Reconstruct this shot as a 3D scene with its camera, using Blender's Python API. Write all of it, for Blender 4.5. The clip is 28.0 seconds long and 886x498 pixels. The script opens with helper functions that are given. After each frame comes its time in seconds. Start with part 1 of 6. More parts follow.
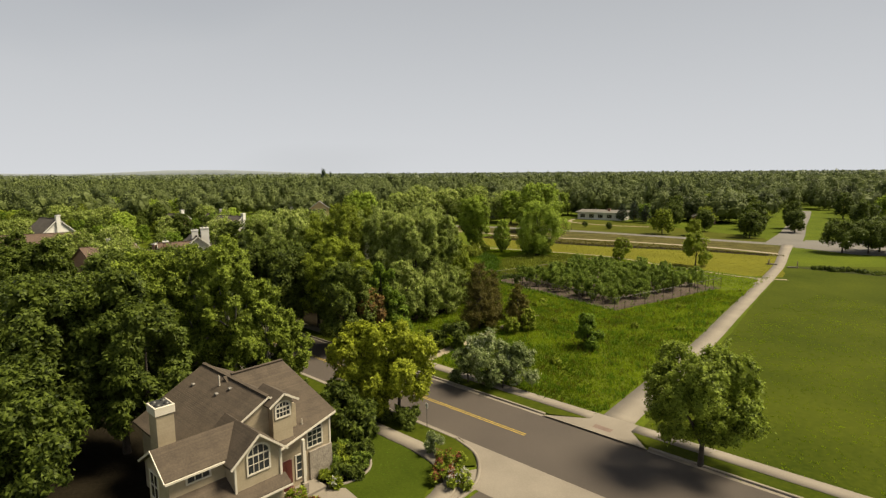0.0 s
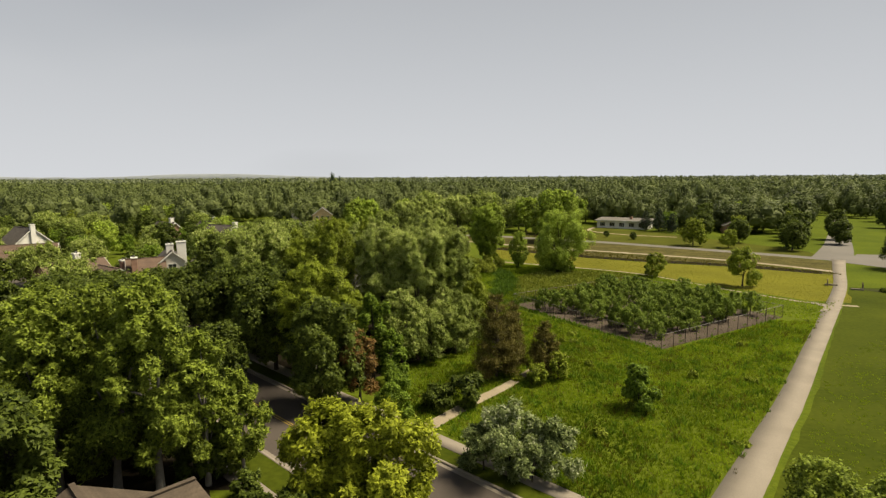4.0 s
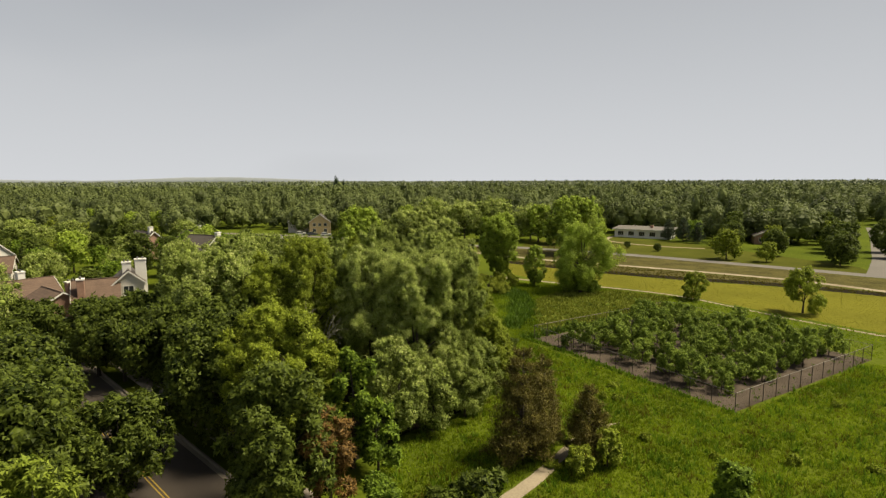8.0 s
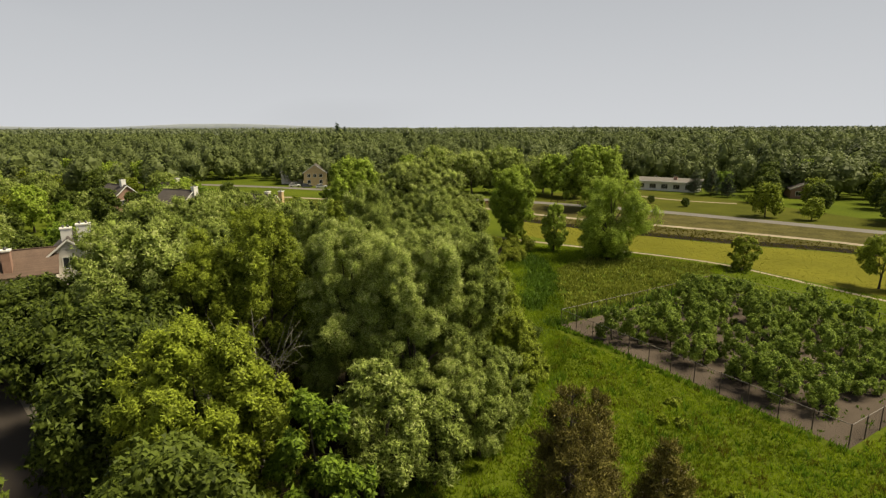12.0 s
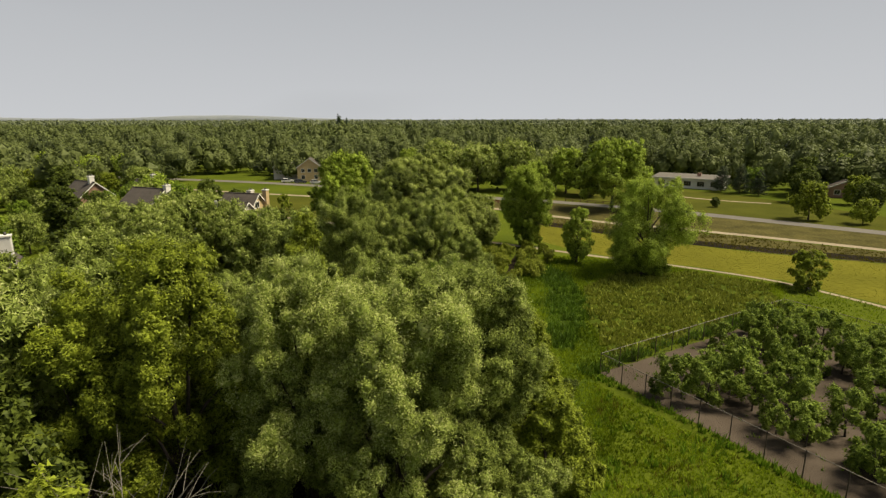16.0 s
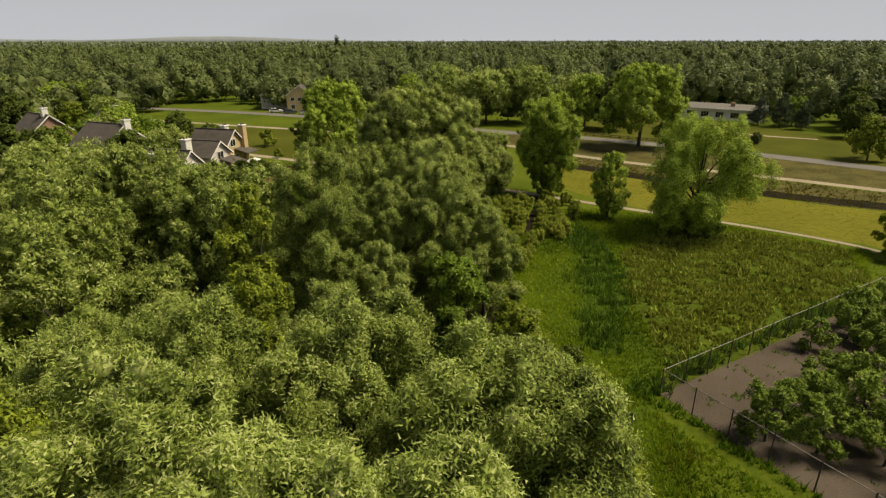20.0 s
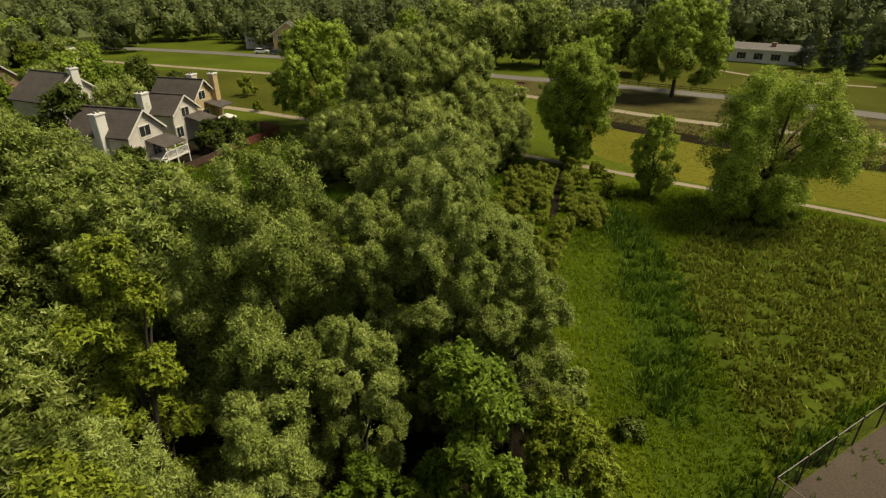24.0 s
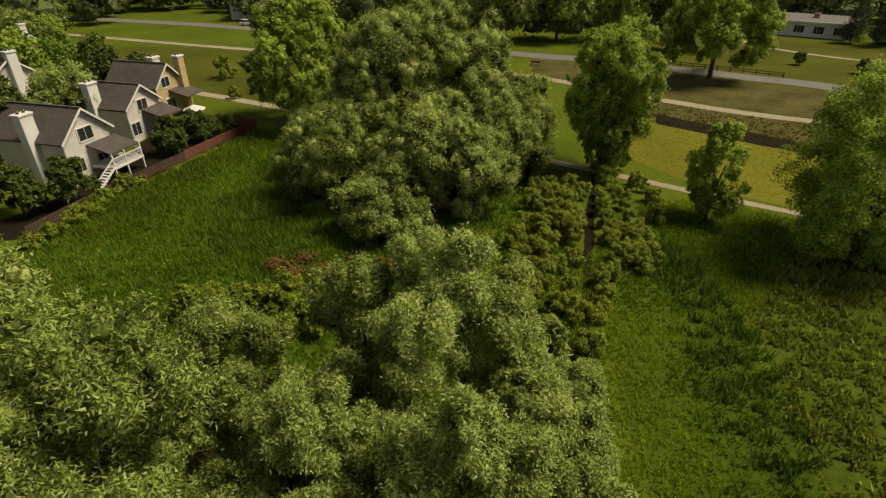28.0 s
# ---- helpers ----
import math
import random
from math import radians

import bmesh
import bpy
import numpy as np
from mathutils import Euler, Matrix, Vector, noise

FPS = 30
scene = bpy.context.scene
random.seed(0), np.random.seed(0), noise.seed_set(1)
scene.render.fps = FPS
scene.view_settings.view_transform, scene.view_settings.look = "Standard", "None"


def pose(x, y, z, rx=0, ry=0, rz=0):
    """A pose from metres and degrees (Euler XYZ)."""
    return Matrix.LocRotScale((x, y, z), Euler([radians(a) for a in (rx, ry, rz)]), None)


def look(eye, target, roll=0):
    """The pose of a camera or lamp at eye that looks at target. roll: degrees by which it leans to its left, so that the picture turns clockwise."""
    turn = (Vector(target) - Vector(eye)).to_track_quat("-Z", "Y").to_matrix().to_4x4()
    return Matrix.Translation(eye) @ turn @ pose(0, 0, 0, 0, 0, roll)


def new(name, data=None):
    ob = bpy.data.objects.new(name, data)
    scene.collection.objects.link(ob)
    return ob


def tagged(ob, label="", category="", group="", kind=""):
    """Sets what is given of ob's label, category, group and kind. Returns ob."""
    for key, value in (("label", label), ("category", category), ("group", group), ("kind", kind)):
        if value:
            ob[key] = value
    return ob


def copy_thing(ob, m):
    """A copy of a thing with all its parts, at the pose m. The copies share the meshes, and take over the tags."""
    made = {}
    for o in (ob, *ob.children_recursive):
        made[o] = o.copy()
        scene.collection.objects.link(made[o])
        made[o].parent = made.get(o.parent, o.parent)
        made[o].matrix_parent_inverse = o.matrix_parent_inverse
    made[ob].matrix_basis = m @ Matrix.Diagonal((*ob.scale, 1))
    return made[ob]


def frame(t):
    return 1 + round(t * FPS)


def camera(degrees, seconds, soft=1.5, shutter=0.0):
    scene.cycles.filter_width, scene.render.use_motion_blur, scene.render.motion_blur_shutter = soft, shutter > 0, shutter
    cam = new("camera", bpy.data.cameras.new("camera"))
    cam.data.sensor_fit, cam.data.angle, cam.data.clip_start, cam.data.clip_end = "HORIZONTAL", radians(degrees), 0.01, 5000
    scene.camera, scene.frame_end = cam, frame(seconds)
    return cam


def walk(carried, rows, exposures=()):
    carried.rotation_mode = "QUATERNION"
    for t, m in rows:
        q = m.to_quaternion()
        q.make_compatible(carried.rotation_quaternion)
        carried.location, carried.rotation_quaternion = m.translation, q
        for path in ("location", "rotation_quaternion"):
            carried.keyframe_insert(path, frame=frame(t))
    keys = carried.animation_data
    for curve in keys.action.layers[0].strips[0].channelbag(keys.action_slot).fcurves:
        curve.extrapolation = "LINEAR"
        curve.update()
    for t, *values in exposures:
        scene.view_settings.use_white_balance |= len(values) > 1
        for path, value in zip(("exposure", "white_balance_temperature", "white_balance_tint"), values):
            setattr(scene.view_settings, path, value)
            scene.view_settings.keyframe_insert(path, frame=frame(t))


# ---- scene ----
cam = camera(77.6, 28.0, 1.3)
METRES, EYE, TILT, LEAN, TURN = 110.0, 23.0, -8.0, 0.4, 0.0
ROWS = [
    (0.0, 0.0, 0.0, 0.0, 0.0, 0.0, -0.0),
    (0.5, 0.0008, 0.0166, 0.0026, 0.1, 0.06, -0.03),
    (1.0, 0.0015, 0.0342, 0.0055, 0.21, 0.11, -0.06),
    (1.5, 0.0022, 0.0523, 0.0085, 0.33, 0.16, -0.09),
    (2.0, 0.0025, 0.0709, 0.0117, 0.48, 0.23, -0.14),
    (2.5, 0.0024, 0.0897, 0.0151, 0.62, 0.29, -0.18),
    (3.0, 0.0024, 0.1085, 0.0185, 0.78, 0.32, -0.22),
    (3.5, 0.0025, 0.1279, 0.0215, 0.95, 0.37, -0.22),
    (5.5, 0.0016, 0.2051, 0.0348, 1.31, 0.54, -0.31),
    (6.0, 0.0011, 0.2249, 0.0379, 1.37, 0.59, -0.33),
    (6.5, 0.0005, 0.2449, 0.0411, 1.43, 0.64, -0.37),
    (7.0, -0.0001, 0.2644, 0.0443, 1.49, 0.71, -0.4),
    (7.5, -0.0007, 0.2839, 0.0476, 1.57, 0.76, -0.42),
    (8.0, -0.0016, 0.3036, 0.0508, 1.63, 0.8, -0.43),
    (8.5, -0.0024, 0.3231, 0.0541, 1.68, 0.85, -0.45),
    (9.0, -0.0032, 0.3422, 0.0574, 1.74, 0.87, -0.46),
    (9.5, -0.0039, 0.3615, 0.0602, 1.8, 0.93, -0.47),
    (10.0, -0.0049, 0.3806, 0.0629, 1.84, 0.98, -0.48),
    (10.5, -0.0056, 0.3994, 0.0655, 1.91, 1.01, -0.5),
    (11.0, -0.0063, 0.4178, 0.0677, 1.96, 1.02, -0.51),
    (11.5, -0.0071, 0.4357, 0.0702, 2.0, -0.16, -0.52),
    (12.0, -0.0077, 0.4538, 0.0723, 2.08, -4.6, -0.48),
    (12.5, -0.0088, 0.4721, 0.0747, 2.12, -5.4, -0.53),
    (14.5, -0.0124, 0.5433, 0.0832, 2.3, -5.27, -0.62),
    (15.0, -0.013, 0.5607, 0.0853, 2.34, -5.25, -0.64),
    (15.5, -0.0138, 0.5781, 0.0871, 2.38, -5.24, -0.64),
    (16.0, -0.0146, 0.5953, 0.0892, 2.43, -5.38, -0.64),
    (16.5, -0.0154, 0.6129, 0.0911, 2.45, -5.83, -0.68),
    (17.0, -0.016, 0.6304, 0.0931, 2.51, -7.02, -0.67),
    (17.5, -0.0169, 0.6479, 0.0953, 2.55, -8.34, -0.68),
    (18.0, -0.0179, 0.6651, 0.0978, 2.59, -9.56, -0.65),
    (18.5, -0.0191, 0.6824, 0.1003, 2.64, -10.56, -0.73),
    (19.0, -0.0202, 0.6994, 0.1028, 2.69, -11.43, -0.69),
    (19.5, -0.0214, 0.7165, 0.1051, 2.72, -12.17, -0.74),
    (20.0, -0.0226, 0.7336, 0.1073, 2.78, -12.85, -0.7),
    (20.5, -0.0238, 0.7503, 0.1097, 2.82, -13.59, -0.71),
    (22.5, -0.0283, 0.8154, 0.1187, 3.01, -16.93, -0.65),
    (23.0, -0.0295, 0.8316, 0.1209, 3.05, -17.62, -0.65),
    (23.5, -0.0305, 0.8476, 0.123, 3.08, -18.34, -0.66),
    (24.0, -0.0315, 0.8637, 0.1251, 3.1, -19.04, -0.68),
    (24.5, -0.0325, 0.8798, 0.1273, 3.15, -19.78, -0.69),
    (25.0, -0.0336, 0.8955, 0.1296, 3.17, -20.46, -0.65),
    (25.5, -0.0348, 0.9112, 0.1319, 3.22, -21.09, -0.65),
    (26.0, -0.0362, 0.9269, 0.134, 3.27, -21.64, -0.59),
    (26.5, -0.0376, 0.9428, 0.136, 3.29, -22.19, -0.6),
    (27.0, -0.0389, 0.9582, 0.1382, 3.33, -22.25, -0.65),
    (27.5, -0.0399, 0.9735, 0.1403, 3.37, -22.23, -0.6),
    (28.0, -0.0408, 0.9883, 0.1424, 3.4, -22.24, -0.61),
]
walk(cam, [(t, pose(0, 0, EYE, TILT, LEAN, TURN) @ pose(METRES * x, METRES * y, METRES * z, 90 + pitch, roll, yaw)) for t, x, y, z, yaw, pitch, roll in ROWS],
     [(0.0, 0.68), (11.0, 0.62), (15.0, 0.52), (19.0, 0.38), (20.5, 0.34), (24.0, 0.18), (28.0, 0.10)])

from mathutils import geometry

# ---- world and sun ----
SUN_AZ, SUN_EL = 84.0, 57.0          # degrees from +y towards +x, and above the horizon
SUN_DIR = Vector((math.sin(radians(SUN_AZ)) * math.cos(radians(SUN_EL)), math.cos(radians(SUN_AZ)) * math.cos(radians(SUN_EL)), math.sin(radians(SUN_EL))))
world = bpy.data.worlds.new("hazy_sky")
world.use_nodes = True
scene.world = world
wn, wl = world.node_tree.nodes, world.node_tree.links
wn.clear()
w_out = wn.new("ShaderNodeOutputWorld")
w_bg = wn.new("ShaderNodeBackground")
w_sky = wn.new("ShaderNodeTexSky")
w_sky.sky_type, w_sky.sun_disc = "NISHITA", False
w_sky.sun_elevation, w_sky.sun_rotation = radians(SUN_EL), radians(SUN_AZ)
w_sky.dust_density = 4.0
w_scale = wn.new("ShaderNodeVectorMath")
w_scale.operation, w_scale.inputs[3].default_value = "SCALE", 0.10
w_co = wn.new("ShaderNodeTexCoord")
w_map = wn.new("ShaderNodeMapping")
w_map.inputs["Scale"].default_value = (1.2, 1.2, 4.0)
w_noise = wn.new("ShaderNodeTexNoise")
w_noise.inputs["Scale"].default_value, w_noise.inputs["Detail"].default_value = 0.9, 2.0
w_ramp = wn.new("ShaderNodeValToRGB")
w_ramp.color_ramp.elements[0].position, w_ramp.color_ramp.elements[1].position = 0.30, 0.48
w_ramp.color_ramp.elements[0].color, w_ramp.color_ramp.elements[1].color = (0.84, 0.84, 0.84, 1), (0.97, 0.97, 0.97, 1)
w_sep = wn.new("ShaderNodeSeparateXYZ")
w_grad = wn.new("ShaderNodeValToRGB")          # bright milky horizon, greyer overhead
w_grad.color_ramp.elements[0].position, w_grad.color_ramp.elements[0].color = 0.0, (0.92, 0.94, 0.97, 1)
w_grad.color_ramp.elements[1].position, w_grad.color_ramp.elements[1].color = 0.30, (0.65, 0.67, 0.70, 1)
w_top = w_grad.color_ramp.elements.new(0.8)
w_top.color = (0.23, 0.245, 0.265, 1)
w_mix = wn.new("ShaderNodeMix")
w_mix.data_type = "RGBA"
wl.new(w_co.outputs["Generated"], w_map.inputs["Vector"])
wl.new(w_map.outputs["Vector"], w_noise.inputs["Vector"])
wl.new(w_noise.outputs[0], w_ramp.inputs[0])
wl.new(w_co.outputs["Generated"], w_sep.inputs[0])
wl.new(w_sep.outputs["Z"], w_grad.inputs[0])
wl.new(w_sky.outputs[0], w_scale.inputs[0])
wl.new(w_ramp.outputs[0], w_mix.inputs[0])
wl.new(w_scale.outputs[0], w_mix.inputs[6])
wl.new(w_grad.outputs[0], w_mix.inputs[7])
wl.new(w_mix.outputs[2], w_bg.inputs[0])
w_bg.inputs[1].default_value = 0.46
wl.new(w_bg.outputs[0], w_out.inputs[0])
sun_data = bpy.data.lights.new("sun", "SUN")
sun_data.energy, sun_data.angle, sun_data.color = 5.0, radians(22.0), (1.0, 0.885, 0.64)
sun = new("sun", sun_data)
sun.matrix_world = look(SUN_DIR * 300, (0, 0, 0))


# ---- materials ----
def material(name, dark, light, rough=0.85, scale=1.0, fine=14.0, bump=0.25, metal=0.0, spread=(0.3, 0.7), bump_dist=0.03, per_object=0.0):
    """A surface that wavers between two colours at two scales, with a fine relief."""
    m = bpy.data.materials.new(name)
    m.use_nodes = True
    n, l = m.node_tree.nodes, m.node_tree.links
    b = n["Principled BSDF"]
    co = n.new("ShaderNodeTexCoord")
    big, small = n.new("ShaderNodeTexNoise"), n.new("ShaderNodeTexNoise")
    big.inputs["Scale"].default_value, big.inputs["Detail"].default_value = scale, 5.0
    small.inputs["Scale"].default_value, small.inputs["Detail"].default_value = fine, 3.0
    add = n.new("ShaderNodeMath")
    add.operation = "MULTIPLY_ADD"
    add.inputs[1].default_value = 0.45
    sub = n.new("ShaderNodeMath")
    sub.operation, sub.inputs[1].default_value = "MULTIPLY", 0.55
    ramp = n.new("ShaderNodeValToRGB")
    ramp.color_ramp.elements[0].position, ramp.color_ramp.elements[1].position = spread
    ramp.color_ramp.elements[0].color, ramp.color_ramp.elements[1].color = (*dark, 1), (*light, 1)
    bm_ = n.new("ShaderNodeBump")
    bm_.inputs["Strength"].default_value, bm_.inputs["Distance"].default_value = bump, bump_dist
    for t in (big, small):
        l.new(co.outputs["Object"], t.inputs["Vector"])
    l.new(big.outputs[0], sub.inputs[0])
    l.new(small.outputs[0], add.inputs[0])
    l.new(sub.outputs[0], add.inputs[2])
    last = add.outputs[0]
    if per_object:
        info = n.new("ShaderNodeObjectInfo")
        off = n.new("ShaderNodeMath")
        off.operation, off.inputs[1].default_value = "MULTIPLY_ADD", per_object
        l.new(info.outputs["Random"], off.inputs[0])
        l.new(last, off.inputs[2])
        last = off.outputs[0]
    l.new(last, ramp.inputs[0])
    l.new(ramp.outputs[0], b.inputs["Base Color"])
    l.new(small.outputs[0], bm_.inputs["Height"])
    l.new(bm_.outputs[0], b.inputs["Normal"])
    b.inputs["Roughness"].default_value, b.inputs["Metallic"].default_value = rough, metal
    if rough >= 1.0:
        b.inputs["Specular IOR Level"].default_value = 0.06
    return m


def courses(name, dark, light, pitch, rough=0.85, axis="Z", depth=0.5):
    """Boards or shingle rows: the two colours, and a ridge every pitch metres of height."""
    m = material(name, dark, light, rough, scale=0.9, fine=9.0, bump=0.3)
    n, l = m.node_tree.nodes, m.node_tree.links
    co = n.new("ShaderNodeTexCoord")
    sep = n.new("ShaderNodeSeparateXYZ")
    div, fr = n.new("ShaderNodeMath"), n.new("ShaderNodeMath")
    div.operation, div.inputs[1].default_value = "DIVIDE", pitch
    fr.operation = "FRACT"
    bump = n.new("ShaderNodeBump")
    bump.inputs["Strength"].default_value, bump.inputs["Distance"].default_value = depth, pitch * 0.25
    old = n["Bump"]
    l.new(co.outputs["Object"], sep.inputs[0])
    l.new(sep.outputs[axis], div.inputs[0])
    l.new(div.outputs[0], fr.inputs[0])
    l.new(fr.outputs[0], bump.inputs["Height"])
    row, tone, mul = n.new("ShaderNodeMath"), n.new("ShaderNodeTexWhiteNoise"), n.new("ShaderNodeMapRange")
    row.operation, tone.noise_dimensions = "FLOOR", "1D"
    mul.inputs["To Min"].default_value, mul.inputs["To Max"].default_value = 1 - 0.16 * depth, 1 + 0.14 * depth
    shade = n.new("ShaderNodeVectorMath")
    shade.operation = "SCALE"
    l.new(div.outputs[0], row.inputs[0])
    l.new(row.outputs[0], tone.inputs["W"])
    l.new(tone.outputs["Value"], mul.inputs["Value"])
    l.new(n["Color Ramp"].outputs[0], shade.inputs[0])
    l.new(mul.outputs[0], shade.inputs[3])
    l.new(shade.outputs[0], n["Principled BSDF"].inputs["Base Color"])
    l.new(old.outputs[0], bump.inputs["Normal"])
    l.new(bump.outputs[0], n["Principled BSDF"].inputs["Normal"])
    return m


def leaves(name, dark, light, through_light=0.35, rough=0.55, clump=0.35, tip=None, speck=0.80, drift=0.9):
    """Foliage: every leaf takes its own tint, clumps of leaves drift together, and light shines through."""
    m = bpy.data.materials.new(name)
    m.use_nodes = True
    n, l = m.node_tree.nodes, m.node_tree.links
    b = n["Principled BSDF"]
    geo, co, info = n.new("ShaderNodeNewGeometry"), n.new("ShaderNodeTexCoord"), n.new("ShaderNodeObjectInfo")
    noi = n.new("ShaderNodeTexNoise")
    noi.inputs["Scale"].default_value, noi.inputs["Detail"].default_value = clump, 3.0
    a, c = n.new("ShaderNodeMath"), n.new("ShaderNodeMath")
    a.operation, a.inputs[1].default_value = "MULTIPLY_ADD", speck
    c.operation, c.inputs[1].default_value = "MULTIPLY_ADD", 0.14
    sc = n.new("ShaderNodeMath")
    sc.operation, sc.inputs[1].default_value, sc.inputs[2].default_value = "MULTIPLY_ADD", drift, 0.08 - drift * 0.5 + (0.8 - speck) * 0.5
    ramp = n.new("ShaderNodeValToRGB")
    ramp.color_ramp.elements[0].position, ramp.color_ramp.elements[1].position = 0.12, 0.78
    ramp.color_ramp.elements[0].color, ramp.color_ramp.elements[1].color = (*dark, 1), (*light, 1)
    if tip:
        top = ramp.color_ramp.elements.new(0.97)
        top.color = (*tip, 1)
    l.new(co.outputs["Object"], noi.inputs["Vector"])
    l.new(noi.outputs[0], sc.inputs[0])
    l.new(geo.outputs["Random Per Island"], a.inputs[0])
    l.new(sc.outputs[0], a.inputs[2])
    l.new(info.outputs["Random"], c.inputs[0])
    l.new(a.outputs[0], c.inputs[2])
    l.new(c.outputs[0], ramp.inputs[0])
    tr, mix = n.new("ShaderNodeBsdfTranslucent"), n.new("ShaderNodeMixShader")
    mix.inputs[0].default_value = through_light
    l.new(ramp.outputs[0], b.inputs["Base Color"])
    l.new(ramp.outputs[0], tr.inputs["Color"])
    l.new(b.outputs[0], mix.inputs[1])
    l.new(tr.outputs[0], mix.inputs[2])
    l.new(mix.outputs[0], n["Material Output"].inputs["Surface"])
    b.inputs["Roughness"].default_value = rough
    b.inputs["Specular IOR Level"].default_value = 0.15
    return m


BARK = material("bark", (0.022, 0.017, 0.012), (0.075, 0.058, 0.044), 0.95, 2.0, 20.0, 0.8)
BARK_PALE = material("pale_bark", (0.118, 0.104, 0.085), (0.266, 0.244, 0.207), 0.95, 2.0, 20.0, 0.6)
LEAF = {
    "willow": leaves("willow_leaves", (0.038, 0.054, 0.007), (0.385, 0.470, 0.098), 0.48, tip=(0.560, 0.600, 0.230)),
    "weeper": leaves("weeping_willow_leaves", (0.030, 0.044, 0.006), (0.345, 0.415, 0.085), 0.42, tip=(0.500, 0.550, 0.180)),
    "silver": leaves("silver_leaves", (0.045, 0.068, 0.016), (0.300, 0.360, 0.130), 0.44, tip=(0.560, 0.580, 0.390)),
    "cottonwood": leaves("cottonwood_leaves", (0.060, 0.090, 0.006), (0.410, 0.520, 0.070), 0.46),
    "maple": leaves("maple_leaves", (0.022, 0.036, 0.005), (0.135, 0.175, 0.026), 0.42),
    "bright": leaves("bright_leaves", (0.032, 0.062, 0.004), (0.215, 0.310, 0.030), 0.44),
    "poplar": leaves("poplar_leaves", (0.046, 0.068, 0.006), (0.285, 0.355, 0.045), 0.42),
    "locust": leaves("locust_leaves", (0.088, 0.108, 0.005), (0.385, 0.430, 0.034), 0.46),
    "olive": leaves("olive_leaves", (0.046, 0.065, 0.004), (0.325, 0.390, 0.038), 0.44),
    "sallow": leaves("sallow_leaves", (0.075, 0.092, 0.007), (0.400, 0.450, 0.060), 0.46),
    "needle": leaves("browning_needles", (0.044, 0.036, 0.008), (0.165, 0.144, 0.030), 0.15),
    "rust": leaves("rust_leaves", (0.060, 0.034, 0.008), (0.210, 0.125, 0.034), 0.20),
    "nursery": leaves("nursery_leaves", (0.050, 0.088, 0.009), (0.285, 0.370, 0.058), 0.42),
    # the two distant foliages carry aerial haze in their colour, farther the paler
    "far": leaves("far_foliage_hazed", (0.038, 0.052, 0.015), (0.160, 0.192, 0.058), 0.30, clump=0.075, speck=0.30, drift=1.9),
    "farther": leaves("farther_foliage_hazed", (0.055, 0.070, 0.038), (0.180, 0.205, 0.105), 0.10, clump=0.02, speck=0.30, drift=1.6),
    "spruce": leaves("spruce_needles", (0.014, 0.022, 0.011), (0.059, 0.083, 0.040), 0.10),
}
GRASS = leaves("meadow_blades", (0.061, 0.099, 0.003), (0.261, 0.344, 0.016), 0.45, clump=0.12, speck=0.6, drift=2.0)
MARSH = leaves("marsh_blades", (0.034, 0.076, 0.004), (0.165, 0.268, 0.017), 0.42, clump=0.12)
REED = leaves("reed_blades", (0.030, 0.058, 0.004), (0.118, 0.200, 0.020), 0.30, clump=0.2)
TUSSBLADE = leaves("tussock_blades", (0.070, 0.088, 0.007), (0.260, 0.290, 0.040), 0.30, clump=0.2)
STUBBLE = leaves("stubble_blades", (0.098, 0.098, 0.010), (0.150, 0.146, 0.016), 0.35, clump=0.05, speck=0.4)
HAY = leaves("hay_blades", (0.062, 0.058, 0.006), (0.128, 0.115, 0.013), 0.35, clump=0.10)
SOIL = material("meadow_ground", (0.041, 0.060, 0.005), (0.094, 0.118, 0.008), 1.0, 0.07, 1.8, 0.6, bump_dist=0.15)
TURF = material("mown_turf", (0.024, 0.036, 0.002), (0.064, 0.076, 0.006), 1.0, 0.09, 2.0, 0.3, bump_dist=0.05)
LUSH = material("lush_ground", (0.024, 0.042, 0.003), (0.062, 0.092, 0.007), 1.0, 0.10, 2.0, 0.6, bump_dist=0.15)
TUSSOCK = material("tussock_ground", (0.030, 0.047, 0.003), (0.080, 0.105, 0.010), 1.0, 0.12, 1.6, 0.8, bump_dist=0.2)
GOLD = material("hay_field", (0.092, 0.092, 0.009), (0.148, 0.140, 0.015), 1.0, 0.09, 1.2, 0.5, bump_dist=0.1)
DRYBANK = material("dry_bank", (0.028, 0.027, 0.008), (0.115, 0.100, 0.032), 1.0, 0.22, 2.0, 0.6, bump_dist=0.12)
# litter and bare soil, taken near black so tree shade is in the colour
SHADE_MULCH = material("shade_dark_litter", (0.006, 0.005, 0.003), (0.022, 0.017, 0.010), 1.0, 0.4, 4.0, 0.6, bump_dist=0.08)
GRAVEL = material("gravel", (0.047, 0.037, 0.028), (0.107, 0.085, 0.068), 1.0, 0.25, 9.0, 0.5)
TRAILSTONE = material("crushed_stone", (0.200, 0.165, 0.115), (0.330, 0.280, 0.205), 1.0, 0.15, 7.0, 0.4)
ASPHALT = material("worn_asphalt", (0.044, 0.034, 0.028), (0.082, 0.065, 0.053), 0.9, 0.10, 16.0, 0.25)
OLD_ROAD = material("pale_road", (0.096, 0.087, 0.078), (0.155, 0.141, 0.127), 0.95, 0.08, 6.0, 0.3)
CONCRETE = material("concrete", (0.150, 0.126, 0.100), (0.235, 0.202, 0.163), 0.9, 0.30, 12.0, 0.2)
YELLOW = material("yellow_paint", (0.281, 0.192, 0.022), (0.444, 0.311, 0.044), 0.8, 1.5, 20.0, 0.2)
STEEL = material("weathered_steel", (0.044, 0.033, 0.027), (0.100, 0.078, 0.063), 0.75, 3.0, 20.0, 0.2, 0.4)
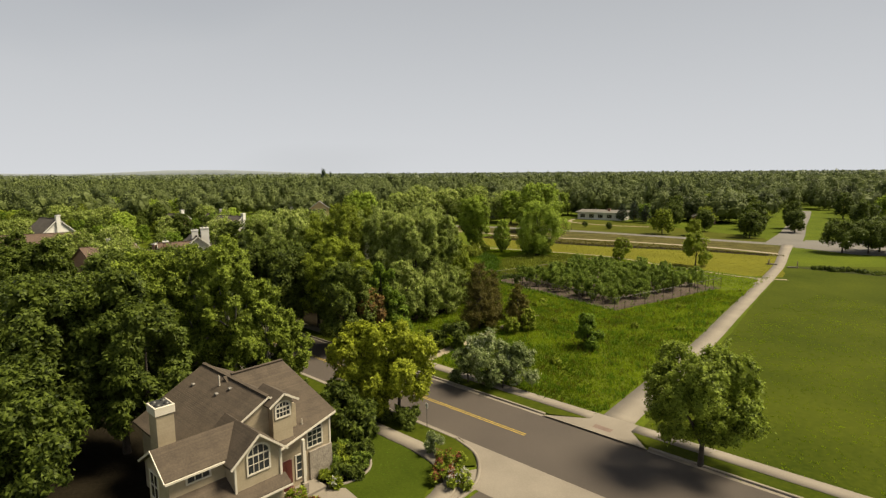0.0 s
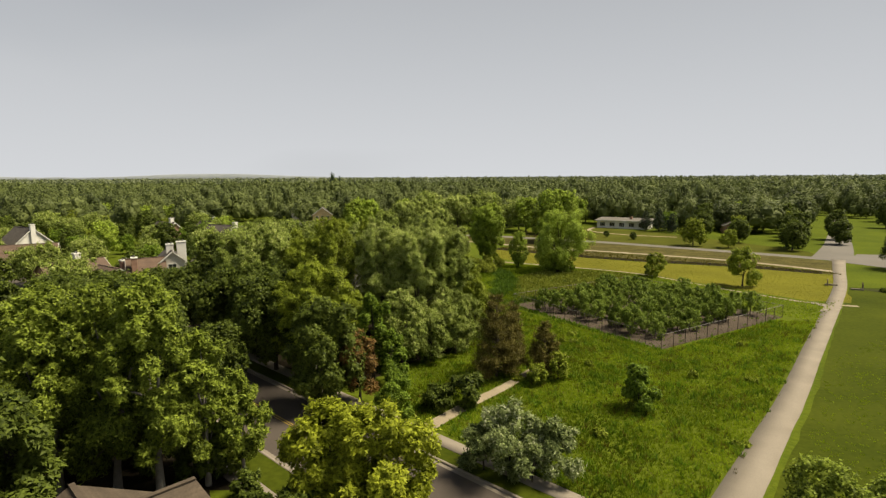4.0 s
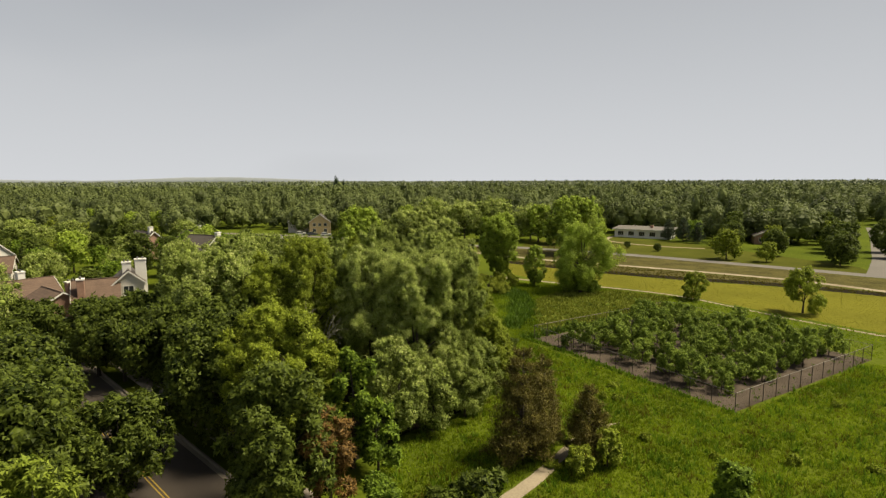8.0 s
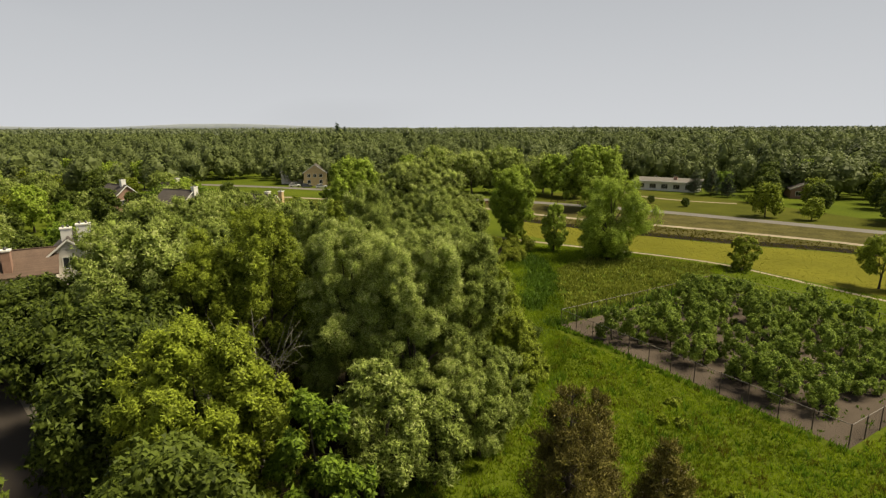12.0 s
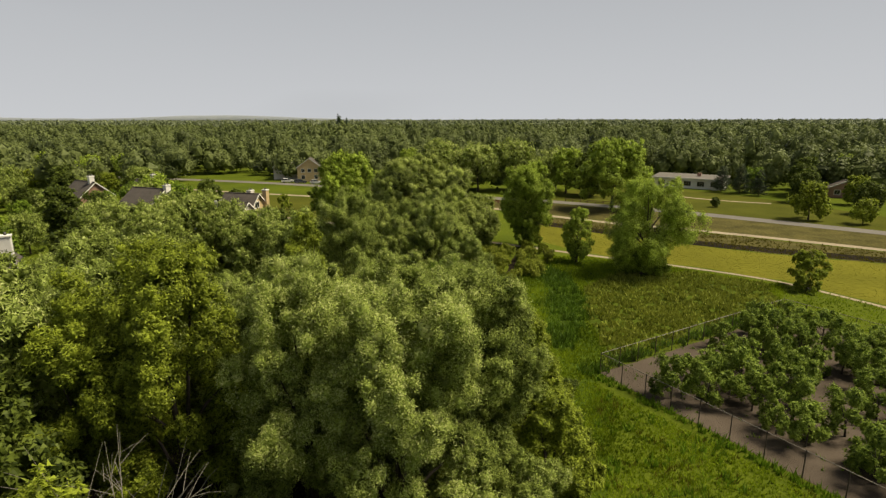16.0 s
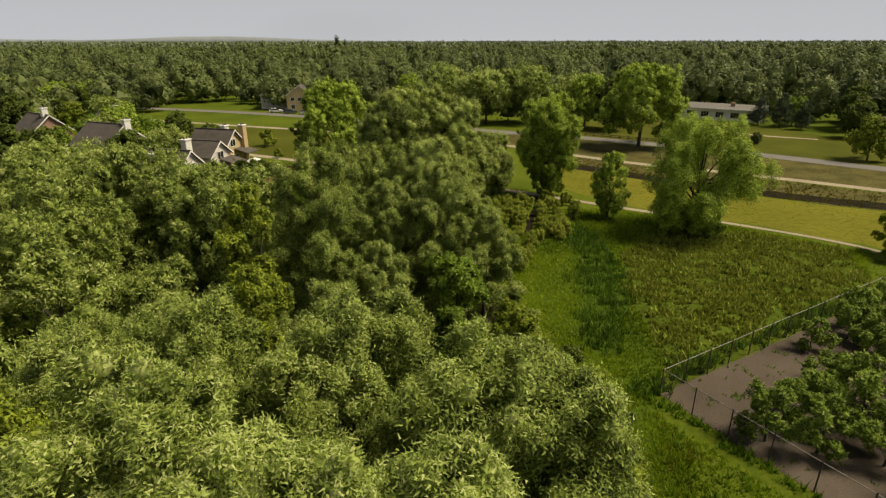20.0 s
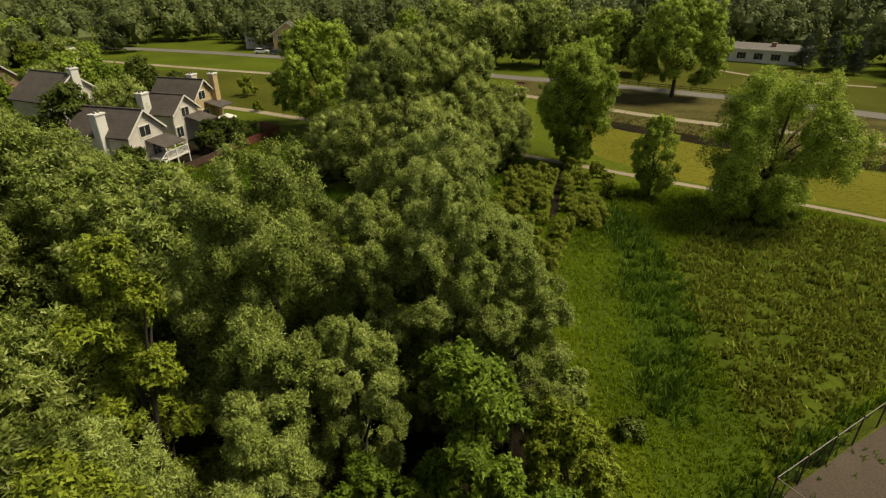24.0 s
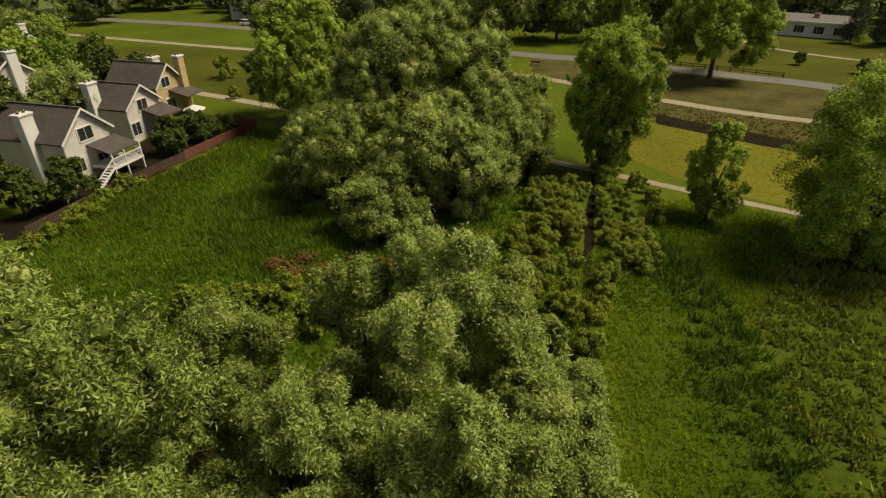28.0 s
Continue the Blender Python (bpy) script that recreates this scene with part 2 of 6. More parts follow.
GALV = material("galvanised_rail", (0.148, 0.133, 0.118), (0.266, 0.244, 0.222), 0.6, 3.0, 20.0, 0.1, 0.5)
BRICKRED = material("ramp_pad", (0.118, 0.078, 0.063), (0.178, 0.122, 0.100), 0.9, 1.5, 16.0, 0.3)


# ---- builders ----
def mesh_of(name, verts, faces, flat=False):
    """A mesh from an array of corners and an array of faces, all with the same number of corners."""
    verts, faces = np.asarray(verts, np.float32), np.asarray(faces, np.int32)
    me = bpy.data.meshes.new(name)
    k = faces.shape[1]
    me.vertices.add(len(verts))
    me.vertices.foreach_set("co", verts.ravel())
    me.loops.add(faces.size)
    me.loops.foreach_set("vertex_index", faces.ravel())
    me.polygons.add(len(faces))
    me.polygons.foreach_set("loop_start", np.arange(len(faces), dtype=np.int32) * k)
    me.update(calc_edges=True)
    if flat:
        me.shade_flat()
    return me


def part(name, bm, mat, parent=None, label=""):
    """Links a bmesh or a mesh as one object, under parent if there is one."""
    if isinstance(bm, bmesh.types.BMesh):
        me = bpy.data.meshes.new(name)
        bmesh.ops.recalc_face_normals(bm, faces=bm.faces)
        bm.to_mesh(me)
        bm.free()
    else:
        me = bm
    if mat is not None and not me.materials:
        me.materials.append(mat)
    ob = new(name, me)
    if parent is not None:
        ob.parent = parent
    if label:
        ob["label"] = label
    return ob


def thing(name, m, label, category, group="", kind=""):
    ob = new(name)
    ob.matrix_world = m
    ob.empty_display_size = 0.3
    return tagged(ob, label, category, group, kind)


def box(bm, x0, x1, y0, y1, z0, z1, bevel=0.0):
    vs = [bm.verts.new((x, y, z)) for z in (z0, z1) for x, y in ((x0, y0), (x1, y0), (x1, y1), (x0, y1))]
    fs = [bm.faces.new([vs[i] for i in f]) for f in ((3, 2, 1, 0), (4, 5, 6, 7), (0, 1, 5, 4), (1, 2, 6, 5), (2, 3, 7, 6), (3, 0, 4, 7))]
    if bevel:
        edges = {e for f in fs for e in f.edges}
        bmesh.ops.bevel(bm, geom=list(edges), offset=bevel, segments=1, affect="EDGES")
    return bm


def boxed(*dims, bevel=0.0):
    return box(bmesh.new(), *dims, bevel=bevel)


def slab(points, thick):
    """A plate: a ring of 3D corners, and the same ring thick metres lower."""
    bm = bmesh.new()
    top = [bm.verts.new(p) for p in points]
    low = [bm.verts.new((p[0], p[1], p[2] - thick)) for p in points]
    bm.faces.new(top)
    bm.faces.new(low[::-1])
    k = len(top)
    for i in range(k):
        bm.faces.new((top[i], low[i], low[(i + 1) % k], top[(i + 1) % k]))
    return bm


def tube(points, radii, sides=7):
    """Corners and four-cornered faces of a bent, tapered pole."""
    pts = [Vector(p) for p in points]
    vs, fs = [], []
    for i, p in enumerate(pts):
        d = (pts[min(i + 1, len(pts) - 1)] - pts[max(i - 1, 0)]).normalized()
        s = d.cross(Vector((0.3, 1, 0.1))).normalized()
        u = d.cross(s)
        for j in range(sides):
            a = 2 * math.pi * j / sides
            vs.append(tuple(p + (s * math.cos(a) + u * math.sin(a)) * radii[i]))
    for i in range(len(pts) - 1):
        for j in range(sides):
            k = (j + 1) % sides
            fs.append((i * sides + j, i * sides + k, (i + 1) * sides + k, (i + 1) * sides + j))
    return vs, fs


def tubes(name, runs, sides=6):
    vs, fs = [], []
    for pts, radii in runs:
        v, f = tube(pts, radii, sides)
        o = len(vs)
        vs += v
        fs += [tuple(i + o for i in q) for q in f]
    return mesh_of(name, vs, fs)


def ribbon(name, line, half, z, mat, label="", category="", jag=0.0, parent=None, thick=0.0, step=2.0):
    """A strip of ground along a bent line. half: half its width, one number or one for each point."""
    pts = [Vector((p[0], p[1], 0)) for p in line]
    hw = list(half) if isinstance(half, (list, tuple)) else [half] * len(pts)
    dense, dh = [], []
    for i in range(len(pts) - 1):
        k = max(1, int((pts[i + 1] - pts[i]).length / step))
        p0, p3 = pts[max(i - 1, 0)], pts[min(i + 2, len(pts) - 1)]
        for j in range(k):
            t = j / k
            q = 0.5 * (2 * pts[i] + (pts[i + 1] - p0) * t + (2 * p0 - 5 * pts[i] + 4 * pts[i + 1] - p3) * t * t + (3 * pts[i] - p0 - 3 * pts[i + 1] + p3) * t ** 3)
            dense.append(q)
            dh.append(hw[i] * (1 - t) + hw[i + 1] * t)
    dense.append(pts[-1])
    dh.append(hw[-1])
    vs, fs = [], []
    for i, p in enumerate(dense):
        d = (dense[min(i + 1, len(dense) - 1)] - dense[max(i - 1, 0)]).normalized()
        nrm = Vector((-d.y, d.x, 0))
        jl = jag * noise.noise(p * 0.8)
        jr = jag * noise.noise(p * 0.8 + Vector((50, 0, 0)))
        a, b = p + nrm * (dh[i] + jl), p - nrm * (dh[i] + jr)
        vs += [(a.x, a.y, z), (b.x, b.y, z)]
        if i:
            fs.append((2 * i - 2, 2 * i - 1, 2 * i + 1, 2 * i))
    if thick:
        o = len(vs)
        vs += [(v[0], v[1], v[2] - thick) for v in vs]
        for i in range(1, len(dense)):
            fs += [(2 * i - 2, 2 * i, 2 * i + o, 2 * i - 2 + o), (2 * i + 1, 2 * i - 1, 2 * i - 1 + o, 2 * i + 1 + o)]
        e = 2 * len(dense)
        fs += [(0, o, o + 1, 1), (e - 2, e - 1, e - 1 + o, e - 2 + o)]
    ob = part(name, mesh_of(name, vs, fs), mat, parent)
    return tagged(ob, label, category, "", "" if parent else "structure")


def patch(name, ring, z, mat, label, category, jag=0.6, step=2.5):
    """A piece of ground inside a ring of points, with an uneven edge."""
    bm = bmesh.new()
    vs = []
    k = len(ring)
    for i in range(k):
        a, b = Vector((*ring[i], 0)), Vector((*ring[(i + 1) % k], 0))
        n_ = max(1, int((b - a).length / step))
        d = (b - a).normalized()
        for j in range(n_):
            p = a.lerp(b, j / n_)
            w = jag * (noise.noise(p * 0.31) + 0.5 * noise.noise(p * 0.9))
            vs.append(bm.verts.new((p.x - d.y * w, p.y + d.x * w, z)))
    k = len(vs)
    flat, _, tri, _, _, _ = geometry.delaunay_2d_cdt([Vector((v.co.x, v.co.y)) for v in vs], [], [list(range(k))], 1, 1e-4)
    bm.free()
    me = mesh_of(name, [(p.x, p.y, z) for p in flat], [t if (flat[t[1]] - flat[t[0]]).cross(flat[t[2]] - flat[t[0]]) > 0 else (t[0], t[2], t[1]) for t in tri])
    return tagged(part(name, me, mat), label, category, "", "structure")


def inside(x, y, ring):
    hit = np.zeros(len(x), bool)
    k = len(ring)
    for i in range(k):
        (x0, y0), (x1, y1) = ring[i], ring[(i + 1) % k]
        cross = (y0 > y) != (y1 > y)
        with np.errstate(divide="ignore", invalid="ignore"):
            hit ^= cross & (x < (x1 - x0) * (y - y0) / (y1 - y0 + 1e-12) + x0)
    return hit


def unit(v):
    return v / np.maximum(np.linalg.norm(v, axis=1, keepdims=True), 1e-9)


def leaf_mesh(name, centre, out, length, width, rng, droop=0.0, wild=0.8, lift=0.0, face=0.45):
    """One pointed leaf spray for every centre: it faces out of its bough, hung or lifted along it."""
    k = len(centre)
    nrm = unit(out + face * rng.normal(size=(k, 3)) + np.array([0, 0, 0.35]))
    axis = wild * rng.normal(size=(k, 3)) + 0.45 * out + np.array([0, 0, lift - droop])
    axis = unit(axis - 0.8 * np.sum(axis * nrm, 1)[:, None] * nrm)
    side = unit(np.cross(axis, nrm))
    ln = (length * rng.uniform(0.6, 1.35, k))[:, None]
    wd = (width * rng.uniform(0.6, 1.3, k))[:, None]
    verts = np.empty((k, 3, 3))
    verts[:, 0] = centre - side * wd * 0.5
    verts[:, 1] = centre + side * wd * 0.5
    verts[:, 2] = centre + axis * ln
    return mesh_of(name, verts.reshape(-1, 3), np.arange(3 * k).reshape(-1, 3))


KINDS = {  # leaves for a crown of 5 m, leaf length, width, droop, lift, wild, boughs, bough size, bough length, upward pull
    "willow": (56000, 0.23, 0.085, 0.05, 0.55, 0.8, 24, 0.36, 1.40, 1.0),
    "weeper": (64000, 0.22, 0.10, 0.15, 0.25, 1.3, 26, 0.36, 0.95, 0.35),
    "silver": (34000, 0.24, 0.09, 0.1, 0.3, 0.9, 14, 0.42, 1.1, 0.7),
    "cottonwood": (34000, 0.24, 0.17, 0.15, 0.4, 0.9, 24, 0.35, 1.40, 0.9),
    "maple": (31000, 0.26, 0.19, 0.35, 0.1, 0.9, 32, 0.33, 1.05, 0.5),
    "bright": (30000, 0.24, 0.17, 0.25, 0.2, 0.9, 17, 0.41, 1.15, 0.6),
    "locust": (38000, 0.24, 0.14, 0.3, 0.2, 0.9, 20, 0.38, 1.1, 0.6),
    "olive": (34000, 0.24, 0.14, 0.2, 0.4, 0.9, 24, 0.34, 1.35, 0.9),
    "sallow": (38000, 0.22, 0.085, 0.1, 0.6, 0.7, 12, 0.40, 1.4, 1.1),
    "poplar": (34000, 0.24, 0.16, 0.2, 0.4, 0.9, 30, 0.31, 1.40, 0.9),
    "rust": (24000, 0.28, 0.08, 0.4, 0.2, 0.8, 16, 0.40, 1.2, 0.7),
    "nursery": (26000, 0.22, 0.12, 0.1, 0.6, 0.7, 12, 0.40, 1.5, 1.1),
}


def ball(level):
    """Corners and triangles of a round body."""
    bm = bmesh.new()
    bmesh.ops.create_icosphere(bm, subdivisions=level, radius=1.0)
    bm.verts.ensure_lookup_table()
    v = np.array([tuple(q.co) for q in bm.verts])
    f = np.array([[q.index for q in g.verts] for g in bm.faces])
    bm.free()
    return v, f


BALL = {1: ball(1)}


def bodies(centre, radius, level, rng, rough=0.16, tall=1.1):
    """Lumpy closed masses of inner foliage that fill the boughs."""
    v, f = BALL[level]
    k = len(centre)
    w = v[None] * (1 + rough * rng.normal(size=(k, len(v), 1))) * np.array([1, 1, tall])
    vs = centre[:, None] + w * radius[:, None, None]
    fs = f[None] + (np.arange(k) * len(v))[:, None, None]
    return vs.reshape(-1, 3), fs.reshape(-1, 3)


def crown_cloud(rng, h, r, hb, kind, dense=1.0, leaf=1.0, flare=0.0):
    """Places and outward directions of the leaves of a crown, the boughs' centres, and their inner masses. Every bough is a rising plume of small rounded heads."""
    count, _, _, _, _, _, lobes, size, tall, pull = KINDS[kind]
    count = int(count * dense / leaf ** 2 * max(0.06, (r / 5.0) ** 1.7) * max(0.6, (h - hb) / (2.2 * r)))
    lobes = max(7, int(lobes * min(1.6, max(0.4, (h - hb) / (2.0 * r))) * min(1.7, max(0.45, r / 5))))
    zc, hz = (h + hb) / 2, (h - hb) / 2
    i = np.arange(lobes) + 0.5
    phi = np.arccos(1 - 1.88 * i / lobes)
    th = math.pi * (1 + 5 ** 0.5) * i + rng.normal(size=lobes) * 0.35
    d = np.stack([np.cos(th) * np.sin(phi), np.sin(th) * np.sin(phi), np.cos(phi)], 1)
    low = np.maximum(0, -d[:, 2])
    d[:, :2] *= (1 + (0.7 if kind in ("willow", "weeper", "olive", "cottonwood", "silver") else 0.4) * low ** 1.5 * (1 - min(1, 3 * flare)))[:, None]
    if hb < 0.2:
        flat = np.maximum(np.linalg.norm(d[:, :2], axis=1, keepdims=True), 1e-3)
        d[:, :2] = np.where(d[:, 2:] < 0, d[:, :2] * np.maximum(1, 0.82 / flat), d[:, :2])
    lr = r * size * rng.uniform(0.70, 1.20, lobes)
    reach = rng.uniform(0.52, 0.80, lobes)
    if r > 6.5:
        lr *= 0.80
        reach = rng.uniform(0.62, 0.86, lobes)
    reach[::7] *= 0.4
    ax = np.array([r, r, hz])
    c = d * ax * reach[:, None]
    c[:, 2] = d[:, 2] * hz * np.maximum(reach, rng.uniform(0.66, 0.92, lobes))
    c[:, :2] *= rng.uniform(0.88, 1.12, (lobes, 1)) * (1 + flare * c[:, 2:] / hz)
    c[:, 2] = np.clip(c[:, 2], lr * 0.55 - hz, hz - lr * (0.25 + 0.72 * tall)) + zc
    outw = unit((c - np.array([0, 0, zc - 0.35 * hz])) / ax)
    # heads: small rounded tufts all over a bough, which is drawn out along its own axis
    m = 26
    axis = np.repeat(unit(outw + np.array([0, 0, pull])), m, 0)
    wide = np.repeat(lr, m)
    tv = unit(rng.normal(size=(lobes * m, 3)) + 0.55 * axis)
    along = np.sum(tv * axis, 1)
    tr_ = wide * rng.uniform(0.26, 0.42, lobes * m) * (1 - 0.25 * np.maximum(along, 0))
    reach_h = tv + axis * (along * (tall - 1) * 1.4 * np.where(along > 0, 1, 0.4))[:, None]
    tc = np.repeat(c, m, 0) + reach_h * (wide * rng.uniform(0.52, 0.92, lobes * m))[:, None]
    if hb > 1:
        tc[:, 2] = np.maximum(tc[:, 2], 0.7 * hb)
    share = tr_ ** 2 / np.sum(tr_ ** 2)
    which = rng.choice(lobes * m, count, p=share)
    v = unit(rng.normal(size=(count, 3)) + 0.45 * tv[which] + 0.25 * axis[which])
    rad = tr_[which] * rng.uniform(0.45, 1.12, count)
    rad *= np.where(rng.uniform(size=count) < 0.14, rng.uniform(1.05, 1.6, count), 1.0)
    p = tc[which] + v * rad[:, None] * np.array([1, 1, 1.12])
    out = unit(0.7 * v + 0.8 * tv[which] + 0.4 * np.repeat(outw, m, 0)[which])
    p[:, 2] = np.maximum(p[:, 2], 0.12)
    keep = slice(None, None, 1 if r > 6.5 else 2 if leaf < 1.5 else 3)
    mass = bodies(tc[keep], tr_[keep] * 0.68, 1, rng, 0.22, 1.15)
    mass[0][:, 2] = np.maximum(mass[0][:, 2], 0.1)
    return p, out, c, lr, mass


def tree(x, y, h, r, hb, kind, seed, label, name="tree", category="tree", dense=1.0, bark=None, lean=(0, 0), group="", leaf=1.0, limbs=6, flare=0.0, solid=True):
    rng = np.random.default_rng(seed)
    _, ln, wd, droop, lift, wild, *_ = KINDS[kind]
    t = thing(name, pose(x, y, 0, 0, 0, 0), label, category, group)
    p, v, c, lr, mass = crown_cloud(rng, h, r, hb, kind, dense, leaf, flare)
    for q in (p, mass[0]):
        q[:, 0] += lean[0] * q[:, 2] / h
        q[:, 1] += lean[1] * q[:, 2] / h
    part("crown", leaf_mesh("crown", p, v, ln * leaf, wd * leaf, rng, droop, wild, lift), LEAF[kind], t)
    if solid:
        part("inner_foliage", mesh_of("inner_foliage", *mass), LEAF[kind], t)
    tr = max(0.04, 0.013 * h + 0.014 * r)
    top = hb + 0.55 * (h - hb)
    bend = rng.normal(size=2) * 0.04 * h
    spine = [(bend[0] * s * s + lean[0] * s * top / h, bend[1] * s * s + lean[1] * s * top / h, top * s - 0.05) for s in (0, 0.2, 0.45, 0.7, 1.0)]
    part("trunk", tubes("trunk", [(spine, [tr * 1.35, tr, tr * 0.8, tr * 0.6, tr * 0.32])], 8), bark or BARK, t)
    for k in rng.choice(len(c), min(len(c), limbs), replace=False):
        s = rng.uniform(0.25, 0.9)
        a = Vector((bend[0] * s * s + lean[0] * s * top / h, bend[1] * s * s + lean[1] * s * top / h, top * s))
        b = Vector(c[k]) + Vector((lean[0] * c[k][2] / h, lean[1] * c[k][2] / h, 0))
        q = a.lerp(b, 0.5) + Vector((0, 0, 0.08 * (b - a).length))
        part("limb", tubes("limb", [([a, q, b], [tr * 0.45, tr * 0.30, tr * 0.10])], 5), bark or BARK, t)
    return t


def conifer(x, y, h, r, seed, label, kind="needle", name="conifer"):
    """A pyramid of needle tufts on rising whorls round one straight stem."""
    rng = np.random.default_rng(seed)
    t = thing(name, pose(x, y, 0), label, "conifer")
    runs, P, V = [], [], []
    z = 0.06 * h
    while z < h * 0.97:
        f = (1 - z / h) ** 0.62
        n_ = max(3, int(8 * f + 3))
        for j in range(n_):
            a = rng.uniform(0, 2 * math.pi)
            L = r * f * rng.uniform(0.6, 1.15) + 0.15
            tip = Vector((math.cos(a) * L, math.sin(a) * L, z + L * rng.uniform(0.1, 0.6)))
            runs.append(([(0, 0, z), tip], [0.02 + 0.008 * L, 0.006]))
            q = int((95 * L + 30) * (0.4 if kind == "spruce" else 0.8))
            s = rng.uniform(0.25, 1.0, q) ** 0.7
            base = np.array([0, 0, z]) + s[:, None] * (np.array(tip) - np.array([0, 0, z]))
            P.append(base + rng.normal(size=(q, 3)) * 0.11 * (0.6 + 0.5 * L))
            V.append(np.tile(np.array(tip) - np.array([0, 0, z]), (q, 1)) / max(L, 0.1) + np.array([0, 0, 0.5]))
        z += 0.24 + 0.014 * h
    P, V = np.concatenate(P), np.concatenate(V)
    P[:, 2] = np.maximum(P[:, 2], 0.1)
    part("crown", leaf_mesh("crown", P, unit(V), 0.30, 0.06, rng, 0.0, 0.4, 0.6, 0.9), LEAF[kind], t)
    part("trunk", tubes("trunk", [([(0, 0, -0.05), (0, 0, h * 0.5), (0, 0, h * 0.98)], [0.018 * h, 0.011 * h, 0.01])], 8), BARK, t)
    part("branchwork", tubes("branchwork", runs, 4), BARK, t)
    return t


def tufts(name, ring, per_m2, height, width, mat, seed, label, category="grass", holes=(), blades=4, clump=0.0, freq=1.0, ragged=0.0):
    """A stand of grass inside a ring: bunches of pointed blades."""
    rng = np.random.default_rng(seed)
    xs, ys = [p[0] for p in ring], [p[1] for p in ring]
    area = (max(xs) - min(xs)) * (max(ys) - min(ys))
    k = int(area * per_m2)
    x, y = rng.uniform(min(xs), max(xs), k), rng.uniform(min(ys), max(ys), k)
    keep = inside(x + rng.normal(size=k) * ragged, y + rng.normal(size=k) * ragged, ring)
    for hole in holes:
        keep &= ~inside(x, y, hole)
    if clump:
        keep &= (np.sin(freq * x * 1.7 + 2 * np.sin(y * 0.9)) * np.sin(freq * y * 1.9 + 1.5 * np.sin(x * 1.1)) + rng.normal(size=k) * 0.35) > clump
    x, y = x[keep], y[keep]
    k = len(x)
    base = np.repeat(np.stack([x, y, np.zeros(k)], 1), blades, 0) + np.concatenate([rng.normal(size=(k * blades, 2)) * width * 0.9, np.zeros((k * blades, 1))], 1)
    hgt = np.repeat(height * rng.uniform(0.5, 1.25, k), blades) * rng.uniform(0.6, 1.1, k * blades)
    ang = rng.uniform(0, 2 * math.pi, k * blades)
    side = np.stack([np.cos(ang), np.sin(ang), np.zeros_like(ang)], 1) * width * 0.5
    tip = base + np.concatenate([rng.normal(size=(k * blades, 2)) * hgt[:, None] * 0.35, hgt[:, None]], 1)
    verts = np.stack([base - side, base + side, tip], 1).reshape(-1, 3)
    ob = part(name, mesh_of(name, verts, np.arange(len(verts)).reshape(-1, 3)), mat)
    return tagged(ob, label, category, "", "stuff")

# ---- ground, roads and paths ----
LAWN = material("lawn_turf", (0.027, 0.041, 0.003), (0.055, 0.074, 0.006), 1.0, 0.2, 6.0, 0.4, bump_dist=0.04)
U, N, P0 = Vector((0.742, -0.670, 0)), Vector((0.670, 0.742, 0)), Vector((-0.4, 52.5, 0))


def rd(s, n_):
    """A place by metres along the street (down towards the corner) and across it (towards the meadow)."""
    p = P0 + U * s + N * n_
    return (p.x, p.y)


ground_bm = bmesh.new()
for x0, x1, y0, y1 in ((-6000, 6000, -1500, 9000),):
    ground_bm.faces.new([ground_bm.verts.new(p) for p in ((x0, y0, 0), (x1, y0, 0), (x1, y1, 0), (x0, y1, 0))])
tagged(part("ground", ground_bm, SOIL), "rough green meadow ground reaching to the horizon", "ground", "", "structure")

tagged(ribbon("road", [rd(s, 0) for s in (-150, -40, -20, 0, 20, 45, 90)], 4.45, 0.012, ASPHALT, "worn brown-grey asphalt street", "road"))
SIDE = [rd(s, n_) for s, n_ in ((12.4, -7.0), (22.6, -7.0), (22.6, -220), (12.4, -220))]
patch("side_road", SIDE, 0.014, ASPHALT, "asphalt side street running off the corner", "road", 0.0, 50)
ribbon("yellow_line", [rd(s, 0.13) for s in (-140, -40, 0, 10.1)], 0.055, 0.018, YELLOW, "faded yellow centre stripe on the asphalt", "road marking")
ribbon("yellow_line", [rd(s, -0.15) for s in (-140, -40, 0, 10.1)], 0.055, 0.018, YELLOW, "faded yellow centre stripe on the asphalt", "road marking")
for nm, s0, s1, nn in (("far", -150, 9.2, 4.62), ("far", 19.2, 90, 4.62), ("near", -150, 6.0, -4.62), ("near", 28.5, 90, -4.62)):
    line = [rd(s, nn) for s in np.linspace(s0, s1, 5)]
    sgn = 1 if nn > 0 else -1
    ribbon("kerb", [rd(s, nn + sgn * 0.06) for s in np.linspace(s0, s1, 5)], 0.13, 0.15, CONCRETE, "pale concrete kerb along the street", "kerb", 0, None, 0.16)
    ribbon("gutter", [rd(s, nn - sgn * 0.27) for s in np.linspace(s0, s1, 5)], 0.20, 0.022, CONCRETE, "concrete gutter strip at the kerb foot", "gutter")
# dropped kerb and apron where the walking path meets the street
patch("path_apron", [rd(9.2, 4.20), rd(19.2, 4.20), rd(16.9, 6.45), rd(16.9, 8.0), rd(13.0, 8.0), rd(13.0, 6.45)], 0.155, CONCRETE, "flared concrete apron of the walking path", "pavement", 0.0, 40)
patch("ramp_pad", [rd(13.9, 5.0), rd(15.6, 5.0), rd(15.6, 5.7), rd(13.9, 5.7)], 0.162, BRICKRED, "dull red textured ramp pad", "ramp pad", 0.0, 9)
for s0, s1 in ((-150, 13.0), (16.9, 90)):
    ribbon("pavement", [rd(s, 7.2) for s in np.linspace(s0, s1, 6)], 0.75, 0.16, CONCRETE, "narrow concrete pavement beside the meadow", "pavement", 0, None, 0.17)
